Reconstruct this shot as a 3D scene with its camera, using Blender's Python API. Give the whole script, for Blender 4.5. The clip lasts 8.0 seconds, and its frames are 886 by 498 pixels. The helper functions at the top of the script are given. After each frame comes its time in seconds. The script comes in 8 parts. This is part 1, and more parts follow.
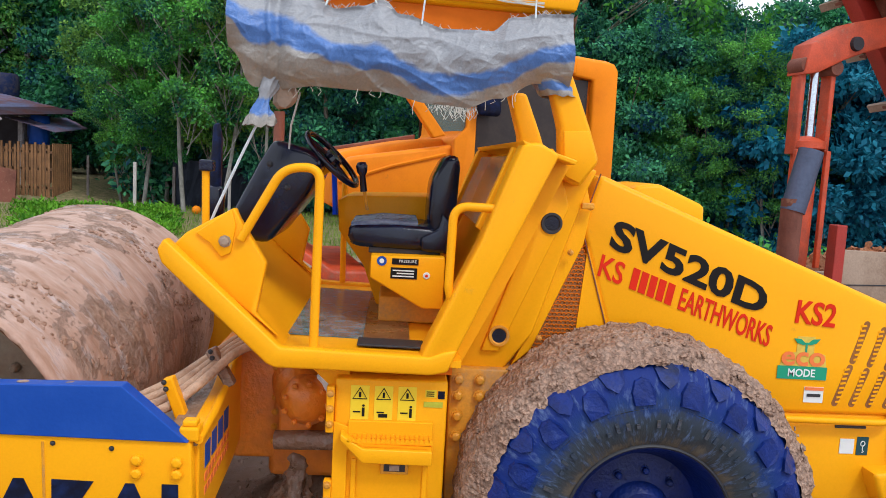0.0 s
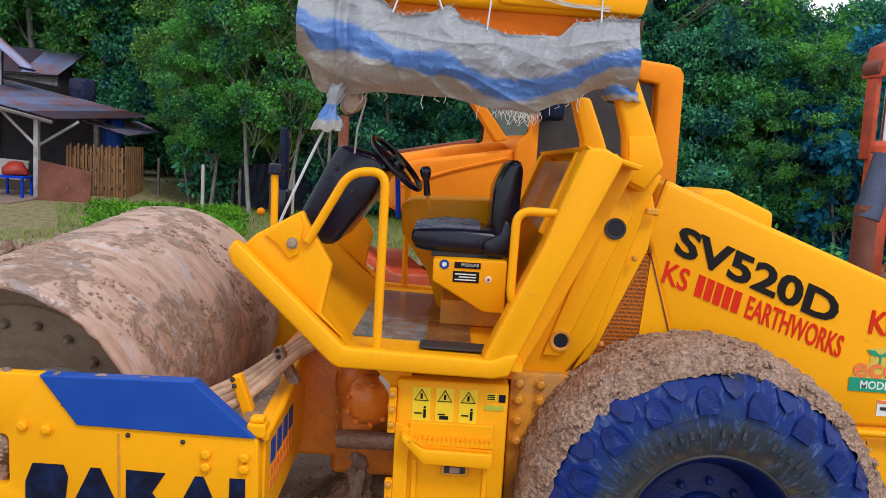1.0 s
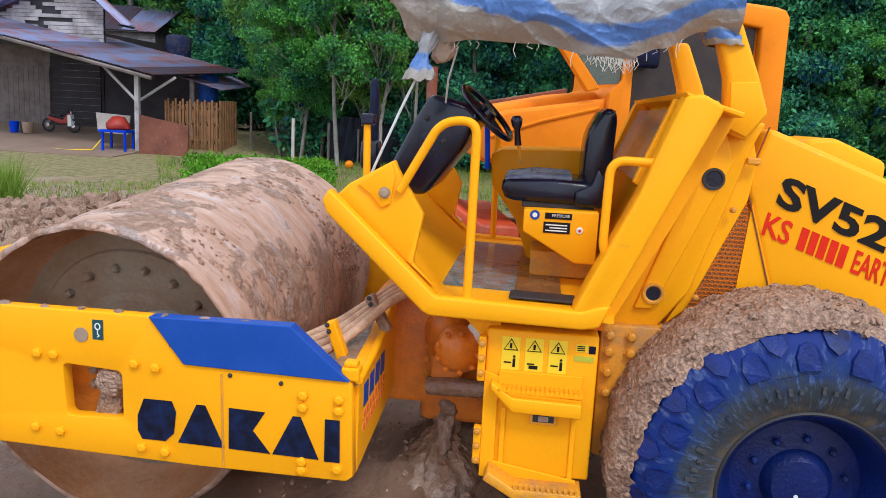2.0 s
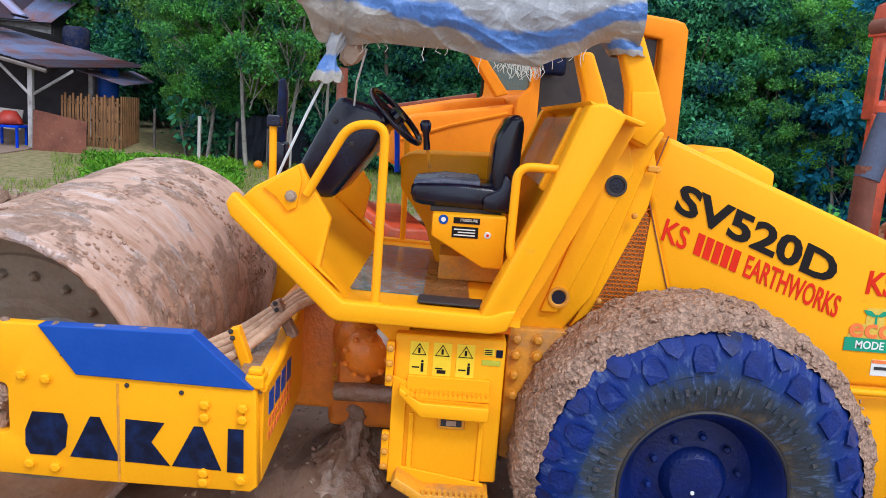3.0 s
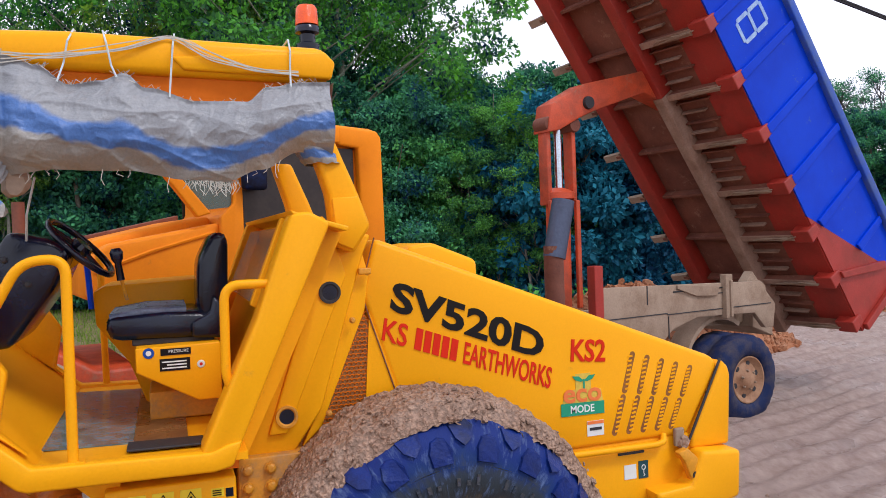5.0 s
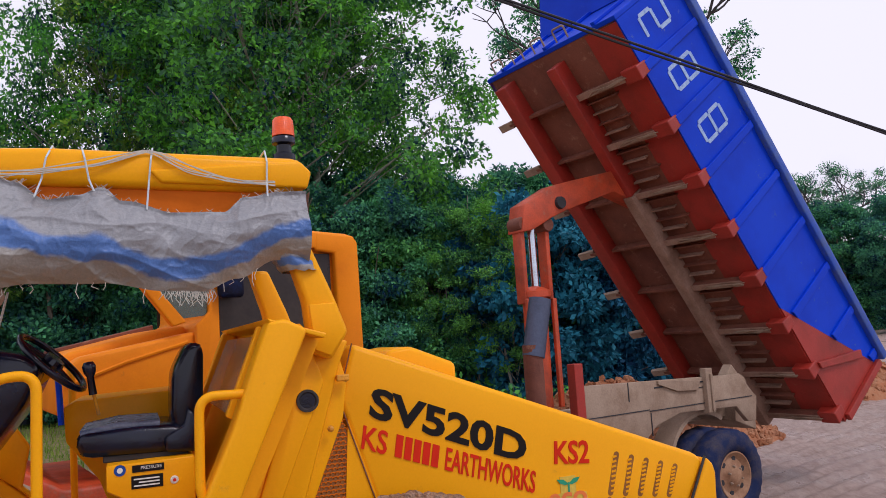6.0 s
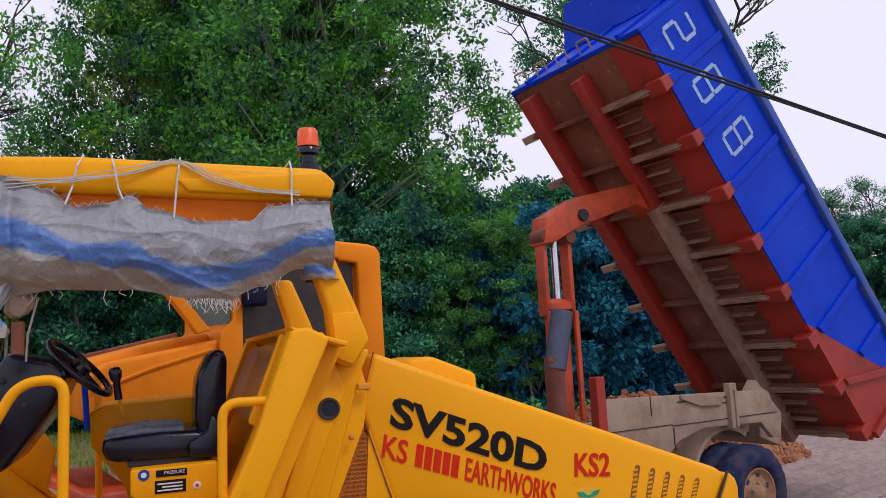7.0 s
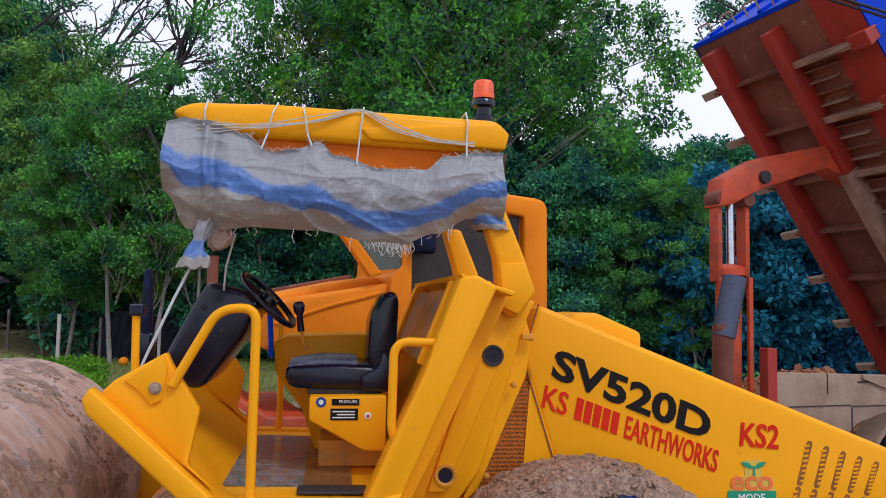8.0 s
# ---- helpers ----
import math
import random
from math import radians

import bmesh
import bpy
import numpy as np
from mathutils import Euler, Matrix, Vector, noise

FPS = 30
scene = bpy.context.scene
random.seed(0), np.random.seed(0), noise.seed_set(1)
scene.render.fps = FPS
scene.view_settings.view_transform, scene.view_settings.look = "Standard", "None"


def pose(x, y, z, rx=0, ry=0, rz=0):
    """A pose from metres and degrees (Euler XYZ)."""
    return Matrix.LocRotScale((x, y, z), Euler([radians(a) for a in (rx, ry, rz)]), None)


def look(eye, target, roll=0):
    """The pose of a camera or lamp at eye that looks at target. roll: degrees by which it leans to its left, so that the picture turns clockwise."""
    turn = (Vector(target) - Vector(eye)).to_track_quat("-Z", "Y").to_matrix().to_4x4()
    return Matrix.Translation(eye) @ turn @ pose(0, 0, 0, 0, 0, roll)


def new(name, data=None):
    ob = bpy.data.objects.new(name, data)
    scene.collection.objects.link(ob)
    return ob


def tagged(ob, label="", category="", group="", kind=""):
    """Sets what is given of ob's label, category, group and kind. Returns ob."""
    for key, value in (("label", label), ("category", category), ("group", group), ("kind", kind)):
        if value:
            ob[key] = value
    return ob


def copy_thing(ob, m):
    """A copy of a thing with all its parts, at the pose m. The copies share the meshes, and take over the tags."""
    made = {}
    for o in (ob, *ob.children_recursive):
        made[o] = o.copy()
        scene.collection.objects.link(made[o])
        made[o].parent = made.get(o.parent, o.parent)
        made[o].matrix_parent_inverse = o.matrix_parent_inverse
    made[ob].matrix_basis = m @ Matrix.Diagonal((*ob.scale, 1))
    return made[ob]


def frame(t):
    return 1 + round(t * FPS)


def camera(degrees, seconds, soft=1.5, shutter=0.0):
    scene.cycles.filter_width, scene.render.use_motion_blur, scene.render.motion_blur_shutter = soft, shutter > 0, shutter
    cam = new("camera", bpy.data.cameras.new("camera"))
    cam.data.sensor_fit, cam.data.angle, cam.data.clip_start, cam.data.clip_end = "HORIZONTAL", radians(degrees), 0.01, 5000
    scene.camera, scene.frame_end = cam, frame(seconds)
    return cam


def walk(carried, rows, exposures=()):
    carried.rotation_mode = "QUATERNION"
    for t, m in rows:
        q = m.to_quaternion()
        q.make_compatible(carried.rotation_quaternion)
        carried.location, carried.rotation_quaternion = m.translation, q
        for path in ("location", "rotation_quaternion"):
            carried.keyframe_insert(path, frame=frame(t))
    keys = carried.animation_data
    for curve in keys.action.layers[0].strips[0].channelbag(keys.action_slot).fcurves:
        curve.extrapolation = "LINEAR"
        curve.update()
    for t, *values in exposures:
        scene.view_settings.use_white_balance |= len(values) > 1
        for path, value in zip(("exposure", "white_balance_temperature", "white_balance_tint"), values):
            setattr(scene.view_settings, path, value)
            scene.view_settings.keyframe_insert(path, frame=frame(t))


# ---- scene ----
cam = camera(58.7, 8.0, soft=0.65)
PATH = [
    (0, (-0.745, -3.134, 2.213), (-0.615, -1.15, 1.995), 3.1),
    (0.5, (-0.746, -3.145, 2.222), (-0.619, -1.155, 2.074), 3.1),
    (1, (-0.762, -3.16, 2.218), (-0.782, -1.172, 2.0), 3.3),
    (1.5, (-0.786, -3.167, 2.199), (-0.983, -1.202, 1.886), 3.0),
    (1.7, (-0.79, -3.167, 2.199), (-1.019, -1.21, 1.856), 2.9),
    (2.8, (-0.773, -3.148, 2.208), (-0.893, -1.182, 1.863), 3.8),
    (3, (-0.772, -3.145, 2.211), (-0.777, -1.172, 1.883), 4.1),
    (3.5, (-0.745, -3.089, 2.199), (-0.516, -1.125, 1.899), 4.1),
    (4, (-0.742, -3.05, 2.178), (-0.27, -1.12, 1.944), 2.5),
    (4.2, (-0.744, -3.042, 2.173), (-0.192, -1.129, 1.983), 1.7),
    (5.3, (-0.7, -3.049, 2.21), (-0.011, -1.172, 2.249), -2.7),
    (5.5, (-0.705, -3.053, 2.212), (0.001, -1.184, 2.309), -2.9),
    (6, (-0.711, -3.061, 2.214), (0.018, -1.211, 2.429), -3.7),
    (6.5, (-0.712, -3.081, 2.217), (0.028, -1.246, 2.51), -4.1),
    (7, (-0.716, -3.08, 2.205), (-0.04, -1.214, 2.453), -3.0),
    (7.5, (-0.737, -3.098, 2.2), (-0.231, -1.173, 2.4), -1.2),
    (8, (-0.757, -3.114, 2.188), (-0.479, -1.139, 2.33), 1.0),
]
walk(cam, [(t, look(eye, target, roll)) for t, eye, target, roll in PATH],
     [(0, 0.05, 5900, 10), (0.5, -0.01, 5900, 10), (1.0, -0.1, 6000, 10), (1.5, 0.06, 5950, 10), (3.0, 0.23, 5700, 10), (3.6, 0.25, 5700, 10), (4.2, 0.09, 5750, 11), (5.3, -0.25, 6100, 18), (6.0, -0.55, 6150, 22), (6.7, -0.66, 6150, 22), (7.2, -0.61, 6050, 21), (8, -0.46, 5850, 17)])

# ---- sky and light: bright, thinly overcast day ----
SUN_EL, SUN_AZ = 50.0, 150.0
world = bpy.data.worlds.new("sky")
scene.world = world
world.use_nodes = True
wn, wl = world.node_tree.nodes, world.node_tree.links
sky = wn.new("ShaderNodeTexSky")
sky.sky_type = "NISHITA"
sky.sun_disc = False
sky.sun_elevation, sky.sun_rotation = radians(SUN_EL), radians(SUN_AZ)
sky.air_density, sky.dust_density = 1.0, 2.0
cloud = wn.new("ShaderNodeTexNoise")
cloud.inputs["Scale"].default_value = 1.6
cloud.inputs["Detail"].default_value = 5
cover = wn.new("ShaderNodeValToRGB")
cover.color_ramp.elements[0].position, cover.color_ramp.elements[1].position = 0.22, 0.5
cover.color_ramp.elements[0].color, cover.color_ramp.elements[1].color = (0.45, 0.45, 0.45, 1), (1, 1, 1, 1)
veil = wn.new("ShaderNodeMix")
veil.data_type = "RGBA"
veil.inputs["B"].default_value = (12.6, 12.7, 13.3, 1)
coord = wn.new("ShaderNodeTexCoord")
wl.new(coord.outputs["Generated"], cloud.inputs["Vector"])
wl.new(cloud.outputs["Fac"], cover.inputs["Fac"])
wl.new(cover.outputs["Color"], veil.inputs["Factor"])
wl.new(sky.outputs["Color"], veil.inputs["A"])
wl.new(veil.outputs["Result"], wn["Background"].inputs["Color"])
wn["Background"].inputs["Strength"].default_value = 0.105

sun = new("sun", bpy.data.lights.new("sun", "SUN"))
sun.data.energy, sun.data.angle, sun.data.color = 1.5, radians(12), (1.0, 0.95, 0.87)
sun.matrix_world = look((0, 0, 30), (0.9 * math.sin(radians(SUN_AZ + 180)) * 20, 0.9 * math.cos(radians(SUN_AZ + 180)) * 20, 30 - 20 * math.tan(radians(SUN_EL))))


# ---- materials ----
def mat(name, base, rough=0.5, metal=0.0, tint=None, amount=0.4, scale=3.0, fine=40.0, bump=0.15, spec=0.5, coat=0.0, grime=None, grime_amount=0.0, grain=0.25):
    """A surface with a coarse stain of a second colour, a fine grain and a slight relief."""
    m = bpy.data.materials.new(name)
    m.use_nodes = True
    n, l = m.node_tree.nodes, m.node_tree.links
    b = n["Principled BSDF"]
    big = n.new("ShaderNodeTexNoise")
    big.inputs["Scale"].default_value, big.inputs["Detail"].default_value, big.inputs["Roughness"].default_value = scale, 8, 0.62
    small = n.new("ShaderNodeTexNoise")
    small.inputs["Scale"].default_value, small.inputs["Detail"].default_value = fine, 4
    geo = n.new("ShaderNodeNewGeometry")
    for t in (big, small):
        l.new(geo.outputs["Position"], t.inputs["Vector"])
    ramp = n.new("ShaderNodeValToRGB")
    ramp.color_ramp.elements[0].position, ramp.color_ramp.elements[1].position = 0.42, 0.68
    mix = n.new("ShaderNodeMix")
    mix.data_type = "RGBA"
    mix.inputs["A"].default_value = (*base, 1)
    mix.inputs["B"].default_value = (*(tint or [c * 0.6 for c in base]), 1)
    k = n.new("ShaderNodeMath")
    k.operation = "MULTIPLY"
    k.inputs[1].default_value = amount
    l.new(big.outputs["Fac"], ramp.inputs["Fac"])
    l.new(ramp.outputs["Color"], k.inputs[0])
    l.new(k.outputs[0], mix.inputs["Factor"])
    out = mix.outputs["Result"]
    g = n.new("ShaderNodeMix")
    g.data_type, g.blend_type = "RGBA", "MULTIPLY"
    g.inputs["Factor"].default_value = 1.0
    gr = n.new("ShaderNodeMapRange")
    gr.inputs["To Min"].default_value, gr.inputs["To Max"].default_value = 1 - grain, 1 + grain * 0.8
    l.new(small.outputs["Fac"], gr.inputs["Value"])
    l.new(out, g.inputs["A"])
    l.new(gr.outputs["Result"], g.inputs["B"])
    out = g.outputs["Result"]
    if grime:
        dirt = n.new("ShaderNodeTexNoise")
        dirt.inputs["Scale"].default_value, dirt.inputs["Detail"].default_value, dirt.inputs["Roughness"].default_value = 7.0, 10, 0.75
        l.new(geo.outputs["Position"], dirt.inputs["Vector"])
        dr = n.new("ShaderNodeValToRGB")
        dr.color_ramp.elements[0].position, dr.color_ramp.elements[1].position = 0.6 - 0.25 * grime_amount, 0.82 - 0.25 * grime_amount
        l.new(dirt.outputs["Fac"], dr.inputs["Fac"])
        dm = n.new("ShaderNodeMix")
        dm.data_type = "RGBA"
        dm.inputs["B"].default_value = (*grime, 1)
        l.new(dr.outputs["Color"], dm.inputs["Factor"])
        l.new(out, dm.inputs["A"])
        out = dm.outputs["Result"]
    l.new(out, b.inputs["Base Color"])
    rr = n.new("ShaderNodeMapRange")
    rr.inputs["To Min"].default_value, rr.inputs["To Max"].default_value = max(rough - 0.12, 0.03), min(rough + 0.18, 1)
    l.new(big.outputs["Fac"], rr.inputs["Value"])
    l.new(rr.outputs["Result"], b.inputs["Roughness"])
    b.inputs["Metallic"].default_value = metal
    b.inputs["Specular IOR Level"].default_value = spec
    b.inputs["Coat Weight"].default_value = coat
    bp = n.new("ShaderNodeBump")
    bp.inputs["Strength"].default_value, bp.inputs["Distance"].default_value = bump, 0.02
    l.new(small.outputs["Fac"], bp.inputs["Height"])
    l.new(bp.outputs["Normal"], b.inputs["Normal"])
    return m


def cracked(m, scale, depth, dark_to=0.45):
    """Adds clods to an earth surface: cells of uneven tone, gaps darkened with painted shade, and a broken relief."""
    n, l = m.node_tree.nodes, m.node_tree.links
    b = n["Principled BSDF"]
    old = b.inputs["Base Color"].links[0].from_socket
    geo = n.new("ShaderNodeNewGeometry")
    wob = n.new("ShaderNodeTexNoise")
    wob.inputs["Scale"].default_value, wob.inputs["Detail"].default_value = scale * 0.9, 4
    l.new(geo.outputs["Position"], wob.inputs["Vector"])
    add = n.new("ShaderNodeVectorMath")
    add.operation = "MULTIPLY_ADD"
    add.inputs[1].default_value = (1.6 / scale,) * 3
    l.new(wob.outputs["Color"], add.inputs[0])
    l.new(geo.outputs["Position"], add.inputs[2])
    v = n.new("ShaderNodeTexVoronoi")
    v.inputs["Scale"].default_value = scale
    l.new(add.outputs["Vector"], v.inputs["Vector"])
    # Colour lightens the clod tops and paints shade into the gaps.
    r = n.new("ShaderNodeMapRange")
    r.inputs["From Min"].default_value, r.inputs["From Max"].default_value = 0.15, 0.75
    r.inputs["To Min"].default_value, r.inputs["To Max"].default_value = 1.15, dark_to
    l.new(v.outputs["Distance"], r.inputs["Value"])
    mx = n.new("ShaderNodeMix")
    mx.data_type, mx.blend_type = "RGBA", "MULTIPLY"
    mx.inputs["Factor"].default_value = 1.0
    l.new(old, mx.inputs["A"])
    l.new(r.outputs["Result"], mx.inputs["B"])
    l.new(mx.outputs["Result"], b.inputs["Base Color"])
    bp = n.new("ShaderNodeBump")
    bp.invert = True
    bp.inputs["Strength"].default_value, bp.inputs["Distance"].default_value = 0.9, depth
    l.new(v.outputs["Distance"], bp.inputs["Height"])
    l.new(b.inputs["Normal"].links[0].from_socket, bp.inputs["Normal"])
    l.new(bp.outputs["Normal"], b.inputs["Normal"])
    return m


yellow = mat("yellow_paint", (0.92, 0.4, 0.001), 0.34, spec=0.12, tint=(0.8, 0.33, 0.003), amount=0.3, scale=1.6, fine=90, bump=0.03, coat=0.03, grime=(0.42, 0.22, 0.06), grime_amount=-0.15, grain=0.06)
yellow_dirty = mat("muddy_yellow_paint", (0.72, 0.31, 0.01), 0.5, tint=(0.36, 0.17, 0.04), amount=0.6, scale=3.5, fine=60, bump=0.1, grime=(0.33, 0.2, 0.11), grime_amount=0.25)
# Orange with the undersides' shade put into it; the vent mesh shares it.
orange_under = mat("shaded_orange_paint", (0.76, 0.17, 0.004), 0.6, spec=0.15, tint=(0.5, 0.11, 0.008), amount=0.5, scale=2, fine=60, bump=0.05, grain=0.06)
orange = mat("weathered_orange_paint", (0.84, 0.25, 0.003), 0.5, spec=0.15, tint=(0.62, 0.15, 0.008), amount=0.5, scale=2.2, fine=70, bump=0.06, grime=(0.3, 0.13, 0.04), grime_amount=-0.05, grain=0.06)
# Flat brown painted as the shade inside louvre slots and vent holes.
slot_brown = mat("orange_hole_shade", (0.3, 0.11, 0.02), 0.7, tint=(0.16, 0.05, 0.015), amount=0.7, scale=9, fine=60, bump=0.1)
blue = mat("blue_paint", (0.008, 0.06, 0.33), 0.45, spec=0.25, tint=(0.02, 0.09, 0.42), amount=0.5, scale=4, fine=60, bump=0.06, grime=(0.12, 0.14, 0.2), grime_amount=-0.15, grain=0.06)
bed_blue = mat("bright_blue_paint", (0.002, 0.05, 0.6), 0.45, spec=0.12, tint=(0.006, 0.03, 0.42), amount=0.6, scale=1.5, fine=50, bump=0.05, grime=(0.25, 0.33, 0.12), grime_amount=-0.08, grain=0.06)
bed_red = mat("red_oxide_paint", (0.36, 0.026, 0.014), 0.5, tint=(0.15, 0.022, 0.012), amount=0.6, scale=2.5, fine=60, bump=0.1, grime=(0.3, 0.12, 0.05), grime_amount=0.0)
bed_brown = mat("rusty_brown_steel", (0.21, 0.07, 0.04), 0.7, tint=(0.09, 0.024, 0.015), amount=0.8, scale=1.6, fine=50, bump=0.2, grime=(0.4, 0.24, 0.15), grime_amount=0.12)
dusty = mat("dusty_steel", (0.36, 0.265, 0.19), 0.8, grime=(0.17, 0.1, 0.065), grime_amount=0.05, tint=(0.22, 0.14, 0.09), amount=0.8, scale=3, fine=50, bump=0.15)
red_metal = mat("red_orange_steel", (0.58, 0.075, 0.02), 0.5, tint=(0.26, 0.045, 0.02), amount=0.8, scale=4, fine=60, bump=0.12, grime=(0.3, 0.17, 0.11), grime_amount=0.15)
tyre_stain = mat("pale_streaked_blue_rubber", (0.002, 0.018, 0.15), 0.55, spec=0.25, tint=(0.003, 0.008, 0.05), amount=0.8, scale=9, fine=70, bump=0.3, grime=(0.08, 0.12, 0.26), grime_amount=0.1)
tyre_blue = mat("blue_stained_rubber", (0.002, 0.02, 0.165), 0.45, spec=0.35, tint=(0.001, 0.004, 0.025), amount=1.0, scale=6, fine=70, bump=0.25, grime=(0.1, 0.13, 0.24), grime_amount=-0.2)
tyre_far = mat("dusty_blue_black_rubber", (0.008, 0.018, 0.07), 0.7, spec=0.2, tint=(0.1, 0.08, 0.07), amount=0.6, scale=7, fine=60, bump=0.2)
side_rubber = mat("muddy_rubber", (0.03, 0.042, 0.065), 0.75, spec=0.25, tint=(0.13, 0.105, 0.06), amount=0.85, scale=7, fine=60, bump=0.45, grime=(0.003, 0.03, 0.15), grime_amount=0.35)
rubber = mat("black_rubber", (0.018, 0.02, 0.03), 0.6, amount=0.4, scale=6, fine=60, bump=0.2, grime=(0.16, 0.12, 0.09), grime_amount=-0.1)
black = mat("black_vinyl", (0.002, 0.003, 0.012), 0.16, spec=0.4, coat=0.12, tint=(0.006, 0.012, 0.045), amount=0.6, scale=8, fine=120, bump=0.1, grain=0.06)
# The grey paints the black seat's glossy highlights onto its ribs.
black_grey = mat("vinyl_with_painted_sheen", (0.13, 0.15, 0.21), 0.2, tint=(0.03, 0.04, 0.08), amount=0.9, scale=14, fine=100, bump=0.15)
dark = mat("dark_steel", (0.025, 0.025, 0.03), 0.55, amount=0.4, scale=5, fine=70, bump=0.1, grime=(0.2, 0.13, 0.08), grime_amount=-0.1)
chrome = mat("chrome", (0.6, 0.65, 0.7), 0.18, 1.0, amount=0.2, scale=5, fine=60, bump=0.02)
mud = mat("wet_clay", (0.34, 0.22, 0.155), 0.5, tint=(0.14, 0.078, 0.048), amount=0.9, scale=9, fine=48, bump=0.9, spec=0.5, grain=0.5)
mud_crust = cracked(mat("drying_clay_crust", (0.43, 0.275, 0.19), 0.5, tint=(0.26, 0.14, 0.085), amount=0.8, scale=8, fine=60, bump=0.7, grain=0.35), 52, 0.011, 0.6)
mud_dark = mat("dark_wet_mud", (0.26, 0.16, 0.1), 0.22, tint=(0.32, 0.24, 0.19), amount=0.8, scale=6, fine=30, bump=0.8, spec=0.6)
drum_in = mat("grey_muddy_steel", (0.27, 0.23, 0.17), 0.45, tint=(0.22, 0.12, 0.06), amount=0.7, scale=3, fine=40, bump=0.3)
earth = mat("orange_earth", (0.36, 0.13, 0.05), 0.9, tint=(0.42, 0.24, 0.14), amount=0.6, scale=5, fine=30, bump=0.8)
rope_mat = mat("white_rope", (0.6, 0.66, 0.68), 0.8, amount=0.3, scale=20, fine=200, bump=0.3)
thread = mat("frayed_thread", (0.56, 0.53, 0.46), 0.9, amount=0.3, scale=20, fine=200, bump=0.1)
ink_black = mat("black_decal", (0.012, 0.01, 0.01), 0.5, spec=0.15, amount=0.3, scale=10, fine=80, bump=0.02, grain=0.06)
ink_red = mat("red_decal", (0.68, 0.025, 0.006), 0.5, spec=0.15, amount=0.3, scale=10, fine=80, bump=0.02, grain=0.06)
ink_navy = mat("worn_navy_decal", (0.006, 0.008, 0.022), 0.45, spec=0.15, tint=(0.01, 0.025, 0.1), amount=0.7, scale=14, fine=80, bump=0.03)
ink_green = mat("green_decal", (0.01, 0.3, 0.16), 0.5, amount=0.3, scale=10, fine=80, bump=0.02, grain=0.06)
ink_teal = mat("dark_teal_decal", (0.004, 0.06, 0.075), 0.5, amount=0.3, grain=0.06)
ink_white = mat("white_decal", (0.75, 0.78, 0.75), 0.5, amount=0.2, scale=10, fine=80, bump=0.02, grain=0.06)
ink_orange = mat("orange_decal", (0.85, 0.2, 0.04), 0.5, amount=0.2, scale=10, fine=80, bump=0.02, grain=0.06)
ink_yellow = mat("bright_yellow_sticker", (0.85, 0.6, 0.01), 0.45, amount=0.2, scale=10, fine=80, bump=0.02, grain=0.06)
tin = mat("rusty_corrugated_tin", (0.15, 0.16, 0.24), 0.5, 0.3, tint=(0.2, 0.08, 0.06), amount=1.0, scale=1.3, fine=20, bump=0.2, grime=(0.16, 0.08, 0.06), grime_amount=0.1)


def sheet_tones(m):
    """Every sheet its own tone, from dark rust to pale blue-grey zinc."""
    n, l = m.node_tree.nodes, m.node_tree.links
    b = n["Principled BSDF"]
    old = b.inputs["Base Color"].links[0].from_socket
    oi, rp, mx = n.new("ShaderNodeObjectInfo"), n.new("ShaderNodeValToRGB"), n.new("ShaderNodeMix")
    rp.color_ramp.elements[0].color, rp.color_ramp.elements[1].color = (0.35, 0.25, 0.26, 1), (2.0, 2.3, 2.7, 1)
    mx.data_type, mx.blend_type = "RGBA", "MULTIPLY"
    mx.inputs["Factor"].default_value = 1.0
    l.new(oi.outputs["Random"], rp.inputs["Fac"])
    l.new(old, mx.inputs["A"])
    l.new(rp.outputs["Color"], mx.inputs["B"])
    l.new(mx.outputs["Result"], b.inputs["Base Color"])


sheet_tones(tin)
# Near-black wood: the shade inside the porch is put into its colour.
plank_dark = mat("shade_darkened_wood", (0.04, 0.036, 0.042), 0.85, tint=(0.025, 0.02, 0.022), amount=0.8, scale=1.5, fine=30, bump=0.3)
slat_tan = mat("tan_slat_wood", (0.27, 0.13, 0.05), 0.85, tint=(0.14, 0.07, 0.03), amount=0.8, scale=4, fine=30, bump=0.3)
plank = mat("grey_weathered_wood", (0.2, 0.17, 0.16), 0.85, tint=(0.09, 0.07, 0.06), amount=0.7, scale=2.5, fine=30, bump=0.3)
plank_brown = mat("brown_wood", (0.25, 0.13, 0.07), 0.85, tint=(0.12, 0.06, 0.03), amount=0.7, scale=3, fine=30, bump=0.3)
pale_wood = mat("pale_wood", (0.5, 0.46, 0.42), 0.8, amount=0.5, scale=4, fine=40, bump=0.2)
bark = mat("pale_bark", (0.2, 0.17, 0.13), 0.9, tint=(0.08, 0.065, 0.05), amount=0.8, scale=5, fine=30, bump=0.6)
net = mat("dark_shade_net", (0.006, 0.01, 0.022), 0.8, amount=0.4, scale=4, fine=80, bump=0.3)
cable_mat = mat("black_cable", (0.012, 0.012, 0.016), 0.5, amount=0.2, bump=0.05)


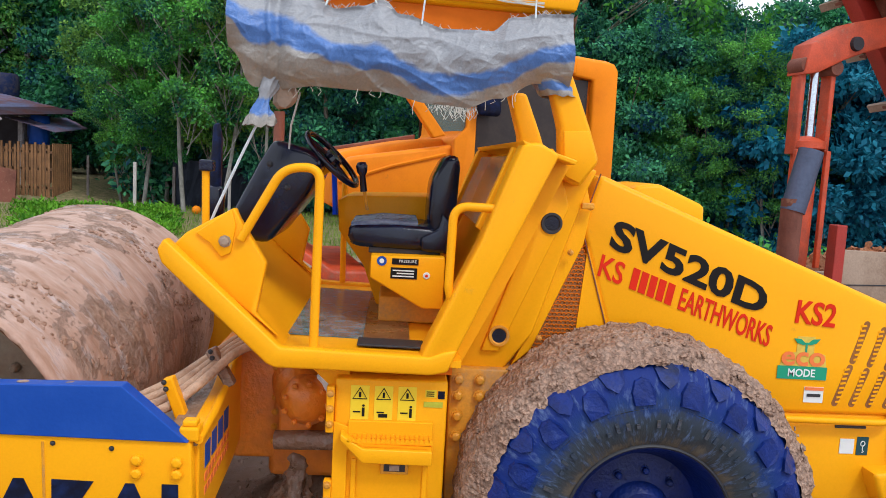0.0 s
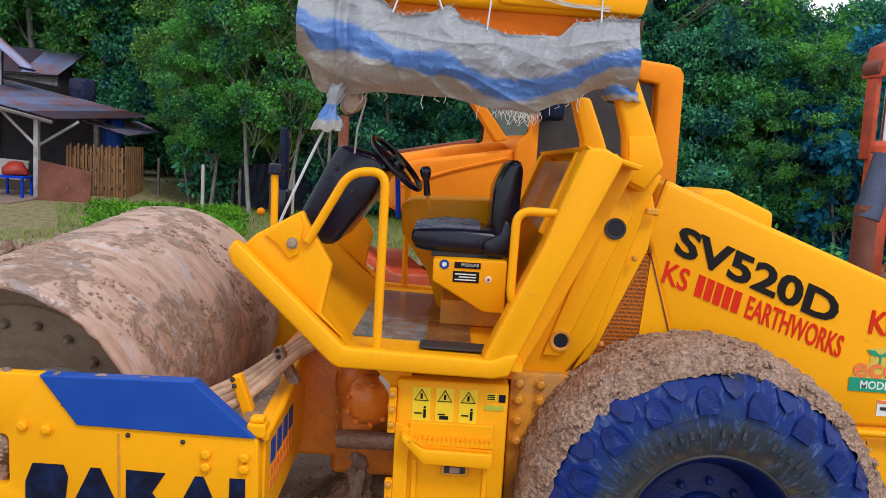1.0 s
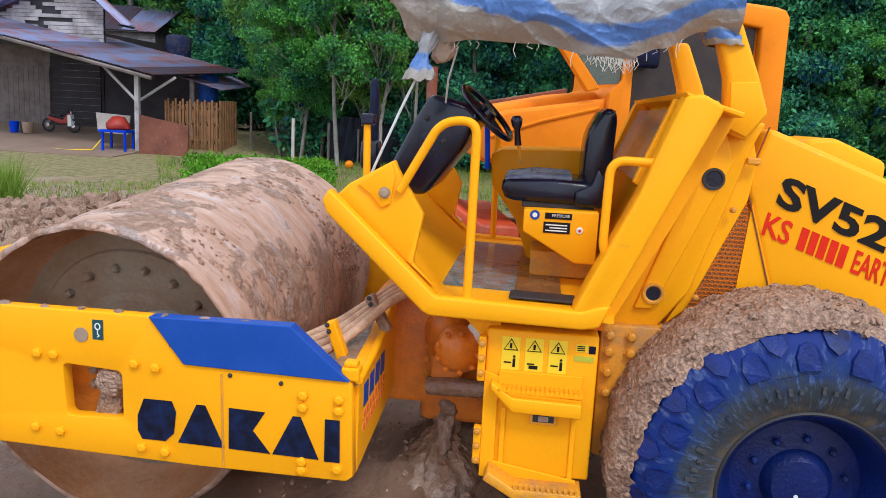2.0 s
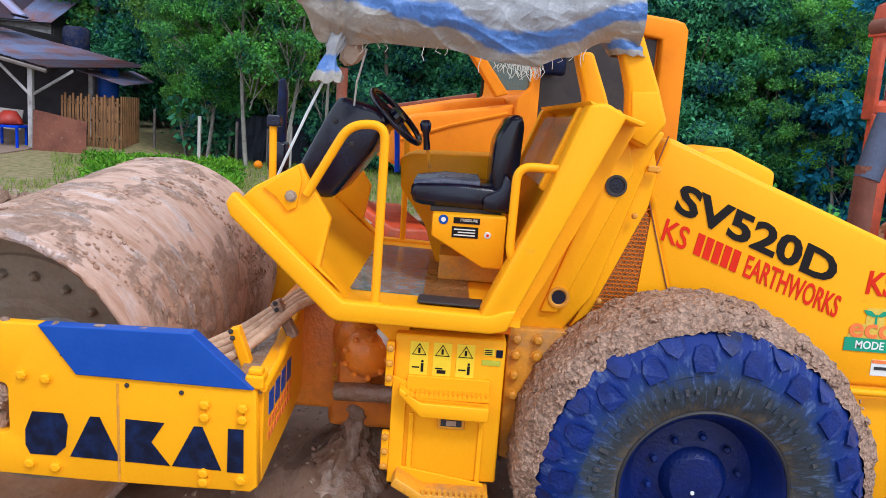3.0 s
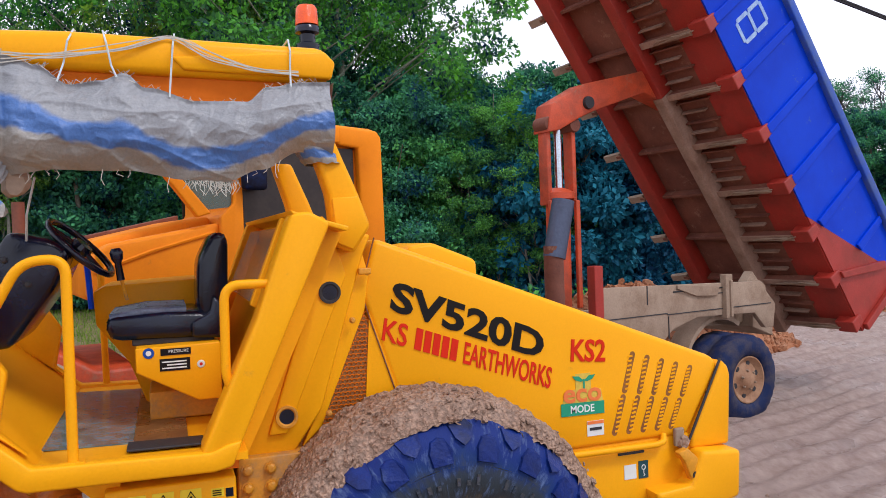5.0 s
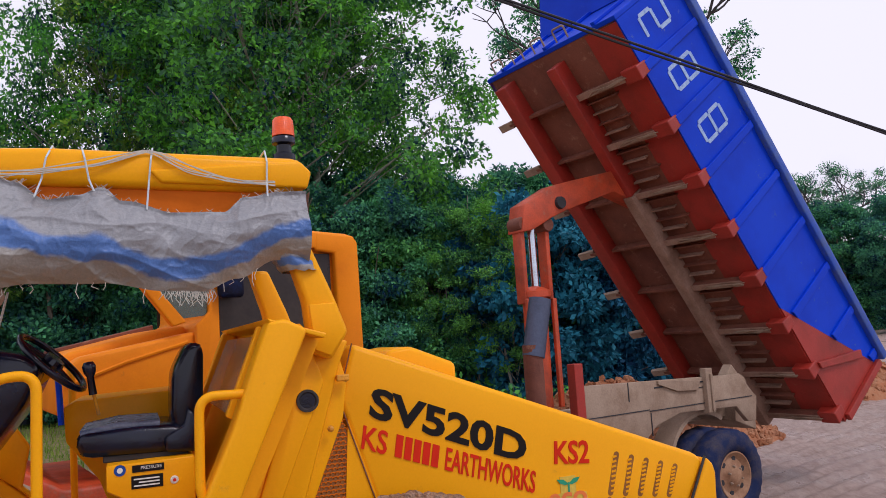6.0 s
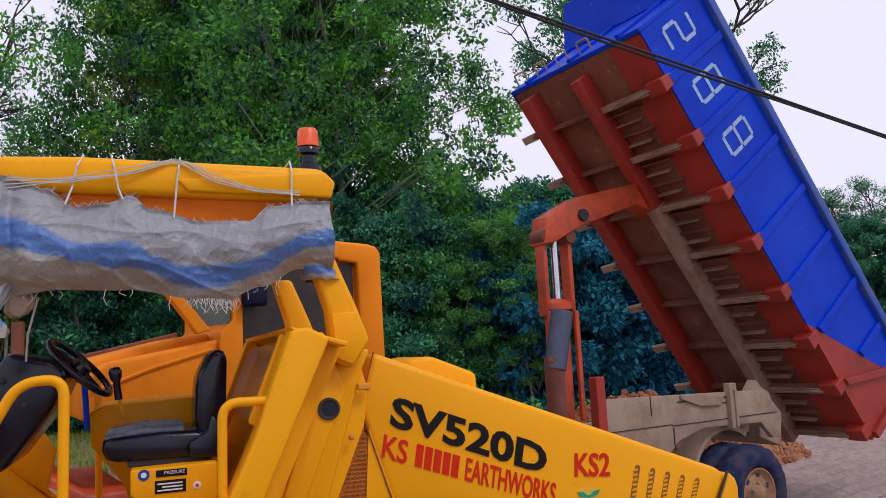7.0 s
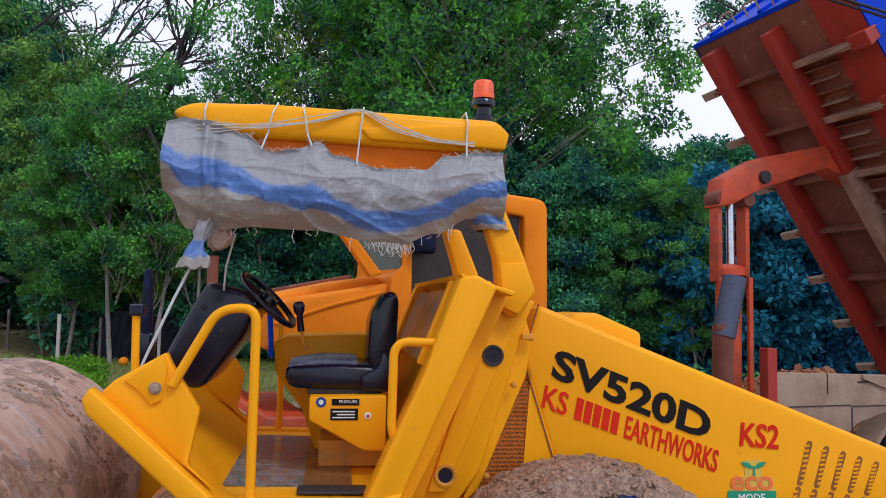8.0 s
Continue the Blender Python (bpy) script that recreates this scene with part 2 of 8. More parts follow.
def tyre_material():
    """Rubber stained blue towards the tread, with a dirty bead and streaks running outwards."""
    m = bpy.data.materials.new("streaked_blue_rubber")
    m.use_nodes = True
    n, l = m.node_tree.nodes, m.node_tree.links
    b = n["Principled BSDF"]
    tc = n.new("ShaderNodeTexCoord")
    sep = n.new("ShaderNodeSeparateXYZ")
    l.new(tc.outputs["Object"], sep.inputs["Vector"])

    def op(kind, a, c=None):
        x = n.new("ShaderNodeMath")
        x.operation = kind
        for i, v in enumerate((a, c)):
            if isinstance(v, (int, float)):
                x.inputs[i].default_value = v
            elif v is not None:
                l.new(v, x.inputs[i])
        return x.outputs[0]

    r = op("SQRT", op("ADD", op("MULTIPLY", sep.outputs["X"], sep.outputs["X"]), op("MULTIPLY", sep.outputs["Z"], sep.outputs["Z"])))
    ang = op("ARCTAN2", sep.outputs["Z"], sep.outputs["X"])
    pos = n.new("ShaderNodeCombineXYZ")
    l.new(op("MULTIPLY", ang, 9.0), pos.inputs["X"])
    l.new(op("MULTIPLY", r, 5.0), pos.inputs["Y"])
    streak = n.new("ShaderNodeTexNoise")
    streak.inputs["Scale"].default_value, streak.inputs["Detail"].default_value, streak.inputs["Roughness"].default_value = 2.2, 8, 0.7
    l.new(pos.outputs["Vector"], streak.inputs["Vector"])
    blot = n.new("ShaderNodeTexNoise")
    blot.inputs["Scale"].default_value, blot.inputs["Detail"].default_value = 9, 7
    l.new(tc.outputs["Object"], blot.inputs["Vector"])
    place = op("ADD", op("ADD", r, op("MULTIPLY", op("SUBTRACT", blot.outputs["Fac"], 0.5), 0.16)), op("MULTIPLY", op("SUBTRACT", streak.outputs["Fac"], 0.5), 0.16))
    ramp = n.new("ShaderNodeValToRGB")
    e = ramp.color_ramp.elements
    e[0].position, e[0].color = 0.37, (0.11, 0.09, 0.065, 1)
    e[1].position, e[1].color = 0.41, (0.04, 0.042, 0.045, 1)
    for p, c in ((0.46, (0.03, 0.04, 0.05, 1)), (0.51, (0.03, 0.042, 0.065, 1)), (0.555, (0.006, 0.028, 0.13, 1)), (0.62, (0.002, 0.019, 0.155, 1)), (0.8, (0.001, 0.01, 0.1, 1))):
        x = e.new(p)
        x.color = c
    l.new(place, ramp.inputs["Fac"])
    scr = n.new("ShaderNodeValToRGB")
    scr.color_ramp.elements[0].position, scr.color_ramp.elements[1].position = 0.53, 0.72
    l.new(streak.outputs["Fac"], scr.inputs["Fac"])
    mx = n.new("ShaderNodeMix")
    mx.data_type = "RGBA"
    mx.inputs["B"].default_value = (0.13, 0.19, 0.34, 1)
    l.new(op("MULTIPLY", scr.outputs["Color"], 0.75), mx.inputs["Factor"])
    l.new(ramp.outputs["Color"], mx.inputs["A"])
    l.new(mx.outputs["Result"], b.inputs["Base Color"])
    b.inputs["Roughness"].default_value, b.inputs["Specular IOR Level"].default_value = 0.6, 0.25
    bp = n.new("ShaderNodeBump")
    bp.inputs["Strength"].default_value, bp.inputs["Distance"].default_value = 0.5, 0.012
    l.new(op("ADD", blot.outputs["Fac"], streak.outputs["Fac"]), bp.inputs["Height"])
    l.new(bp.outputs["Normal"], b.inputs["Normal"])
    return m


tyre_streaked = tyre_material()


def glassy(name, tint=(0.9, 0.95, 0.95), rough=0.05, alpha=0.35):
    m = bpy.data.materials.new(name)
    m.use_nodes = True
    n, l = m.node_tree.nodes, m.node_tree.links
    b = n["Principled BSDF"]
    b.inputs["Base Color"].default_value = (*tint, 1)
    b.inputs["Roughness"].default_value = rough
    b.inputs["Alpha"].default_value = alpha
    nz = n.new("ShaderNodeTexNoise")
    nz.inputs["Scale"].default_value = 9
    r = n.new("ShaderNodeMapRange")
    r.inputs["To Min"].default_value, r.inputs["To Max"].default_value = rough, rough + 0.3
    l.new(nz.outputs["Fac"], r.inputs["Value"])
    l.new(r.outputs["Result"], b.inputs["Roughness"])
    return m


glass_dark = mat("dusty_dark_glass", (0.03, 0.022, 0.02), 0.3, tint=(0.06, 0.045, 0.035), amount=0.7, scale=5, fine=30, bump=0.02, spec=0.3)
beam_brown = mat("dusty_brown_beam", (0.34, 0.21, 0.15), 0.75, tint=(0.14, 0.06, 0.03), amount=0.7, scale=3, fine=50, bump=0.2)
# Blue-green base colour stands in for trees and sky mirrored in the wet mat.
wet_mat = mat("wet_mat_painted_reflection", (0.16, 0.25, 0.28), 0.2, tint=(0.02, 0.045, 0.05), amount=1.0, scale=11, fine=18, bump=0.15, spec=0.7, coat=0.3)
brown_film = mat("glossy_brown_film", (0.26, 0.12, 0.04), 0.25, tint=(0.13, 0.06, 0.025), amount=0.8, scale=6, fine=30, bump=0.12, spec=0.6)
twig_bark = mat("grey_green_bark", (0.24, 0.25, 0.19), 0.9, tint=(0.1, 0.1, 0.07), amount=0.8, scale=5, fine=30, bump=0.4)
dark_bark = mat("dark_bark", (0.07, 0.06, 0.06), 0.9, tint=(0.03, 0.025, 0.03), amount=0.8, scale=5, fine=30, bump=0.4)
pale_bark = mat("birch_pale_bark", (0.26, 0.25, 0.22), 0.9, tint=(0.12, 0.11, 0.09), amount=0.8, scale=5, fine=30, bump=0.4)
glass_teal = glassy("green_dusty_glass", (0.06, 0.13, 0.12), 0.06, 0.75)
glass_clear = glassy("dusty_glass", (0.3, 0.32, 0.3), 0.06, 0.45)
lamp_orange = mat("orange_lens", (0.9, 0.12, 0.01), 0.15, tint=(0.6, 0.05, 0.005), amount=0.4, scale=20, fine=150, bump=0.2, coat=0.1)


def leaf_mat(name, a, b2):
    m = bpy.data.materials.new(name)
    m.use_nodes = True
    n, l = m.node_tree.nodes, m.node_tree.links
    p = n["Principled BSDF"]
    geo = n.new("ShaderNodeNewGeometry")
    oi = n.new("ShaderNodeObjectInfo")
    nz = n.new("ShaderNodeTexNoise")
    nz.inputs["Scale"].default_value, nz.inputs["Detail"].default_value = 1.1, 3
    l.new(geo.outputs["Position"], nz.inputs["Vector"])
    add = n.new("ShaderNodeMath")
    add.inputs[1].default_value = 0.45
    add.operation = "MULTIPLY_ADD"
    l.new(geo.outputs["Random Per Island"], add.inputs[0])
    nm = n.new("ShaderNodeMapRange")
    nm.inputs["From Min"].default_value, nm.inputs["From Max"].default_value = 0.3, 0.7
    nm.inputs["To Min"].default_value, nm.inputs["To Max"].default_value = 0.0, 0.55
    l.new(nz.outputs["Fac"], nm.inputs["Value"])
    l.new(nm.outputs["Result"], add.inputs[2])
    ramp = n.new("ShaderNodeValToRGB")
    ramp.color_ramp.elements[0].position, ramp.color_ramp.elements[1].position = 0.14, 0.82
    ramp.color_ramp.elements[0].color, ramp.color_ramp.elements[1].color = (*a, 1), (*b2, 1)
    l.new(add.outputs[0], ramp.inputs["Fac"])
    hs = n.new("ShaderNodeHueSaturation")
    hr = n.new("ShaderNodeMapRange")
    hr.inputs["To Min"].default_value, hr.inputs["To Max"].default_value = 0.47, 0.53
    l.new(oi.outputs["Random"], hr.inputs["Value"])
    l.new(hr.outputs["Result"], hs.inputs["Hue"])
    l.new(ramp.outputs["Color"], hs.inputs["Color"])
    l.new(hs.outputs["Color"], p.inputs["Base Color"])
    p.inputs["Roughness"].default_value, p.inputs["Specular IOR Level"].default_value = 0.5, 0.14
    tr = n.new("ShaderNodeBsdfTranslucent")
    l.new(hs.outputs["Color"], tr.inputs["Color"])
    ms = n.new("ShaderNodeMixShader")
    ms.inputs["Fac"].default_value = 0.22
    l.new(p.outputs["BSDF"], ms.inputs[1])
    l.new(tr.outputs["BSDF"], ms.inputs[2])
    l.new(ms.outputs["Shader"], n["Material Output"].inputs["Surface"])
    return m


# The blue-black ends put sky-lit shade and dark crown gaps into leaf colour.
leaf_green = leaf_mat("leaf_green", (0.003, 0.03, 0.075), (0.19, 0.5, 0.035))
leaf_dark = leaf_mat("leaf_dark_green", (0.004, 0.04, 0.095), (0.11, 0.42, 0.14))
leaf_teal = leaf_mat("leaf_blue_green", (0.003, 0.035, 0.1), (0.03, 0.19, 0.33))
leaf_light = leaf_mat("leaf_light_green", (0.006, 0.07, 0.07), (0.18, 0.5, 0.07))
weed_mat = leaf_mat("bright_weeds", (0.03, 0.14, 0.008), (0.17, 0.45, 0.03))
grass_mat = leaf_mat("grass", (0.07, 0.15, 0.01), (0.3, 0.4, 0.06))


# ---- mesh helpers ----
XF = [Matrix.Identity(4)]


def part(name, bm, material, parent=None, label="", smooth=None, kind=""):
    """One mesh object under a thing or a part, its origin at its middle."""
    bm.transform(XF[0])
    c = sum((v.co for v in bm.verts), Vector()) / max(len(bm.verts), 1)
    bmesh.ops.translate(bm, verts=bm.verts, vec=-c)
    me = bpy.data.meshes.new(name)
    if smooth:
        for f in bm.faces:
            f.smooth = True
        bm.normal_update()
        for e in bm.edges:
            e.smooth = not (len(e.link_faces) == 2 and e.calc_face_angle(0) > radians(smooth))
    bm.to_mesh(me)
    bm.free()
    me.materials.append(material)
    ob = new(name, me)
    ob.location = c
    if parent is not None:
        adopt(ob, parent)
    if label:
        ob["label"] = label
    if kind:
        ob["kind"] = kind
    return ob


def full(ob):
    if ob.parent is None:
        return ob.matrix_basis.copy()
    return full(ob.parent) @ ob.matrix_parent_inverse @ ob.matrix_basis


def adopt(ob, parent):
    ob.parent = parent
    ob.matrix_parent_inverse = full(parent).inverted()


def thing(name, loc, label, category, group="", kind=""):
    e = new(name)
    e.empty_display_size = 0.2
    e.location = XF[0] @ Vector(loc)
    return tagged(e, label, category, group, kind)


def solid(name, bm, material, label, category, group="", kind="", smooth=None):
    return tagged(part(name, bm, material, smooth=smooth), label, category, group, kind)


def box(x0, x1, y0, y1, z0, z1, bevel=0.0, bm=None):
    own = bmesh.new()
    bmesh.ops.create_cube(own, size=1)
    for v in own.verts:
        v.co = ((x0 + x1) / 2 + v.co.x * (x1 - x0), (y0 + y1) / 2 + v.co.y * (y1 - y0), (z0 + z1) / 2 + v.co.z * (z1 - z0))
    if bevel:
        bmesh.ops.bevel(own, geom=own.edges[:], offset=bevel, segments=2, affect="EDGES", profile=0.5)
    return join(bm, own)


def join(bm, own):
    if bm is None:
        return own
    me = bpy.data.meshes.new("tmp")
    own.to_mesh(me)
    own.free()
    bm.from_mesh(me)
    bpy.data.meshes.remove(me)
    return bm


def prism(poly, y0, y1, bevel=0.0, bm=None, axis="y"):
    """A polygon of (x, z) pulled out from y0 to y1."""
    own = bmesh.new()
    place = (lambda a, b, d: (a, d, b)) if axis == "y" else (lambda a, b, d: (d, a, b)) if axis == "x" else (lambda a, b, d: (a, b, d))
    vs = [own.verts.new(place(a, b, y0)) for a, b in poly]
    f = own.faces.new(vs)
    r = bmesh.ops.extrude_face_region(own, geom=[f])
    for v in r["geom"]:
        if isinstance(v, bmesh.types.BMVert):
            i = "y x z".split().index(axis)
            v.co[(1, 0, 2)[i]] = y1
    bmesh.ops.recalc_face_normals(own, faces=own.faces)
    if bevel:
        bmesh.ops.bevel(own, geom=own.edges[:], offset=bevel, segments=2, affect="EDGES", profile=0.5)
    return join(bm, own)


def tube(pts, r, n=8, bm=None, closed=False):
    """A round bar along a line of points; r may be one radius or one for each."""
    own = bmesh.new()
    pts = [Vector(p) for p in pts]
    rings, up = [], None
    for i, p in enumerate(pts):
        a, b = pts[max(i - 1, 0)], pts[min(i + 1, len(pts) - 1)]
        if closed:
            a, b = pts[i - 1], pts[(i + 1) % len(pts)]
        d = (b - a).normalized()
        if up is None:
            up = d.orthogonal().normalized()
        up = (up - d * up.dot(d)).normalized()
        side = d.cross(up)
        rr = r[i] if isinstance(r, (list, tuple)) else r
        rings.append([own.verts.new(p + (up * math.cos(k * math.tau / n) + side * math.sin(k * math.tau / n)) * rr) for k in range(n)])
    m = len(rings)
    for i in range(m if closed else m - 1):
        p, q = rings[i], rings[(i + 1) % m]
        for k in range(n):
            own.faces.new((p[k], p[(k + 1) % n], q[(k + 1) % n], q[k]))
    if not closed:
        own.faces.new(rings[0][::-1])
        own.faces.new(rings[-1])
    bmesh.ops.recalc_face_normals(own, faces=own.faces)
    return join(bm, own)


def soft_line(pts, r=0.06, n=5):
    """The same line with rounded corners."""
    pts = [Vector(p) for p in pts]
    out = [pts[0]]
    for a, b, c in zip(pts, pts[1:], pts[2:]):
        k = min(r, (a - b).length * 0.45, (c - b).length * 0.45)
        p, q = b + (a - b).normalized() * k, b + (c - b).normalized() * k
        for i in range(n + 1):
            t = i / n
            out.append(p * (1 - t) ** 2 + b * 2 * t * (1 - t) + q * t * t)
    return out + [pts[-1]]


def lathe(profile, centre, axis=(0, 1, 0), n=48, bm=None, jitter=None):
    """A profile of (radius, distance along the axis) turned round it."""
    own = bmesh.new()
    d = Vector(axis).normalized()
    u = d.cross(Vector((0, 0, 1)))
    u = Vector((1, 0, 0)) if u.length < 0.1 else u.normalized()
    w = u.cross(d)
    c = Vector(centre)
    rings = []
    for r, s in profile:
        if r <= 0:
            rings.append([own.verts.new(c + d * s)])
            continue
        ring = []
        for k in range(n):
            a = k * math.tau / n
            e = u * math.cos(a) + w * math.sin(a)
            rr = r + (jitter(a, s, c + d * s + e * r) if jitter else 0)
            ring.append(own.verts.new(c + d * s + e * rr))
        rings.append(ring)
    for p, q in zip(rings, rings[1:]):
        for k in range(n):
            j = (k + 1) % n
            if len(p) == 1 and len(q) == 1:
                break
            if len(p) == 1:
                own.faces.new((p[0], q[j], q[k]))
            elif len(q) == 1:
                own.faces.new((p[k], p[j], q[0]))
            else:
                own.faces.new((p[k], p[j], q[j], q[k]))
    bmesh.ops.recalc_face_normals(own, faces=own.faces)
    return join(bm, own)


def bolt_at(p, axis, r=0.02, h=0.02, bm=None):
    return lathe([(0, h * 1.2), (r * 0.6, h * 1.15), (r, h * 0.85), (r, 0), (r * 1.35, 0), (r * 1.35, -h * 0.3), (0, -h * 0.3)], p, axis, 8, bm)


def letters(name, text, size, m, material, parent, width=1.0, bold=0.0, shear=0.0, thick=0.002, label=""):
    """Writing as flat raised letters at the pose m, its left end at the origin; each letter is a part."""
    cu = bpy.data.curves.new(name, "FONT")
    cu.body, cu.size, cu.extrude, cu.offset, cu.shear, cu.resolution_u = text, size, thick, bold, shear, 3
    tmp = bpy.data.objects.new(name, cu)
    me = bpy.data.meshes.new_from_object(tmp)
    bpy.data.objects.remove(tmp)
    bm = bmesh.new()
    bm.from_mesh(me)
    bpy.data.meshes.remove(me)
    xs = [v.co.x for v in bm.verts]
    x0, k = min(xs), width / (max(xs) - min(xs))
    for v in bm.verts:
        v.co.x = (v.co.x - x0) * k
    bmesh.ops.remove_doubles(bm, verts=bm.verts, dist=1e-6)
    left = set(bm.verts)
    while left:
        todo, isle = [left.pop()], []
        while todo:
            v = todo.pop()
            isle.append(v)
            for e in v.link_edges:
                o = e.other_vert(v)
                if o in left:
                    left.discard(o)
                    todo.append(o)
        one, new_of = bmesh.new(), {}
        for v in isle:
            new_of[v] = one.verts.new(v.co)
        for f in {f for v in isle for f in v.link_faces}:
            one.faces.new([new_of[v] for v in f.verts])
        one.transform(m)
        part(name, one, material, parent, label)
    bm.free()


def noisy(p, s):
    return noise.noise(Vector(p) * s)


def quads_mesh(name, verts, faces, material, label="", category="", kind="", smooth=False, group=""):
    me = bpy.data.meshes.new(name)
    me.from_pydata(verts, [], faces)
    me.materials.append(material)
    if smooth:
        me.polygons.foreach_set("use_smooth", [True] * len(me.polygons))
    me.update()
    return tagged(new(name, me), label, category, group, kind)


# ---- ground: one sheet of churned clay, grass and road ----
def rise(x, y):
    """The lie of the land."""
    far = min(max((y - 9) / 9, 0), 1) * 0.4
    hill = max(0, (y - 45) * 0.12) * min(max((x - 5) / 40, 0), 1)
    yard = 0.55 * min(max((y - 19.5) / 4, 0), 1) * min(max((-9.3 - x) / 1.5, 0), 1)
    return far + min(hill, 14) + yard


def ground_z(x, y):
    z = rise(x, y)
    d = math.hypot(x, y)
    if d < 45:
        rough = 1.0 if x < 2.4 and y < 12 else 0.35
        if y > 13:
            rough = 0.3
        p = Vector((x, y, 0))
        z += rough * (0.07 * noise.noise(p * 1.3) + 0.045 * noise.noise(p * 3.7) + 0.022 * noise.noise(p * 9.0))
        # berm of clods beyond the drum
        b = math.exp(-(((x + 7.0) / 3.2) ** 2 + ((y - 8.2) / 1.6) ** 2))
        z += b * (0.48 + 0.22 * noise.noise(p * 1.9) + 0.14 * noise.noise(p * 5.0))
        # churned mud under the joint and under the far end of the drum
        b = math.exp(-(((x + 1.15) / 0.55) ** 2 + ((y - 1.2) / 0.7) ** 2))
        z += b * (0.36 + 0.24 * noise.noise(p * 4.0) + 0.14 * noise.noise(p * 9.0) + 0.08 * noise.noise(p * 19.0))
        b = math.exp(-(((x + 2.8) / 0.7) ** 2 + ((y - 2.3) / 0.9) ** 2))
        z += b * 0.2
        if x > 3:
            z += 0.028 * math.sin((y * 0.96 - x * 0.28) * 19 + 3 * noise.noise(p * 0.8)) * (1 if y < 12 else 0)
    return z


def axis_steps(lo, hi, step, far):
    mid = list(np.arange(lo, hi, step))
    out, s = [], step
    v = hi
    while v < far:
        out.append(v)
        s *= 1.13
        v += s
    low, s, v = [], step, lo
    while v > -far:
        s *= 1.13
        v -= s
        low.append(v)
    return low[::-1] + mid + out


gx, gy = axis_steps(-5.0, 10.0, 0.07, 2600), axis_steps(-1.0, 9.0, 0.07, 2600)
gv = [(x, y, ground_z(x, y)) for y in gy for x in gx]
nx = len(gx)
gf = [(j * nx + i, j * nx + i + 1, (j + 1) * nx + i + 1, (j + 1) * nx + i) for j in range(len(gy) - 1) for i in range(nx - 1)]


def ground_material():
    m = bpy.data.materials.new("clay_and_grass")
    m.use_nodes = True
    n, l = m.node_tree.nodes, m.node_tree.links
    b = n["Principled BSDF"]
    geo = n.new("ShaderNodeNewGeometry")

    def nz(scale, detail=8, rough=0.6):
        t = n.new("ShaderNodeTexNoise")
        t.inputs["Scale"].default_value, t.inputs["Detail"].default_value, t.inputs["Roughness"].default_value = scale, detail, rough
        l.new(geo.outputs["Position"], t.inputs["Vector"])
        return t.outputs["Fac"]

    def ramp(f, a, c, ca=(0, 0, 0), cb=(1, 1, 1)):
        r = n.new("ShaderNodeValToRGB")
        r.color_ramp.elements[0].position, r.color_ramp.elements[1].position = a, c
        r.color_ramp.elements[0].color, r.color_ramp.elements[1].color = (*ca, 1), (*cb, 1)
        l.new(f, r.inputs["Fac"])
        return r.outputs["Color"]

    def mix(f, a, c):
        x = n.new("ShaderNodeMix")
        x.data_type = "RGBA"
        l.new(f, x.inputs["Factor"])
        l.new(a, x.inputs["A"])
        l.new(c, x.inputs["B"])
        return x.outputs["Result"]

    clay = ramp(nz(2.2), 0.3, 0.7, (0.29, 0.2, 0.145), (0.46, 0.355, 0.285))
    wet = ramp(nz(0.9, 5), 0.46, 0.6)
    grass = ramp(nz(6), 0.3, 0.7, (0.12, 0.13, 0.04), (0.36, 0.27, 0.14))
    sep = n.new("ShaderNodeSeparateXYZ")
    l.new(geo.outputs["Position"], sep.inputs["Vector"])

    def math_(op, a, c=None):
        x = n.new("ShaderNodeMath")
        x.operation = op
        for i, v in enumerate((a, c)):
            if v is None:
                continue
            if isinstance(v, (int, float)):
                x.inputs[i].default_value = v
            else:
                l.new(v, x.inputs[i])
        return x.outputs[0]

    dampish = ramp(nz(1.7, 7), 0.45, 0.62)
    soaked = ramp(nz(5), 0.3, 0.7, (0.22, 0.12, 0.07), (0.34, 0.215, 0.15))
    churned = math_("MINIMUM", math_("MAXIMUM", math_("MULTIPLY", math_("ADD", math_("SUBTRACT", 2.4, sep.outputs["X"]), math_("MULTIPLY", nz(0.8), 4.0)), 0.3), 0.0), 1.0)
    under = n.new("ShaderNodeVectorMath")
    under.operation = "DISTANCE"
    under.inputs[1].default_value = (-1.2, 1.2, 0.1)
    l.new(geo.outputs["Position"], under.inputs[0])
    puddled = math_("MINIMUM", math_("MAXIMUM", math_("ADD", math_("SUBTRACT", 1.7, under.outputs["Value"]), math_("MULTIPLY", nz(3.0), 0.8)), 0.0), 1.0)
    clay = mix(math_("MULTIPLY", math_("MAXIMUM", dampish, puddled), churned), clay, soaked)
    track = ramp(nz(7.0, 10, 0.7), 0.3, 0.7, (0.28, 0.18, 0.145), (0.52, 0.39, 0.335))
    clay = mix(math_("SUBTRACT", 1.0, churned), clay, track)
    edge = math_("MULTIPLY", nz(0.5, 4), 6.0)
    field = math_("ADD", math_("SUBTRACT", sep.outputs["Y"], 13.0), math_("SUBTRACT", edge, 3.0))
    road = math_("MULTIPLY", math_("MAXIMUM", math_("SUBTRACT", sep.outputs["X"], 4.0), 0.0), 1.2)
    f = math_("MINIMUM", math_("MAXIMUM", math_("MULTIPLY", math_("SUBTRACT", field, road), 0.7), 0.0), 1.0)
    l.new(mix(f, clay, grass), b.inputs["Base Color"])
    rr = n.new("ShaderNodeMapRange")
    rr.inputs["To Min"].default_value, rr.inputs["To Max"].default_value = 0.75, 0.22
    l.new(wet, rr.inputs["Value"])
    l.new(math_("MAXIMUM", rr.outputs["Result"], math_("MULTIPLY", f, 0.9)), b.inputs["Roughness"])
    bp = n.new("ShaderNodeBump")
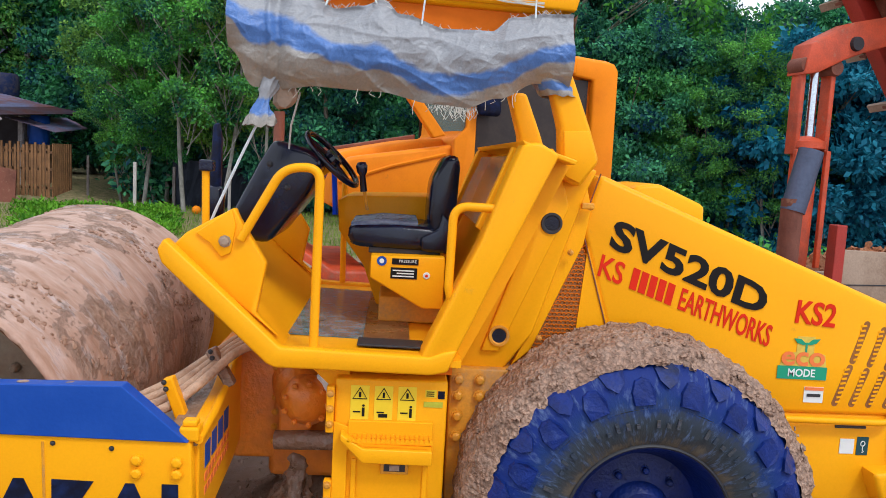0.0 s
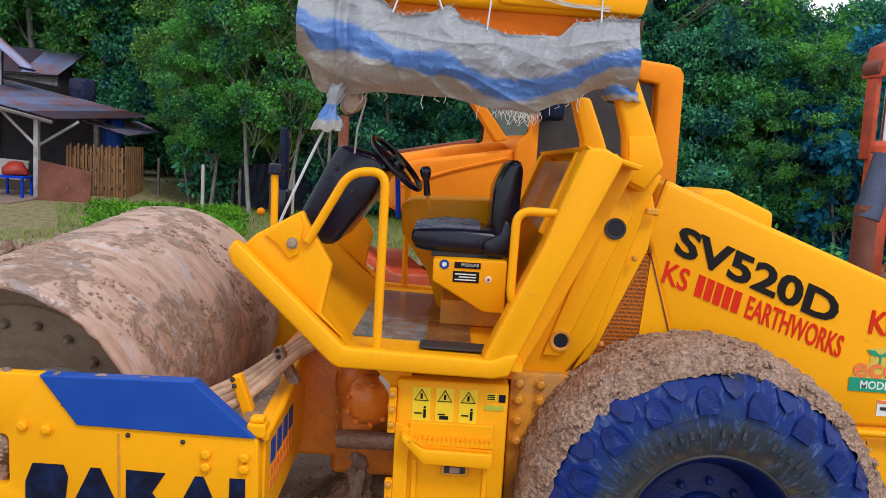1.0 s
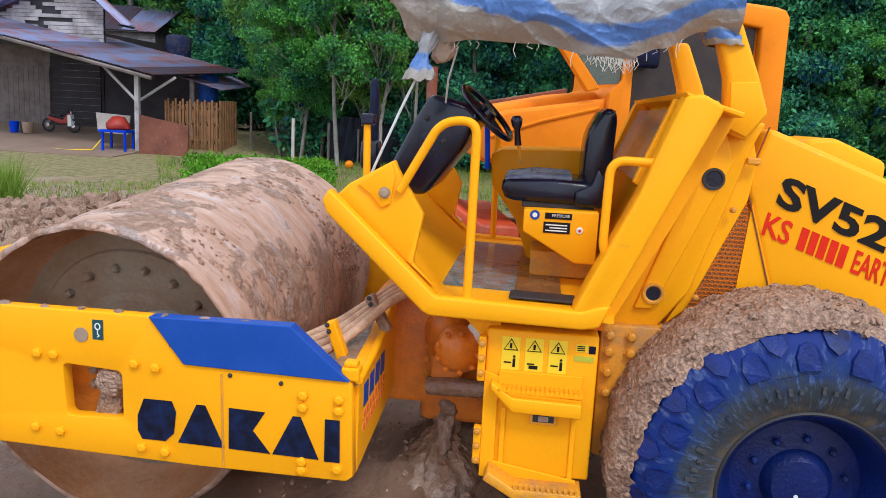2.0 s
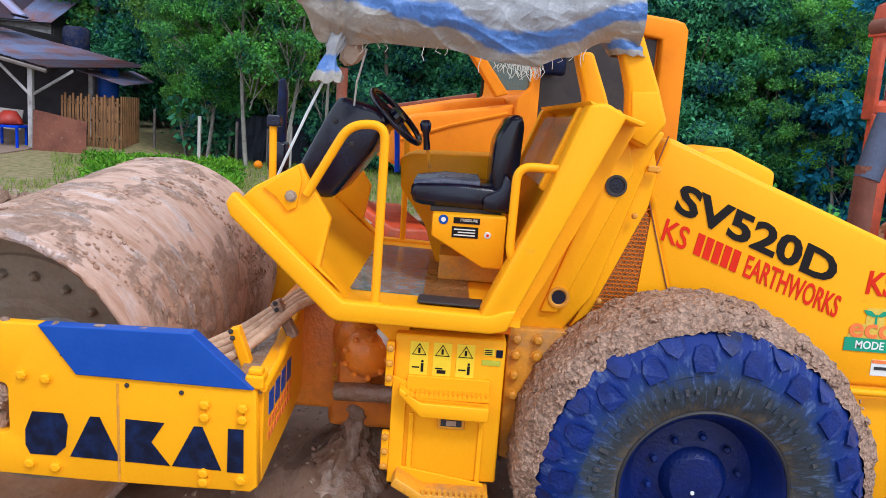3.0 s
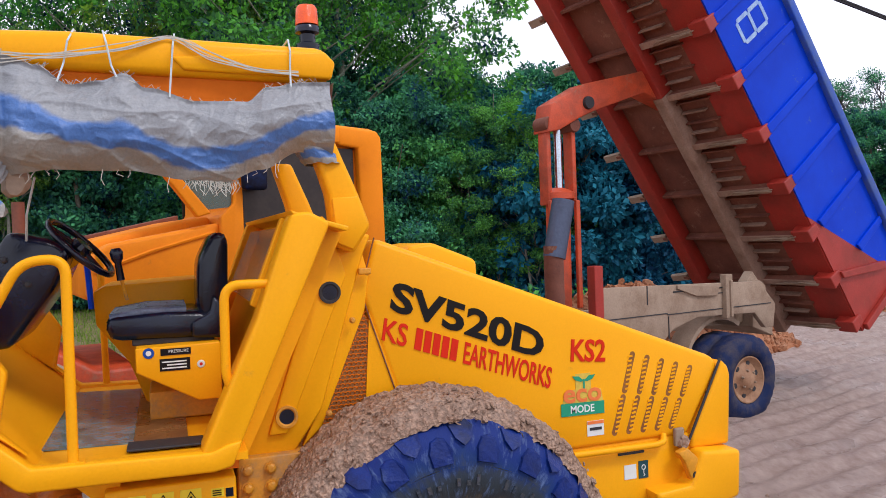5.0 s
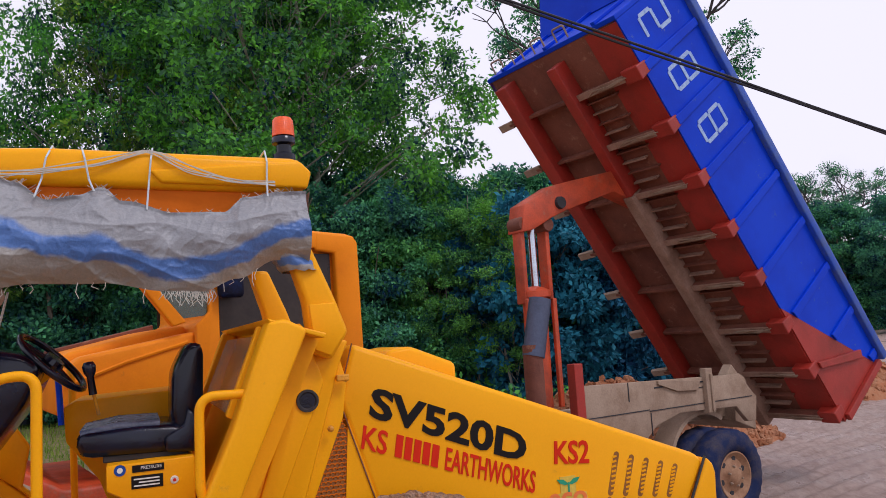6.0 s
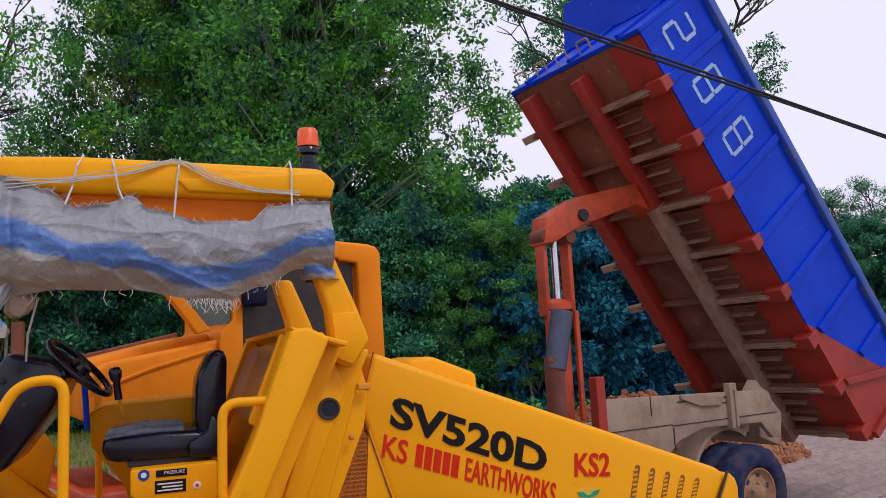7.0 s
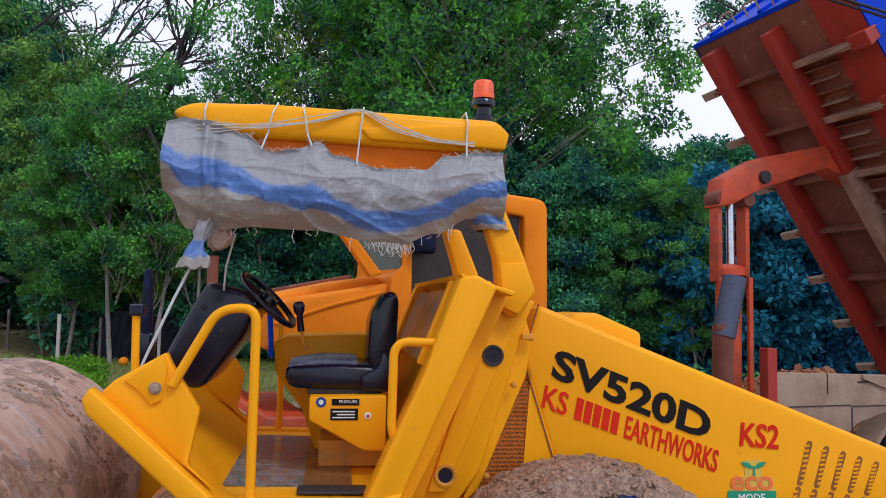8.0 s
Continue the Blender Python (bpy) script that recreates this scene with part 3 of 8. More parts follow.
    bp.inputs["Strength"].default_value, bp.inputs["Distance"].default_value = 0.9, 0.05
    l.new(nz(22, 12, 0.78), bp.inputs["Height"])
    l.new(bp.outputs["Normal"], b.inputs["Normal"])
    return m


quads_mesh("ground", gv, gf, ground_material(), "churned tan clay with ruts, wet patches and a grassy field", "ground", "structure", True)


# ---- loose earth ----
def clods(name, place, count, lo, hi, material, label, seed):
    rnd = random.Random(seed)
    vs, fs = [], []
    ico = bmesh.new()
    bmesh.ops.create_icosphere(ico, subdivisions=1, radius=1)
    base = [v.co.copy() for v in ico.verts]
    tri = [[v.index for v in f.verts] for f in ico.faces]
    ico.free()
    for _ in range(count):
        x, y, z = place(rnd)
        s = lo + (hi - lo) * rnd.random() ** 2
        e = Euler((rnd.random() * 6, rnd.random() * 6, rnd.random() * 6)).to_matrix()
        k = len(vs)
        sh = Vector((1, 0.5 + 0.5 * rnd.random(), 0.3 + 0.35 * rnd.random()))
        for b in base:
            q = e @ (Vector((b.x * sh.x, b.y * sh.y, b.z * sh.z)) * s * (0.55 + 0.8 * rnd.random()))
            vs.append((x + q.x, y + q.y, z + q.z))
        fs += [[i + k for i in t] for t in tri]
    return quads_mesh(name, vs, fs, material, label, "earth", "stuff")


def berm_spot(r):
    x, y = r.gauss(-7.2, 2.3), r.gauss(8.0, 1.3)
    return x, y, ground_z(x, y) + 0.01


def joint_spot(r):
    x, y = r.gauss(-1.15, 0.5), r.gauss(1.1, 0.7)
    return x, y, ground_z(x, y)


def near_spot(r):
    x, y = r.uniform(-3.5, 4), r.uniform(-0.6, 5)
    return x, y, ground_z(x, y)


clods("clay_clods", berm_spot, 3600, 0.03, 0.2, mud_crust, "tan clay clods turned up into a low berm", 1)
clods("wet_mud_lumps", joint_spot, 700, 0.005, 0.026, mud_dark, "dark wet mud lumps under the machine joint", 2)
clods("small_clods", near_spot, 900, 0.008, 0.035, mud, "small clay crumbs scattered on the ground", 3)


# wet mud dropped in a heap from the joint
def heap_skin(a, q, p):
    return 0.05 * noisy(p, 7.0) + 0.04 * noisy(p, 19.0) + 0.024 * noisy(p, 43.0)


HEAP = [(0.0, 0.66), (0.03, 0.65), (0.045, 0.57), (0.065, 0.48), (0.12, 0.38), (0.2, 0.31), (0.28, 0.22), (0.35, 0.1), (0.4, -0.1)]
heap_profile = [tuple(np.array(a) + (np.array(b) - np.array(a)) * f) for a, b in zip(HEAP, HEAP[1:]) for f in (0, 0.25, 0.5, 0.75)] + [HEAP[-1], (0, -0.12)]
solid("wet_mud_pile", lathe(heap_profile, (-1.2, 1.0, 0.0), (0, 0, 1), 110, None, heap_skin), mud_dark, "heap of wet grey-brown mud under the joint", "mud pile", smooth=40)


# ---- the road roller ----
MID = 1.15          # middle plane of the machine
roller = thing("road_roller", (0, MID, 0), "yellow single-drum road roller caked in tan mud, parked on churned clay", "road roller")


def both(name, make, material, parent, label="", smooth=None):
    """A part on the near flank and its mirror on the far one."""
    out = []
    for far in (False, True):
        bm = make()
        if far:
            for v in bm.verts:
                v.co.y = 2 * MID - v.co.y
            bmesh.ops.reverse_faces(bm, faces=bm.faces)
        out.append(part(name, bm, material, parent, label, smooth))
    return out


# hood: side panel outline, pulled across the machine
HOOD = [(0.235, 2.2), (0.16, 1.945), (0.315, 1.46), (0.40, 1.2), (0.40, 1.05), (1.98, 1.05), (2.2, 1.42), (2.16, 1.47)]
hood = part("hood", prism(HOOD, 0.6, 1.7, 0.03), yellow, roller, smooth=50)
TAIL = [(2.215, 1.45), (2.0, 1.05), (1.99, 0.97), (2.25, 0.97), (2.27, 1.36), (2.255, 1.41)]
part("rear_grille_frame", prism(TAIL, 0.59, 1.71, 0.02), yellow, roller, smooth=50)
part("seam", tube([(2.205, 0.596, 1.455), (1.985, 0.592, 1.03), (1.93, 0.592, 0.97)], 0.008, 6), dark, hood)
part("front_seam", tube([(0.235, 0.594, 2.2), (0.16, 0.594, 1.945), (0.315, 0.594, 1.46)], 0.0035, 6), bed_brown, hood)
part("engine_bay_panel", prism([(0.32, 1.06), (0.32, 0.45), (1.5, 0.45), (1.75, 0.56), (2.2, 0.7), (2.22, 0.97), (1.98, 1.06)], 0.615, 1.685, 0.015), yellow, roller, smooth=50)
part("counterweight", prism([(1.70, 0.79), (1.76, 0.62), (1.79, 0.6), (2.24, 0.7), (2.255, 0.96), (2.0, 0.98), (1.93, 0.80)], 0.5, 1.8, 0.025), yellow, roller, "yellow cast counterweight with scuffed corners", 50)
part("tow_lug", prism([(1.86, 0.98), (1.9, 0.93), (1.95, 0.8), (2.0, 0.78), (2.02, 0.83), (1.985, 0.94), (1.92, 1.0)], 0.52, 0.57, 0.008), yellow_dirty, roller, smooth=40)
part("lug_hole", lathe([(0, 0.004), (0.022, 0.004), (0.022, -0.002), (0, -0.002)], (1.965, 0.518, 0.85), (0, -1, 0), 12), dark, roller)
part("side_pipe", tube(soft_line([(1.25, 0.57, 1.035), (1.76, 0.57, 1.03), (1.8, 0.57, 1.04), (1.82, 0.6, 1.07)], 0.03), 0.018), yellow, roller, smooth=60)
part("latch", box(1.88, 1.94, 0.575, 0.6, 1.0, 1.1, 0.008), dusty, roller, "mud-covered steel latch")
part("latch_mud", lathe([(0, .03), (.03, .025), (.045, 0), (.03, -.02), (0, -.02)], (1.93, .58, 1.02), (0, 1, 0), 9, None, lambda a, s, p: 0.012 * noisy(p, 30)), mud, roller)
part("dark_slot", box(1.54, 1.7, 0.607, 0.62, 0.985, 0.998), dark, roller)

# hood top: bonnet bulge
part("air_cleaner_cover", prism([(0.46, 2.08), (0.5, 2.15), (0.62, 2.165), (0.875, 2.06), (0.875, 1.94), (0.5, 2.0)], 0.88, 1.42, 0.025), yellow, roller, smooth=50)


# slanted louvre slots with expanded-metal mesh behind
def slot(x, z, dx, dz, w):
    d = Vector((dx, 0, dz)).normalized()
    s = Vector((d.z, 0, -d.x)) * w
    a, b = Vector((x, 0.5985, z)), Vector((x + dx, 0.5985, z + dz))
    bm = bmesh.new()
    pts = [a + s * 0.5 * math.cos(k * math.pi / 5 + math.pi) - d * w * 0.5 * math.sin(k * math.pi / 5) for k in range(6)] + [b + s * 0.5 * math.cos(k * math.pi / 5) + d * w * 0.5 * math.sin(k * math.pi / 5) for k in range(6)]
    f = bm.faces.new([bm.verts.new(p) for p in pts])
    r = bmesh.ops.extrude_face_region(bm, geom=[f])
    for v in r["geom"]:
        if isinstance(v, bmesh.types.BMVert):
            v.co.y += 0.01
    bmesh.ops.recalc_face_normals(bm, faces=bm.faces)
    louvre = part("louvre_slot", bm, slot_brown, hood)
    web = bmesh.new()
    n = 8
    for k in range(n):
        p = a.lerp(b, (k + 0.5) / n)
        box(p.x - w * 0.42, p.x + w * 0.42, 0.5955, 0.599, p.z - 0.005, p.z + 0.005, 0, web)
    bmesh.ops.rotate(web, verts=web.verts, cent=a.lerp(b, 0.5), matrix=Matrix.Rotation(radians(-8), 3, "Y"))
    part("slot_mesh", web, yellow, louvre)


for k in range(5):
    t = k / 4
    slot(1.585 + 0.365 * t, 1.335 - 0.055 * t, 0.055, 0.19 - 0.05 * t, 0.032)
    slot(1.515 + 0.355 * t, 1.115 - 0.005 * t, 0.06, 0.185 - 0.05 * t, 0.032)

# writing on the hood: the flank's own plane, text rising to the left
def on_flank(x, z, deg, y=0.5965):
    return Matrix.Translation((x, y, z)) @ Matrix.Rotation(radians(90), 4, "X") @ Matrix.Rotation(radians(deg), 4, "Z")


# ---- bulkhead and roll-over frame ----
BAND = [(-0.49, 1.30), (-0.44, 1.40), (-0.30, 1.72), (-0.05, 2.27), (-0.14, 2.32), (-0.21, 2.31), (-0.29, 2.1), (-0.36, 1.9), (-0.60, 1.37), (-0.58, 1.30)]
both("side_frame", lambda: prism(BAND, 0.19, 0.37, 0.018), yellow, roller, smooth=50)
BULK = [(-0.42, 1.28), (-0.20, 1.72), (0.03, 2.22), (-0.05, 2.30), (-0.12, 2.30), (-0.30, 1.88), (-0.52, 1.34)]
part("bulkhead", prism(BULK, 0.372, 1.93, 0.0), yellow, roller, "yellow rear bulkhead panel")
part("bulkhead_top", prism([(-0.215, 2.325), (0.03, 2.25), (0.02, 2.23), (-0.2, 2.3)], 0.2, 2.1, 0.006), yellow, roller)
both("bulkhead_window_frame", lambda: prism([(-0.16, 2.29), (-0.225, 2.30), (-0.37, 1.93), (-0.28, 1.88)], 0.40, 0.46, 0.006), yellow, roller)
part("bulkhead_glass", prism([(-0.185, 2.24), (-0.21, 2.26), (-0.35, 1.93), (-0.31, 1.91)], 0.46, 1.8), glass_clear, roller, "dusty glass pane")
both("frame_column", lambda: prism([(-0.42, 1.24), (-0.18, 1.24), (-0.05, 1.42), (0.17, 2.13), (0.21, 2.215), (0.03, 2.235), (-0.05, 2.12), (-0.26, 1.68)], 0.55, 0.66, 0.015), yellow, roller, smooth=50)
both("column_web", lambda: prism([(-0.30, 1.33), (-0.215, 1.33), (0.08, 2.03), (0.03, 2.2), (-0.02, 2.15)], 0.525, 0.56, 0.01), yellow, roller, smooth=50)
for hx, hz in ((0.0, 1.956), (-0.216, 1.409)):
    part("plug_rim", lathe([(0.034, 0.0), (0.04, 0.006), (0.05, 0.006), (0.052, -0.01), (0.034, -0.01)], (hx, 0.522, hz), (0, -1, 0), 24), yellow_dirty if hz < 1.6 else dark, roller)
    part("hole_plug", lathe([(0, 0.0), (0.036, 0.0), (0.036, -0.02), (0, -0.02)], (hx, 0.522, hz), (0, -1, 0), 20), black, roller)
# perforated side panel
part("column_flange", prism([(-0.14, 1.25), (-0.05, 1.33), (0.175, 1.86), (0.2, 2.03), (0.17, 2.14), (0.1, 2.0), (-0.06, 1.42)], 0.585, 0.63, 0.006), yellow, roller, smooth=50)
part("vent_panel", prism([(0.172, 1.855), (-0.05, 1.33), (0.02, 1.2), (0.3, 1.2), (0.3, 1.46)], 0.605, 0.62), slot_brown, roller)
part("vent_edge", prism([(0.2, 1.85), (0.17, 1.45), (0.2, 1.2), (0.33, 1.2), (0.33, 1.46)], 0.598, 0.612), yellow, roller)
web = bmesh.new()
for r_ in range(34):
    z = 1.215 + r_ * 0.0195
    x0, x1 = -0.05 + (z - 1.33) * 0.423, 0.185
    for c_ in range(int((x1 - x0) / 0.0225) + 1):
        x = x1 - 0.0225 * (c_ + 0.5 * (r_ % 2))
        if x < x0 + 0.006:
            continue
        for a0, a1 in ((0, 60), (60, 120), (120, 180)):
            p = [Vector((x + 0.013 * math.cos(radians(q)), 0.602, z + 0.013 * math.sin(radians(q)))) for q in (a0, a1)]
            d = (p[1] - p[0]).normalized()
            s = Vector((-d.z, 0, d.x)) * 0.0028
            web.faces.new([web.verts.new(v) for v in (p[0] - s, p[1] - s, p[1] + s, p[0] + s)])
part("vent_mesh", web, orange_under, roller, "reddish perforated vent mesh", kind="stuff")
for bz in (0.92, 1.02, 1.12, 1.2):
    for bx in ((-0.4, -0.3) if bz > 1.1 else (-0.4,)):
        part("frame_bolt", bolt_at((bx, 0.49, bz), (0, -1, 0), 0.022, 0.022), yellow_dirty, roller)
part("lower_frame", prism([(-0.44, 1.25), (-0.44, 0.6), (-0.1, 0.5), (0.5, 0.5), (0.5, 1.1), (-0.18, 1.25)], 0.5, 1.8, 0.01), yellow_dirty, roller, smooth=50)

# roll-over posts
both("rear_post", lambda: prism([(0.02, 2.17), (0.105, 2.13), (0.19, 2.255), (0.135, 2.41), (0.03, 2.66), (-0.08, 2.66), (0.0, 2.40)], 0.46, 0.6, 0.02), yellow, roller, smooth=50)
both("post_doubler", lambda: prism([(0.03, 2.18), (0.1, 2.15), (0.175, 2.255), (0.13, 2.39), (0.01, 2.385)], 0.445, 0.462, 0.006), yellow, roller, smooth=50)
for bz, bx in ((1.82, 0.105), (2.04, 0.185), (1.4, -0.02)):
    part("clip_bolt", bolt_at((bx, 0.545, bz), (0, -1, 0), 0.012, 0.014), yellow_dirty, roller)
part("hinge_tab", box(0.14, 0.2, 0.53, 0.556, 2.03, 2.06, 0.006), yellow_dirty, roller)

# ---- platform ----
SKIRT = [(-1.70, 1.735), (-1.255, 1.32), (-1.22, 1.305), (-0.55, 1.295), (-0.48, 1.31), (-0.44, 1.41), (-0.5, 1.40), (-0.56, 1.375), (-1.20, 1.395), (-1.69, 1.84), (-1.72, 1.79)]
both("platform_skirt", lambda: prism(SKIRT, 0.18, 0.26, 0.012), yellow, roller, smooth=50)
part("platform_floor", prism([(-1.25, 1.375), (-0.5, 1.36), (-0.42, 1.36), (-0.42, 1.33), (-1.25, 1.345)], 0.2, 2.1, 0.0), yellow, roller, "yellow platform floor worn and wet")
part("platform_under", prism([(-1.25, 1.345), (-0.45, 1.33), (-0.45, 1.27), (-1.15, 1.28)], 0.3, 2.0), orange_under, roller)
part("front_apron", prism([(-1.25, 1.345), (-1.2, 1.375), (-1.66, 1.80), (-1.70, 1.76)], 0.24, 2.06), yellow, roller)
part("floor_mat", prism([(-1.22, 1.378), (-0.86, 1.367), (-0.86, 1.373), (-1.22, 1.384)], 0.52, 1.85), wet_mat, roller, "wet rubber floor mat, tree and sky reflection put into its colour")
part("floor_film", prism([(-0.858, 1.3685), (-0.64, 1.3655), (-0.64, 1.3695), (-0.858, 1.3725)], 0.5, 1.85), brown_film, roller, "thin glossy brown film")
part("step_grip", prism([(-0.88, 1.376), (-0.58, 1.371), (-0.58, 1.382), (-0.88, 1.387)], 0.34, 0.48, 0.004), dark, roller, "dark anti-slip strip")
# side cheeks of the console stand
both("cheek", lambda: prism([(-1.69, 1.79), (-1.62, 1.86), (-1.42, 1.975), (-1.40, 1.93), (-1.28, 1.74), (-1.32, 1.52), (-1.22, 1.42)], 0.27, 0.33, 0.01), yellow, roller, smooth=50)
both("cheek_plate", lambda: prism([(-1.58, 1.86), (-1.43, 1.97), (-1.41, 1.9), (-1.43, 1.78), (-1.47, 1.76), (-1.52, 1.82)], 0.255, 0.272, 0.005), yellow, roller, smooth=50)
part("cheek_bolt", bolt_at((-1.455, 0.25, 1.83), (0, -1, 0), 0.02, 0.012), dusty, roller)
part("toe_plate", prism([(-1.40, 1.80), (-1.33, 1.74), (-1.32, 1.55), (-1.38, 1.56)], 0.35, 0.38, 0.006), yellow_dirty, roller)

# console, steering wheel, lever
part("console", prism([(-1.60, 1.80), (-1.36, 1.765), (-1.17, 2.02), (-1.10, 2.18), (-1.16, 2.24), (-1.35, 2.285), (-1.42, 2.16)], 0.80, 1.45, 0.035), black, roller, "glossy black console with dirty panels", 50)
for bx, bz in ((-1.36, 2.16), (-1.2, 2.16), (-1.27, 2.05)):
    part("console_bolt", bolt_at((bx, 0.795, bz), (0, -1, 0), 0.012, 0.01), dark, roller)
part("steering_column", tube([(-1.2, 1.1, 2.1), (-1.06, 1.1, 2.2)], 0.04, 12), yellow, roller, smooth=60)
axis_w = Vector((0.68, -0.14, 0.68)).normalized()
flat_w = axis_w.cross(Vector((0, 1, 0))).normalized()
cross_w = axis_w.cross(flat_w)
cw = Vector((-1.075, 1.02, 2.2))
sw = part("steering_wheel", tube([cw + (flat_w * math.cos(a) + cross_w * math.sin(a)) * 0.18 for a in np.linspace(0, math.tau, 40, endpoint=False)], 0.016, 8, None, True), black, roller, "black steering wheel", 60)
part("wheel_hub", lathe([(0, 0.03), (0.045, 0.025), (0.055, 0), (0.03, -0.05), (0, -0.05)], cw, axis_w, 16), black, sw)
for a in (0.5, 2.6, 4.7):
    e = flat_w * math.cos(a) + cross_w * math.sin(a)
    part("spoke", tube([cw, cw + e * 0.18], 0.012, 6), black, sw)
part("lever_rod", tube([(-0.88, 0.95, 1.95), (-0.90, 0.9, 2.06)], 0.008, 8), yellow_dirty, roller)
part("lever_grip", lathe([(0, 0.15), (0.02, 0.148), (0.03, 0.13), (0.026, 0.1), (0.015, 0.08), (0.018, 0.0), (0, 0.0)], (-0.90, 0.9, 2.045), (-0.12, -0.05, 1), 12), black, roller, smooth=60)

# seat
part("seat_cushion", prism([(-0.96, 1.80), (-0.93, 1.775), (-0.5, 1.76), (-0.46, 1.82), (-0.55, 1.89), (-0.72, 1.895), (-0.95, 1.885), (-0.97, 1.85)], 0.78, 1.3, 0.03), black, roller, smooth=60)
for k in range(9):
    yy = 0.82 + k * 0.055
    part("seat_rib", tube([(-0.95, yy, 1.875), (-0.8, yy, 1.898), (-0.62, yy, 1.894)], 0.02, 8), black_grey, roller, "ribbed vinyl, grey for its painted sheen", 60)
part("seat_back", prism([(-0.56, 1.83), (-0.46, 1.80), (-0.43, 1.95), (-0.42, 2.22), (-0.45, 2.26), (-0.5, 2.24), (-0.56, 2.12), (-0.57, 1.95)], 0.8, 1.28, 0.03), black, roller, smooth=60)
part("seat_hinge", prism([(-0.6, 1.77), (-0.46, 1.76), (-0.44, 1.9), (-0.5, 1.96), (-0.52, 1.88), (-0.6, 1.84)], 0.75, 0.8, 0.015), black, roller, smooth=50)
part("seat_slide", box(-0.86, -0.5, 0.8, 1.28, 1.745, 1.775, 0.006), dark, roller)
base = part("seat_pedestal", prism([(-0.845, 1.745), (-0.48, 1.75), (-0.48, 1.49), (-0.585, 1.49), (-0.845, 1.635)], 0.70, 1.35, 0.008), yellow, roller, smooth=50)
part("pedestal_foot", prism([(-1.06, 1.97), (-1.0, 2.0), (-0.45, 2.02), (-0.45, 1.375), (-0.82, 1.38), (-0.9, 1.6), (-1.05, 1.8)], 1.36, 1.9, 0.01), yellow, roller, "yellow control box beside the seat", 50)
# Added box: its brownish paint fills the place of the shadow under the pedestal.
part("pedestal_shade_box", box(-0.8, -0.45, 0.95, 1.3, 1.365, 1.5, 0.01), yellow_dirty, roller)


def sticker(name, x0, x1, z0, z1, y, material, parent, label=""):
    return part(name, box(x0, x1, y - 0.0025, y, z0, z1), material, parent, label)


sticker("notice_plate", -0.74, -0.61, 1.705, 1.735, 0.699, ink_black, base, "black notice plate")
sticker("notice_plate", -0.745, -0.615, 1.635, 1.69, 0.699, ink_black, base, "black notice plate")
letters("notice_text", "PRESSURE", 0.02, on_flank(-0.705, 1.716, 0, 0.6955), ink_white, base, 0.085, thick=0.0006)
for k in range(3):
    sticker("notice_line", -0.735 + 0.02 * (k % 2), -0.63, 1.645 + 0.014 * k, 1.651 + 0.014 * k, 0.6962, ink_white, base)
part("round_sticker", lathe([(0, 0.003), (0.024, 0.003), (0.024, 0), (0, 0)], (-0.79, 0.699, 1.72), (0, -1, 0), 20), blue, base, "round blue sticker")
part("round_sticker_face", lathe([(0, 0.004), (0.012, 0.004), (0.012, 0.002)], (-0.79, 0.698, 1.72), (0, -1, 0), 14), ink_white, base)
part("round_dial", lathe([(0, 0.004), (0.014, 0.004), (0.018, 0), (0, 0)], (-0.568, 0.699, 1.655), (0, -1, 0), 16), ink_white, base)
part("dial_dot", lathe([(0, 0.006), (0.007, 0.006), (0.007, 0.002)], (-0.568, 0.698, 1.655), (0, -1, 0), 12), ink_red, base)

# hand rails
part("blue_strap", tube([(-1.14, 2.0, 2.16), (-1.13, 2.02, 2.0), (-1.12, 2.0, 1.84)], 0.018, 6), bed_blue, roller, "bright blue strap")
part("grab_rail", tube(soft_line([(-1.39, 0.26, 1.84), (-1.215, 0.24, 2.155), (-1.06, 0.24, 2.165), (-1.062, 0.23, 1.39)], 0.09, 7), 0.02, 12), yellow, roller, smooth=60)
part("rail_foot", box(-1.1, -1.02, 0.2, 0.27, 1.385, 1.395, 0.002), yellow, roller)
part("grab_rail", tube(soft_line([(-1.24, 2.06, 2.16), (-1.07, 2.06, 2.2), (-1.06, 2.06, 1.39)], 0.09, 7), 0.02, 12), yellow, roller, smooth=60)
part("hand_rail", tube(soft_line([(-0.42, 0.28, 1.545), (-0.49, 0.26, 1.64), (-0.485, 0.26, 2.03), (-0.24, 0.27, 2.025)], 0.07, 7), 0.02, 12), yellow, roller, smooth=60)
part("mirror_post", tube([(-1.57, 0.40, 1.86), (-1.575, 0.40, 2.13)], 0.017, 10), yellow, roller, smooth=60)
part("mirror_clamp", box(-1.6, -1.54, 0.37, 0.44, 2.12, 2.17, 0.008), black, roller)
part("lamp_bracket", prism([(-1.98, 1.72), (-1.90, 1.72), (-1.90, 2.3), (-1.92, 2.40), (-1.96, 2.38)], 2.2, 2.26, 0.015), ink_navy, roller, "dark navy lamp bracket", 50)
part("lamp_body", box(-2.0, -1.86, 2.1, 2.2, 1.78, 1.98, 0.03), black, roller, smooth=50)

# ---- battery box with steps ----
bx_ = part("tool_box", box(-0.965, -0.465, 0.28, 0.9, 0.56, 1.245, 0.012), yellow, roller, smooth=50)
part("box_frame", prism([(-0.965, 1.05), (-0.80, 1.0), (-0.80, 0.97), (-0.9, 0.92), (-0.9, 0.62), (-0.52, 0.56), (-0.52, 0.52), (-0.965, 0.54)], 0.262, 0.279, 0.004), yellow, bx_)
part("step_ledge", prism([(-0.93, 1.02), (-0.83, 0.955), (-0.525, 0.95), (-0.525, 0.885), (-0.83, 0.89), (-0.93, 0.99)], 0.19, 0.279, 0.006), yellow, bx_, smooth=50)
teeth = bmesh.new()
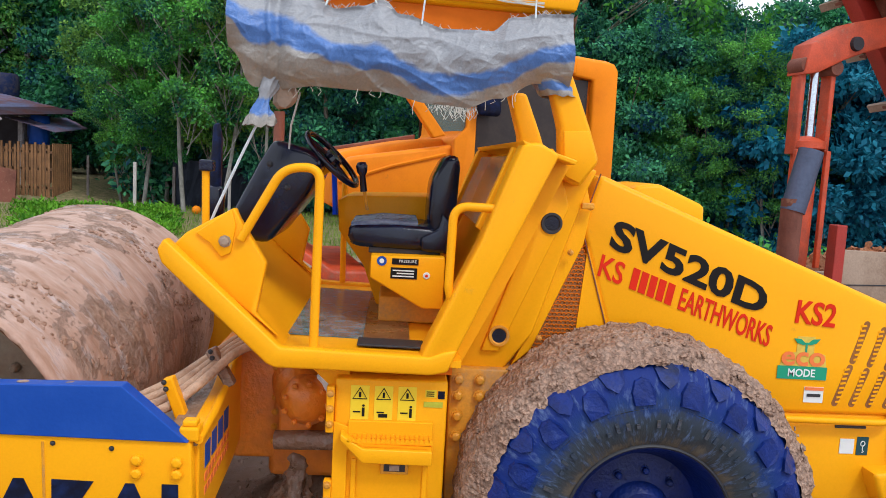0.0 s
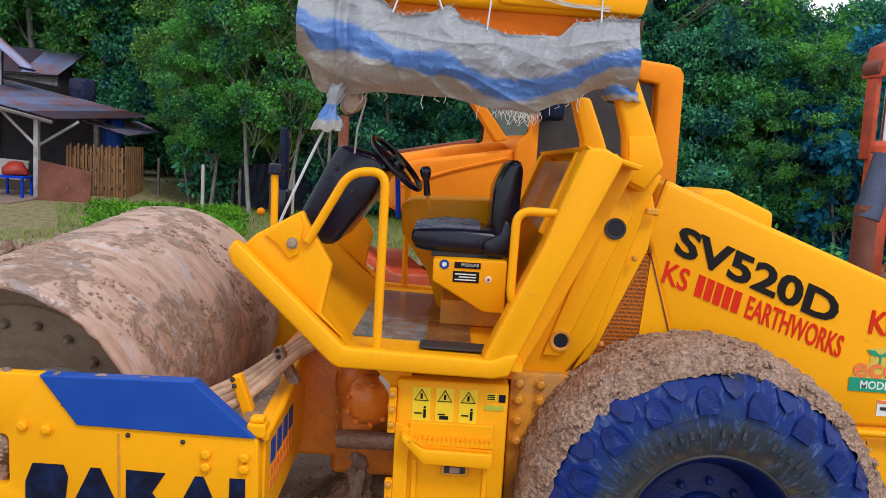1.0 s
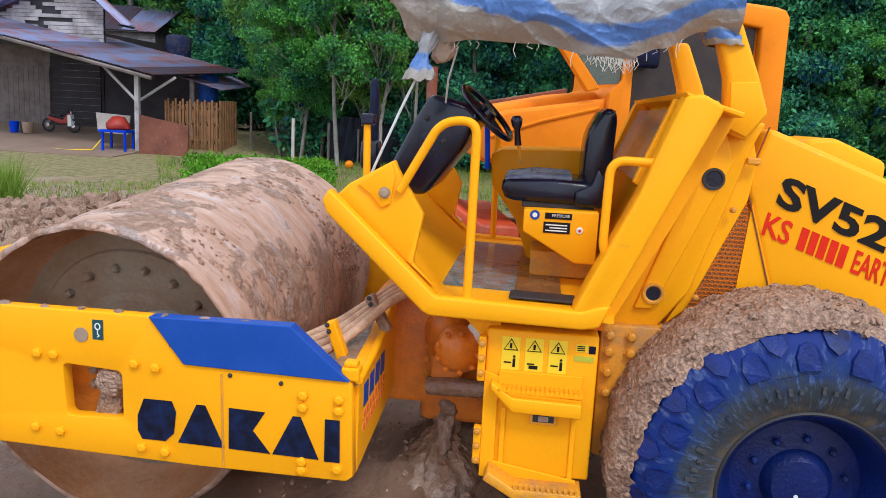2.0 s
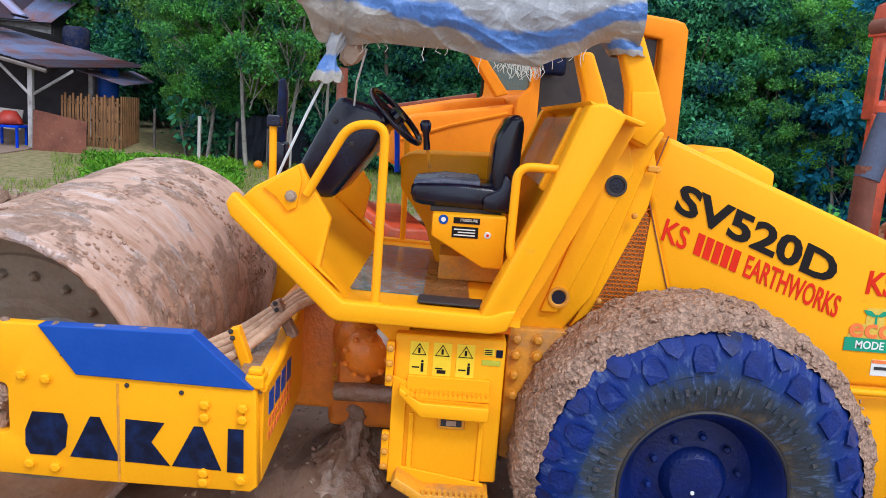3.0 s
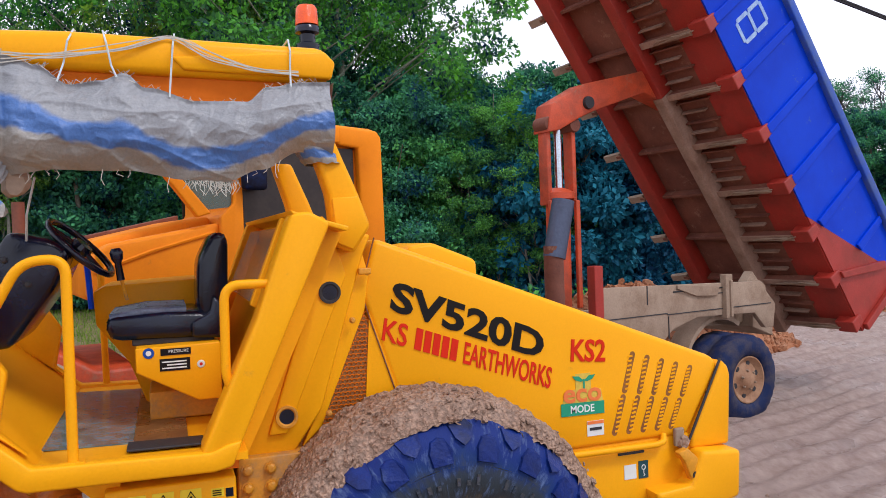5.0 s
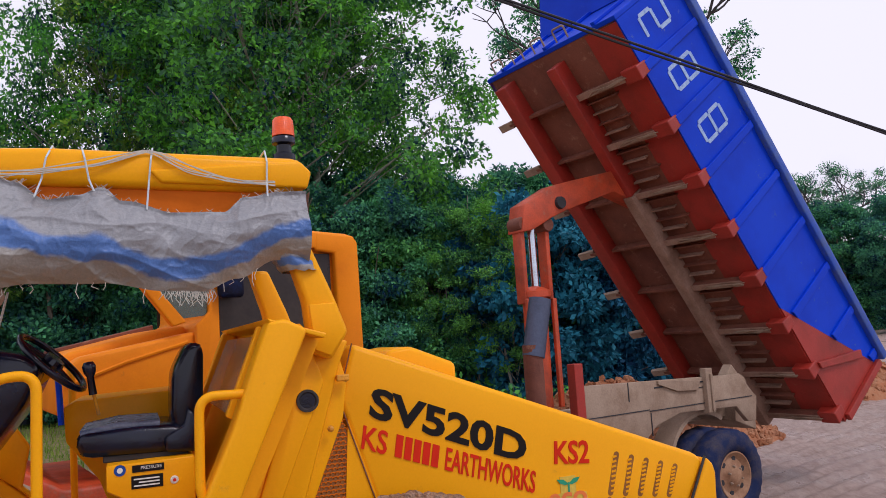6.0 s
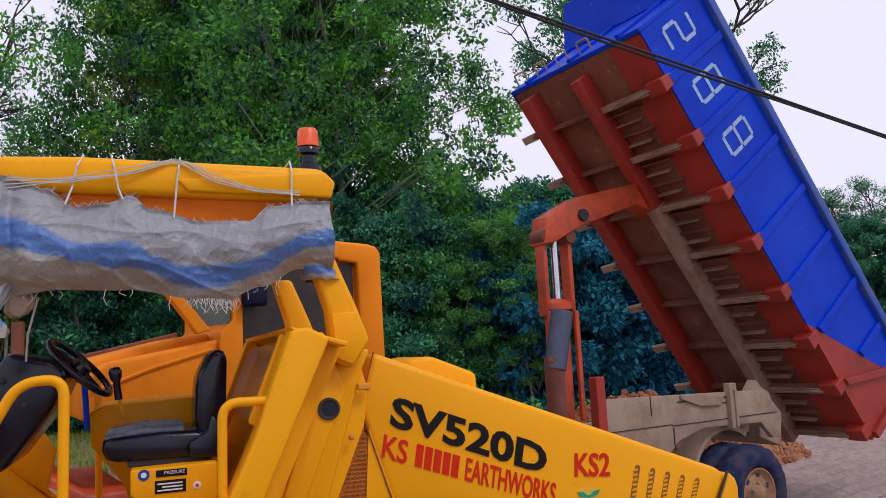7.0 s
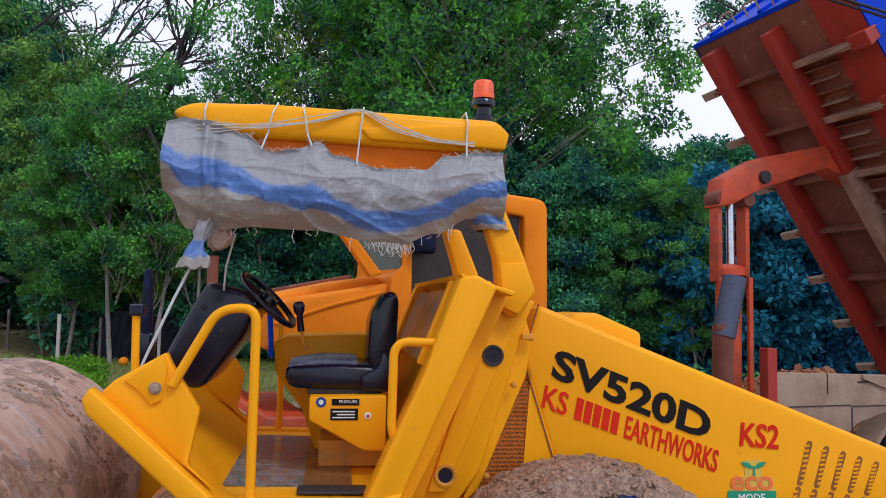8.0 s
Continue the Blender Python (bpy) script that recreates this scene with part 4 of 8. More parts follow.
for k in range(18):
    x = -0.9 + k * 0.021
    prism([(x, 0.0), (x + 0.02, 0.0), (x + 0.016, 0.018), (x + 0.004, 0.018)], 0.19, 0.198, 0, teeth)
    prism([(x, 0.0), (x + 0.02, 0.0), (x + 0.016, 0.018), (x + 0.004, 0.018)], 0.25, 0.258, 0, teeth)
bmesh.ops.translate(teeth, verts=teeth.verts, vec=(0.0, 0, 0.985))
part("step_teeth", teeth, yellow, bx_, kind="stuff")
part("step_back", box(-0.9, -0.525, 0.256, 0.278, 0.952, 1.06, 0.004), yellow, bx_)
part("lock_plate", box(-0.75, -0.625, 0.262, 0.278, 0.815, 0.875, 0.004), yellow_dirty, bx_)
part("lock_recess", box(-0.735, -0.64, 0.259, 0.263, 0.83, 0.862), dark, bx_)
part("lock_tongue", box(-0.71, -0.665, 0.254, 0.26, 0.835, 0.86), dusty, bx_)
for x in (-0.87, -0.55):
    part("door_rib", box(x - 0.012, x + 0.012, 0.268, 0.279, 0.56, 0.88, 0.005), yellow, bx_)
part("low_step", prism([(-0.94, 0.58), (-0.80, 0.5), (-0.5, 0.5), (-0.5, 0.55), (-0.8, 0.55), (-0.92, 0.62)], 0.14, 0.3, 0.006), yellow_dirty, bx_, smooth=50)
for k in range(12):
    part("step_tooth", box(-0.8 + k * 0.025, -0.788 + k * 0.025, 0.14, 0.16, 0.55, 0.572), yellow_dirty, bx_)
hz_ = [1.18, 1.11, 1.04, 0.76, 0.69, 0.62]
part("hinge", box(-1.0, -0.965, 0.255, 0.3, 1.0, 1.21, 0.006), yellow, bx_)
part("hinge", box(-1.0, -0.965, 0.255, 0.3, 0.6, 0.78, 0.006), yellow, bx_)
for z in hz_:
    part("hinge_bolt", bolt_at((-0.983, 0.254, z), (0, -1, 0), 0.014, 0.012), yellow_dirty, bx_)
for k in range(3):
    x = -0.895 + k * 0.105
    pl = sticker("warning_sticker", x, x + 0.082, 1.06, 1.215, 0.279, ink_yellow, bx_, "yellow warning sticker with black pictograms")
    z_ = 0.03
    tri = bmesh.new()
    tube([(x + 0.01, 0.2755, 1.125 + z_), (x + 0.072, 0.2755, 1.125 + z_), (x + 0.041, 0.2755, 1.175 + z_)], 0.0035, 4, tri, True)
    part("warning_triangle", tri, ink_black, pl)
    sticker("warning_stroke", x + 0.036, x + 0.046, 1.132 + z_, 1.156 + z_, 0.2768, ink_black, pl)
    sticker("arrow_bar", x + 0.012, x + 0.045, 1.062 + z_, 1.068 + z_, 0.2768, ink_black, pl)
    if k == 1:
        sticker("hand_shape", x + 0.02, x + 0.06, 1.042 + z_, 1.058 + z_, 0.2768, ink_black, pl)
    else:
        sticker("figure_body", x + 0.052, x + 0.064, 1.045 + z_, 1.085 + z_, 0.2768, ink_black, pl)
        part("figure_top", lathe([(0, 0.002), (0.006, 0.002), (0.006, 0)], (x + 0.058, 0.2768, 1.094 + z_), (0, -1, 0), 10), ink_black, pl)
sticker("small_sticker", -0.565, -0.515, 1.17, 1.205, 0.279, ink_yellow, bx_)
sticker("code_sticker", -0.508, -0.478, 1.165, 1.2, 0.279, ink_navy, bx_)
sticker("small_sticker", -0.57, -0.485, 1.125, 1.15, 0.279, mat("faded_green_sticker", (0.5, 0.5, 0.03), 0.5), bx_)
for k in range(3):
    sticker("sticker_line", -0.56, -0.525, 1.176 + k * 0.009, 1.18 + k * 0.009, 0.2762, ink_black, bx_)
part("gusset", prism([(-1.1, 1.29), (-0.9, 1.29), (-0.92, 1.16), (-0.95, 1.15)], 0.34, 0.37, 0.005), yellow, roller)
part("fuel_bottle", lathe([(0, 0.0), (0.05, 0.0), (0.06, 0.03), (0.06, 0.14), (0.03, 0.18), (0.0, 0.18)], (-1.03, 0.75, 0.98), (0, 0, 1), 14), ink_white, roller, "white plastic reservoir", 60)

# ---- centre joint and axle ----
joint_rust = mat("muddy_rusted_orange", (0.8, 0.25, 0.015), 0.35, tint=(0.42, 0.13, 0.03), amount=0.8, scale=5, fine=40, bump=0.35, grime=(0.33, 0.19, 0.11), grime_amount=0.15)
part("joint_block", box(-1.35, -0.95, 0.95, 1.6, 0.5, 1.2, 0.04), joint_rust, roller, "mud-splashed rusty orange centre joint", 50)
part("joint_knuckle", lathe([(0, 0.1), (0.07, 0.09), (0.12, 0.05), (0.13, -0.02), (0.1, -0.06), (0.14, -0.1), (0.14, -0.3), (0, -0.3)], (-1.13, 0.74, 1.0), (0.3, -1, -0.1), 26, None, lambda a, s_, p: 0.012 * noisy(p, 12)), joint_rust, roller, "mud-smeared rusty knuckle", 50)
part("joint_plate", prism([(-1.3, 1.24), (-1.1, 1.27), (-1.05, 1.1), (-1.12, 0.8), (-1.28, 0.7)], 0.86, 0.9, 0.01), joint_rust, roller)
part("steer_cylinder", tube([(-1.3, 0.86, 0.74), (-0.98, 0.82, 0.76)], 0.05, 12), mud_dark, roller, smooth=60)
part("steer_rod", tube([(-0.98, 0.82, 0.76), (-0.8, 0.8, 0.78)], 0.026, 10), chrome, roller, smooth=60)
for k in range(9):
    a = k * math.tau / 9
    part("flange_bolt", bolt_at((-1.13 + 0.105 * math.cos(a), 0.645, 1.0 + 0.105 * math.sin(a)), (0.3, -1, -0.1), 0.012, 0.012), joint_rust, roller)
part("rear_axle", tube([(0.40, 0.3, 0.707), (0.40, 2.0, 0.707)], 0.16, 16), dark, roller, smooth=60)

# ---- wheels ----
rim_dark = mat("dark_blue_rim", (0.002, 0.01, 0.08), 0.4, spec=0.3, tint=(0.001, 0.014, 0.16), amount=0.6, scale=5, fine=60, bump=0.25, grime=(0.05, 0.09, 0.2), grime_amount=0.0)
def shoulder(r):
    """How far the tyre's flank stands out at a radius."""
    line = ((0.54, 0.04), (0.6, 0.03), (0.66, 0.0), (0.705, -0.05), (0.735, -0.1), (0.75, -0.2))
    for (a, fa), (b, fb) in zip(line, line[1:]):
        if r <= b:
            return fa + (fb - fa) * (r - a) / (b - a)
    return -0.2


def rear_wheel(cx, cy, cz, s):
    """s = -1: outer face towards -y."""
    ax = (0, s, 0)
    hub = part("wheel", lathe([(0, -0.09), (0.05, -0.09), (0.115, -0.095), (0.135, -0.115), (0.15, -0.15), (0.27, -0.17), (0.30, -0.10), (0.335, -0.02), (0.355, 0.0), (0.365, 0.0), (0.36, -0.06), (0.34, -0.2), (0.3, -0.4), (0, -0.4)], (cx, cy, cz), ax, 56), rim_dark, roller, "dark blue rim in a muddy tyre", 40)
    for k in range(10):
        a = k * math.tau / 10 + 0.2
        part("wheel_nut", bolt_at((cx + 0.2 * math.cos(a), cy + s * -0.155, cz + 0.2 * math.sin(a)), ax, 0.016, 0.025), tyre_blue, hub)
    part("centre_pin", lathe([(0, 0.006), (0.008, 0.006), (0.01, 0)], (cx - 0.012, cy - s * 0.09, cz - 0.042), ax, 10), ink_white, hub)
    part("rim_ring", lathe([(0.358, 0.004), (0.364, 0.01), (0.371, 0.006), (0.375, -0.004)], (cx, cy, cz), ax, 64), dark, hub, smooth=60)
    wall = [(0.372, 0.0), (0.40, 0.018), (0.45, 0.035), (0.5, 0.042), (0.54, 0.04)]
    part("sidewall", lathe([(0.365, -0.01)] + wall, (cx, cy, cz), ax, 96, None, lambda a, q, p: 0.004 * noisy(p, 25)), tyre_streaked, hub, "mud-stained black sidewall", 60)
    part("tyre", lathe([(0.54, 0.04), (0.6, 0.03), (0.66, 0.0), (0.705, -0.05), (0.735, -0.1), (0.75, -0.2), (0.752, -0.3), (0.75, -0.4), (0.73, -0.5), (0.68, -0.58), (0.55, -0.62), (0.4, -0.58)], (cx, cy, cz), ax, 96), tyre_streaked, hub, "blue-stained tread rubber under a mud crust", 60)

    def crust(a, q, p):
        low = 0.0
        if q > -0.1:
            low = -0.085 * max(0, 0.1 + noisy(p, 4) + 0.5 * noisy(p, 11)) * min(1, (q + 0.1) / 0.06)
        return low + 0.014 * noisy(p, 6) + 0.026 * abs(noisy(p, 12)) + 0.014 * abs(noisy(p, 26)) + 0.008 * noisy(p, 55) - 0.006
    prof = [(0.698 + 0.08 * q, -0.03 - 0.08 * q ** 1.25) for q in np.linspace(0, 1, 20)] + [(0.784 + 0.006 * math.sin((q - 0.1) * 7), -q) for q in np.linspace(0.125, 0.50, 26)] + [(0.72, -0.535)]
    part("mud_crust", lathe(prof, (cx, cy, cz), ax, 420, None, crust), mud_crust, hub, "thick tan mud crust on the tread")
    rnd_ = random.Random(41)
    fl = bmesh.new()
    for k in range(420 if s < 0 else 60):
        th, q = rnd_.uniform(0, math.tau), rnd_.uniform(0.0, 1.0)
        r_, off = (0.715 + 0.085 * q * 1.6, -0.04 - 0.08 * q * 1.5) if q < 0.55 else (0.795, -0.12 - 0.36 * rnd_.random())
        e_ = Vector((math.cos(th), 0, math.sin(th)))
        p = Vector((cx, cy + s * off, cz)) + e_ * r_
        w_ = 0.005 + 0.017 * rnd_.random() ** 2
        nrm = (e_ * (0.5 + q) + Vector((0, s * (1.2 - q), 0)) + Vector((rnd_.uniform(-0.6, 0.6), rnd_.uniform(-0.6, 0.6), rnd_.uniform(-0.6, 0.6)))).normalized()
        lathe([(0, w_ * 0.45), (w_ * 0.75, w_ * 0.35), (w_, -w_ * 0.15)], p, nrm, 6, fl, lambda a_, q_, pp: 0.8 * w_ * noisy(pp, 50))
    part("flaking_mud", fl, mud_crust, hub, "flakes of drying mud", kind="stuff")
    n = 18
    for k in range(n):
        a = (k + 0.35) * math.tau / n
        for kind_ in (0, 1):
            b = a + (0.5 * math.tau / n if kind_ else 0)
            rot = Matrix.Translation((cx, cy, cz)) @ (Matrix.Rotation(-b, 4, "Y") if s < 0 else Matrix.Rotation(-b, 4, "Y"))
            if kind_ == 0:
                poly = [(0.615, 0.0), (0.65, 0.045), (0.695, 0.062), (0.724, 0.034), (0.724, -0.034), (0.695, -0.062), (0.65, -0.045)]
            else:
                poly = [(0.55, 0.05), (0.61, 0.058), (0.66, 0.035), (0.672, 0.0), (0.66, -0.035), (0.61, -0.058), (0.55, -0.05)]
            bm = bmesh.new()
            mr, mw = sum(r for r, d in poly) / len(poly), 0.84
            top = [bm.verts.new((mr + (r - mr) * mw, s * (shoulder(r) + 0.015), d * mw)) for r, d in poly]
            bot = [bm.verts.new((r, s * (shoulder(r) - 0.02), d)) for r, d in poly]
            bm.faces.new(top)
            for i in range(len(poly)):
                j = (i + 1) % len(poly)
                bm.faces.new((top[i], bot[i], bot[j], top[j]))
            bmesh.ops.recalc_face_normals(bm, faces=bm.faces)
            bm.transform(rot)
            part("tread_lug", bm, tyre_blue if kind_ == 0 else tyre_stain, hub)
    # raised marks on the sidewall
    for k in range(44):
        if k % 11 in (3, 4, 10):
            continue
        rot = Matrix.Translation((cx, cy, cz)) @ Matrix.Rotation(-radians(205 - k * 5.2), 4, "Y")
        bm = box(0.462, 0.505 - 0.012 * (k % 3), s * 0.044 - 0.005, s * 0.044 + 0.002, -0.007 - 0.003 * (k % 2), 0.007)
        bm.transform(rot)
        part("raised_mark", bm, side_rubber, hub)
    return hub


rear_wheel(0.40, 0.02, 0.707, -1)
rear_wheel(0.40, 2.28, 0.707, 1)

# ---- front frame and drum ----
def holed(outer, hole, y0, y1):
    """A plate between y0 and y1 with an opening cut through it."""
    bm = bmesh.new()
    for loop in (outer, hole):
        vs = [bm.verts.new((x, y0, z)) for x, z in loop]
        for a, b in zip(vs, vs[1:] + vs[:1]):
            bm.edges.new((a, b))
    bmesh.ops.triangle_fill(bm, use_beauty=True, edges=bm.edges[:])
    r = bmesh.ops.extrude_face_region(bm, geom=bm.faces[:])
    for v in r["geom"]:
        if isinstance(v, bmesh.types.BMVert):
            v.co.y = y1
    bmesh.ops.recalc_face_normals(bm, faces=bm.faces)
    sharp = [e for e in bm.edges if len(e.link_faces) == 2 and e.calc_face_angle(0) > 1.2]
    bmesh.ops.bevel(bm, geom=sharp, offset=0.006, segments=2, affect="EDGES", profile=0.5)
    return bm


def rounded(pts, r=0.03):
    loop = soft_line([Vector((x, 0, z)) for x, z in (pts + pts[:2])], r, 4)
    return [(p.x, p.z) for p in loop[1:-1]]


OPENING = rounded([(-2.845, 1.0), (-2.565, 0.985), (-2.56, 0.765), (-2.83, 0.755)])
side = part("drum_frame", holed([(-4.3, 0.62), (-4.35, 1.15), (-4.2, 1.24), (-2.43, 1.25), (-2.0, 1.245), (-1.78, 1.24), (-1.52, 1.02), (-1.50, 0.6), (-1.53, 0.575), (-2.2, 0.575)], OPENING, 0.0, 0.07), yellow, roller, smooth=50)
part("cover_plate", prism([(-2.43, 1.252), (-1.79, 1.262), (-1.525, 1.035), (-2.27, 1.048)], -0.014, 0.06, 0.005), blue, roller, "dark blue painted cover plate")
for x, z in ((-2.33, 1.13), (-2.06, 1.015), (-1.83, 1.0)):
    part("rivet", bolt_at((x, -0.004, z), (0, -1, 0), 0.008, 0.006), dark, side)
win = part("opening_back", prism([(-2.9, 1.05), (-2.5, 1.04), (-2.5, 0.7), (-2.9, 0.7)], 0.16, 0.18), joint_rust, side, "rusty clay-smeared plate behind the opening")
for x, z in ((-2.78, 0.93), (-2.775, 0.86), (-2.72, 0.965)):
    part("inner_bolt", bolt_at((x, 0.155, z), (0, -1, 0), 0.02, 0.03), dusty, win)
part("clay_slab", prism([(-2.73, 0.75), (-2.7, 0.86), (-2.715, 0.92), (-2.66, 0.97), (-2.575, 0.95), (-2.57, 0.86), (-2.6, 0.83), (-2.6, 0.765), (-2.65, 0.735)], 0.05, 0.12, 0.01), mud_crust, side, "slab of dried clay stuck in the opening")
part("packed_clay", lathe([(0, 0.05), (0.05, 0.045), (0.085, 0.0), (0, 0.0)], (-2.63, 0.05, 0.92), (0, -1, 0), 9, None, lambda a, s, p: 0.04 * noisy(p, 14)), mud_crust, side)
part("lifting_hole", lathe([(0, 0.004), (0.033, 0.004), (0.036, -0.01), (0, -0.01)], (-2.75, -0.001, 1.14), (0, -1, 0), 18), dusty, side)
st = sticker("lifting_sticker", -2.695, -2.645, 1.125, 1.215, -0.001, ink_teal, side, "dark green lifting-point sticker")
part("hook_mark", tube([(-2.67 + 0.012 * math.cos(a), -0.004, 1.185 + 0.014 * math.sin(a)) for a in np.linspace(0, math.tau, 12, endpoint=False)], 0.003, 4, None, True), ink_white, st)
part("hook_mark", tube([(-2.67, -0.004, 1.17), (-2.67, -0.004, 1.15), (-2.662, -0.004, 1.143), (-2.672, -0.004, 1.137)], 0.003, 4), ink_white, st)
for x, z in ((-2.96, 1.04), (-2.88, 1.04), (-2.98, 0.69), (-2.86, 0.68), (-2.5, 1.03), (-2.40, 1.02), (-2.47, 0.64), (-2.36, 0.63), (-1.73, 0.955), (-1.73, 0.90), (-1.57, 0.95), (-1.57, 0.9), (-1.73, 0.61), (-1.57, 0.63), (-1.73, 0.65)):
    part("frame_bolt", bolt_at((x, -0.002, z), (0, -1, 0), 0.022, 0.018), yellow, side)
part("weld_seam", tube([(-2.1, 0.0, 1.02), (-2.09, 0.0, 0.58)], 0.006, 6), yellow_dirty, side)
for k in range(14):
    x = -4.1 + k * 0.19
    if x < -1.9:
        part("mud_splash", lathe([(0, 0.014), (0.012, 0.011), (0.02, 0.004), (0.026, -0.004)], (x + 0.05 * noisy((x, 1, 0), 9), 0.03, 1.247), (0, 0, 1), 9, None, lambda a, s, p: 0.03 * noisy(p, 30)), mud, side)
# maker's mark as five plain blocks
for sh in ([(-2.49, 0.79), (-2.46, 0.87), (-2.33, 0.87), (-2.31, 0.82), (-2.32, 0.72), (-2.36, 0.68), (-2.47, 0.68), (-2.49, 0.72)], [(-2.30, 0.68), (-2.215, 0.865), (-2.175, 0.865), (-2.085, 0.675)], [(-2.065, 0.865), (-1.90, 0.86), (-1.955, 0.77), (-1.875, 0.67), (-2.065, 0.675)], [(-1.865, 0.67), (-1.775, 0.855), (-1.74, 0.855), (-1.655, 0.665)], [(-1.63, 0.855), (-1.565, 0.855), (-1.56, 0.66), (-1.63, 0.66)]):
    part("logo_block", prism(sh, -0.004, -0.0005), ink_navy, side, "dark navy logo block")
# end plate behind the drum, in two bent panels
cross = part("rear_crossbeam", prism([(0.072, 0.585), (0.072, 1.02), (0.1, 1.04), (0.55, 1.1), (0.85, 1.2), (1.0, 1.24), (1.02, 0.72), (0.8, 0.66)], -1.56, -1.5, 0.008, None, "x"), yellow, roller, "yellow rear crossbeam plate")
part("crossbeam_top", prism([(0.05, 1.03), (0.55, 1.09), (0.95, 1.2), (0.95, 1.17), (0.5, 1.06), (0.05, 1.0)], -1.64, -1.505, 0.0, None, "x"), mud_dark, roller, "ledge covered in wet mud")
part("crossbeam_edge", tube([(-1.495, 0.03, 1.035), (-1.495, 0.3, 1.06), (-1.495, 0.6, 1.12), (-1.5, 0.95, 1.25), (-1.56, 1.2, 1.27)], 0.02, 8), yellow, roller, smooth=60)
part("crossbeam_back", box(-1.62, -1.3, 0.95, 1.4, 0.6, 1.22, 0.03), joint_rust, roller, smooth=50)
for k in range(6):
    part("crossbeam_bolt", bolt_at((-1.32, 0.945, 0.7 + k * 0.08), (0, -1, 0), 0.014, 0.014), yellow_dirty, roller)
# plain bars where the plate is lettered
for r_, (z0, z1, n_, mt) in enumerate(((0.86, 0.965, 4, blue), (0.80, 0.835, 8, ink_orange), (0.74, 0.775, 9, ink_orange))):
    for k in range(n_):
        y0 = 0.17 + k * (0.5 / n_)
        part("letter_bar", box(-1.5, -1.497, y0, y0 + 0.36 / n_, z0 + 0.03 * k / n_, z1 + 0.03 * k / n_), mt, cross)
# hoses and clamps
hose_clay = mat("clay_coated_hose", (0.52, 0.34, 0.22), 0.6, tint=(0.3, 0.17, 0.1), amount=0.7, scale=14, fine=60, bump=0.4)
for k in range(4):
    o = 0.047 * k
    part("hydraulic_hose", tube(soft_line([(-1.95, 0.3 + o, 1.0 + 0.01 * k), (-1.7, 0.28 + 1.2 * o, 1.07 + 0.03 * k), (-1.58, 0.4 + 1.5 * o, 1.16 + 0.025 * k), (-1.44, 0.6 + 1.6 * o, 1.29 + 0.01 * k), (-1.22, 0.75 + 1.5 * o, 1.31)], 0.12, 8), 0.022, 10), hose_clay, roller, "mud-coated hydraulic hose", 60)
for (x, y, z, tilt) in ((-1.66, 0.3, 1.12, 20), (-1.52, 0.55, 1.2, 30)):
    bm = box(-0.025, 0.025, -0.03, 0.03, -0.1, 0.1, 0.008)
    bm.transform(Matrix.Translation((x, y, z)) @ Matrix.Rotation(radians(-tilt), 4, "Y"))
    cl = part("hose_clamp", bm, yellow if tilt == 20 else mud, roller)
    for dz in (0.05, 0.08):
        part("clamp_bolt", bolt_at((x - 0.02 - dz * 0.3, y - 0.035, z + dz), (0, -1, 0), 0.009, 0.008), dark, cl)
part("corner_bracket", box(-1.57, -1.49, 0.01, 0.1, 1.03, 1.09, 0.01), yellow, roller)
part("corner_bracket", box(-1.56, -1.5, 0.02, 0.08, 1.09, 1.115, 0.008), yellow, roller)

# drum, leaning a little towards the near side
DAX = Vector((0.048, 0.993, 0.101)).normalized()
DC = Vector((-2.85, 0.34, 0.82))


def drum_skin(a, s, p):
    return 0.010 * noisy(p, 3.0) + 0.006 * noisy(p, 9) + 0.014 * max(0, noisy(p, 4.0) - 0.05) + (0.008 * noisy(p, 28) if noisy(p, 2.3) > 0.05 else 0)


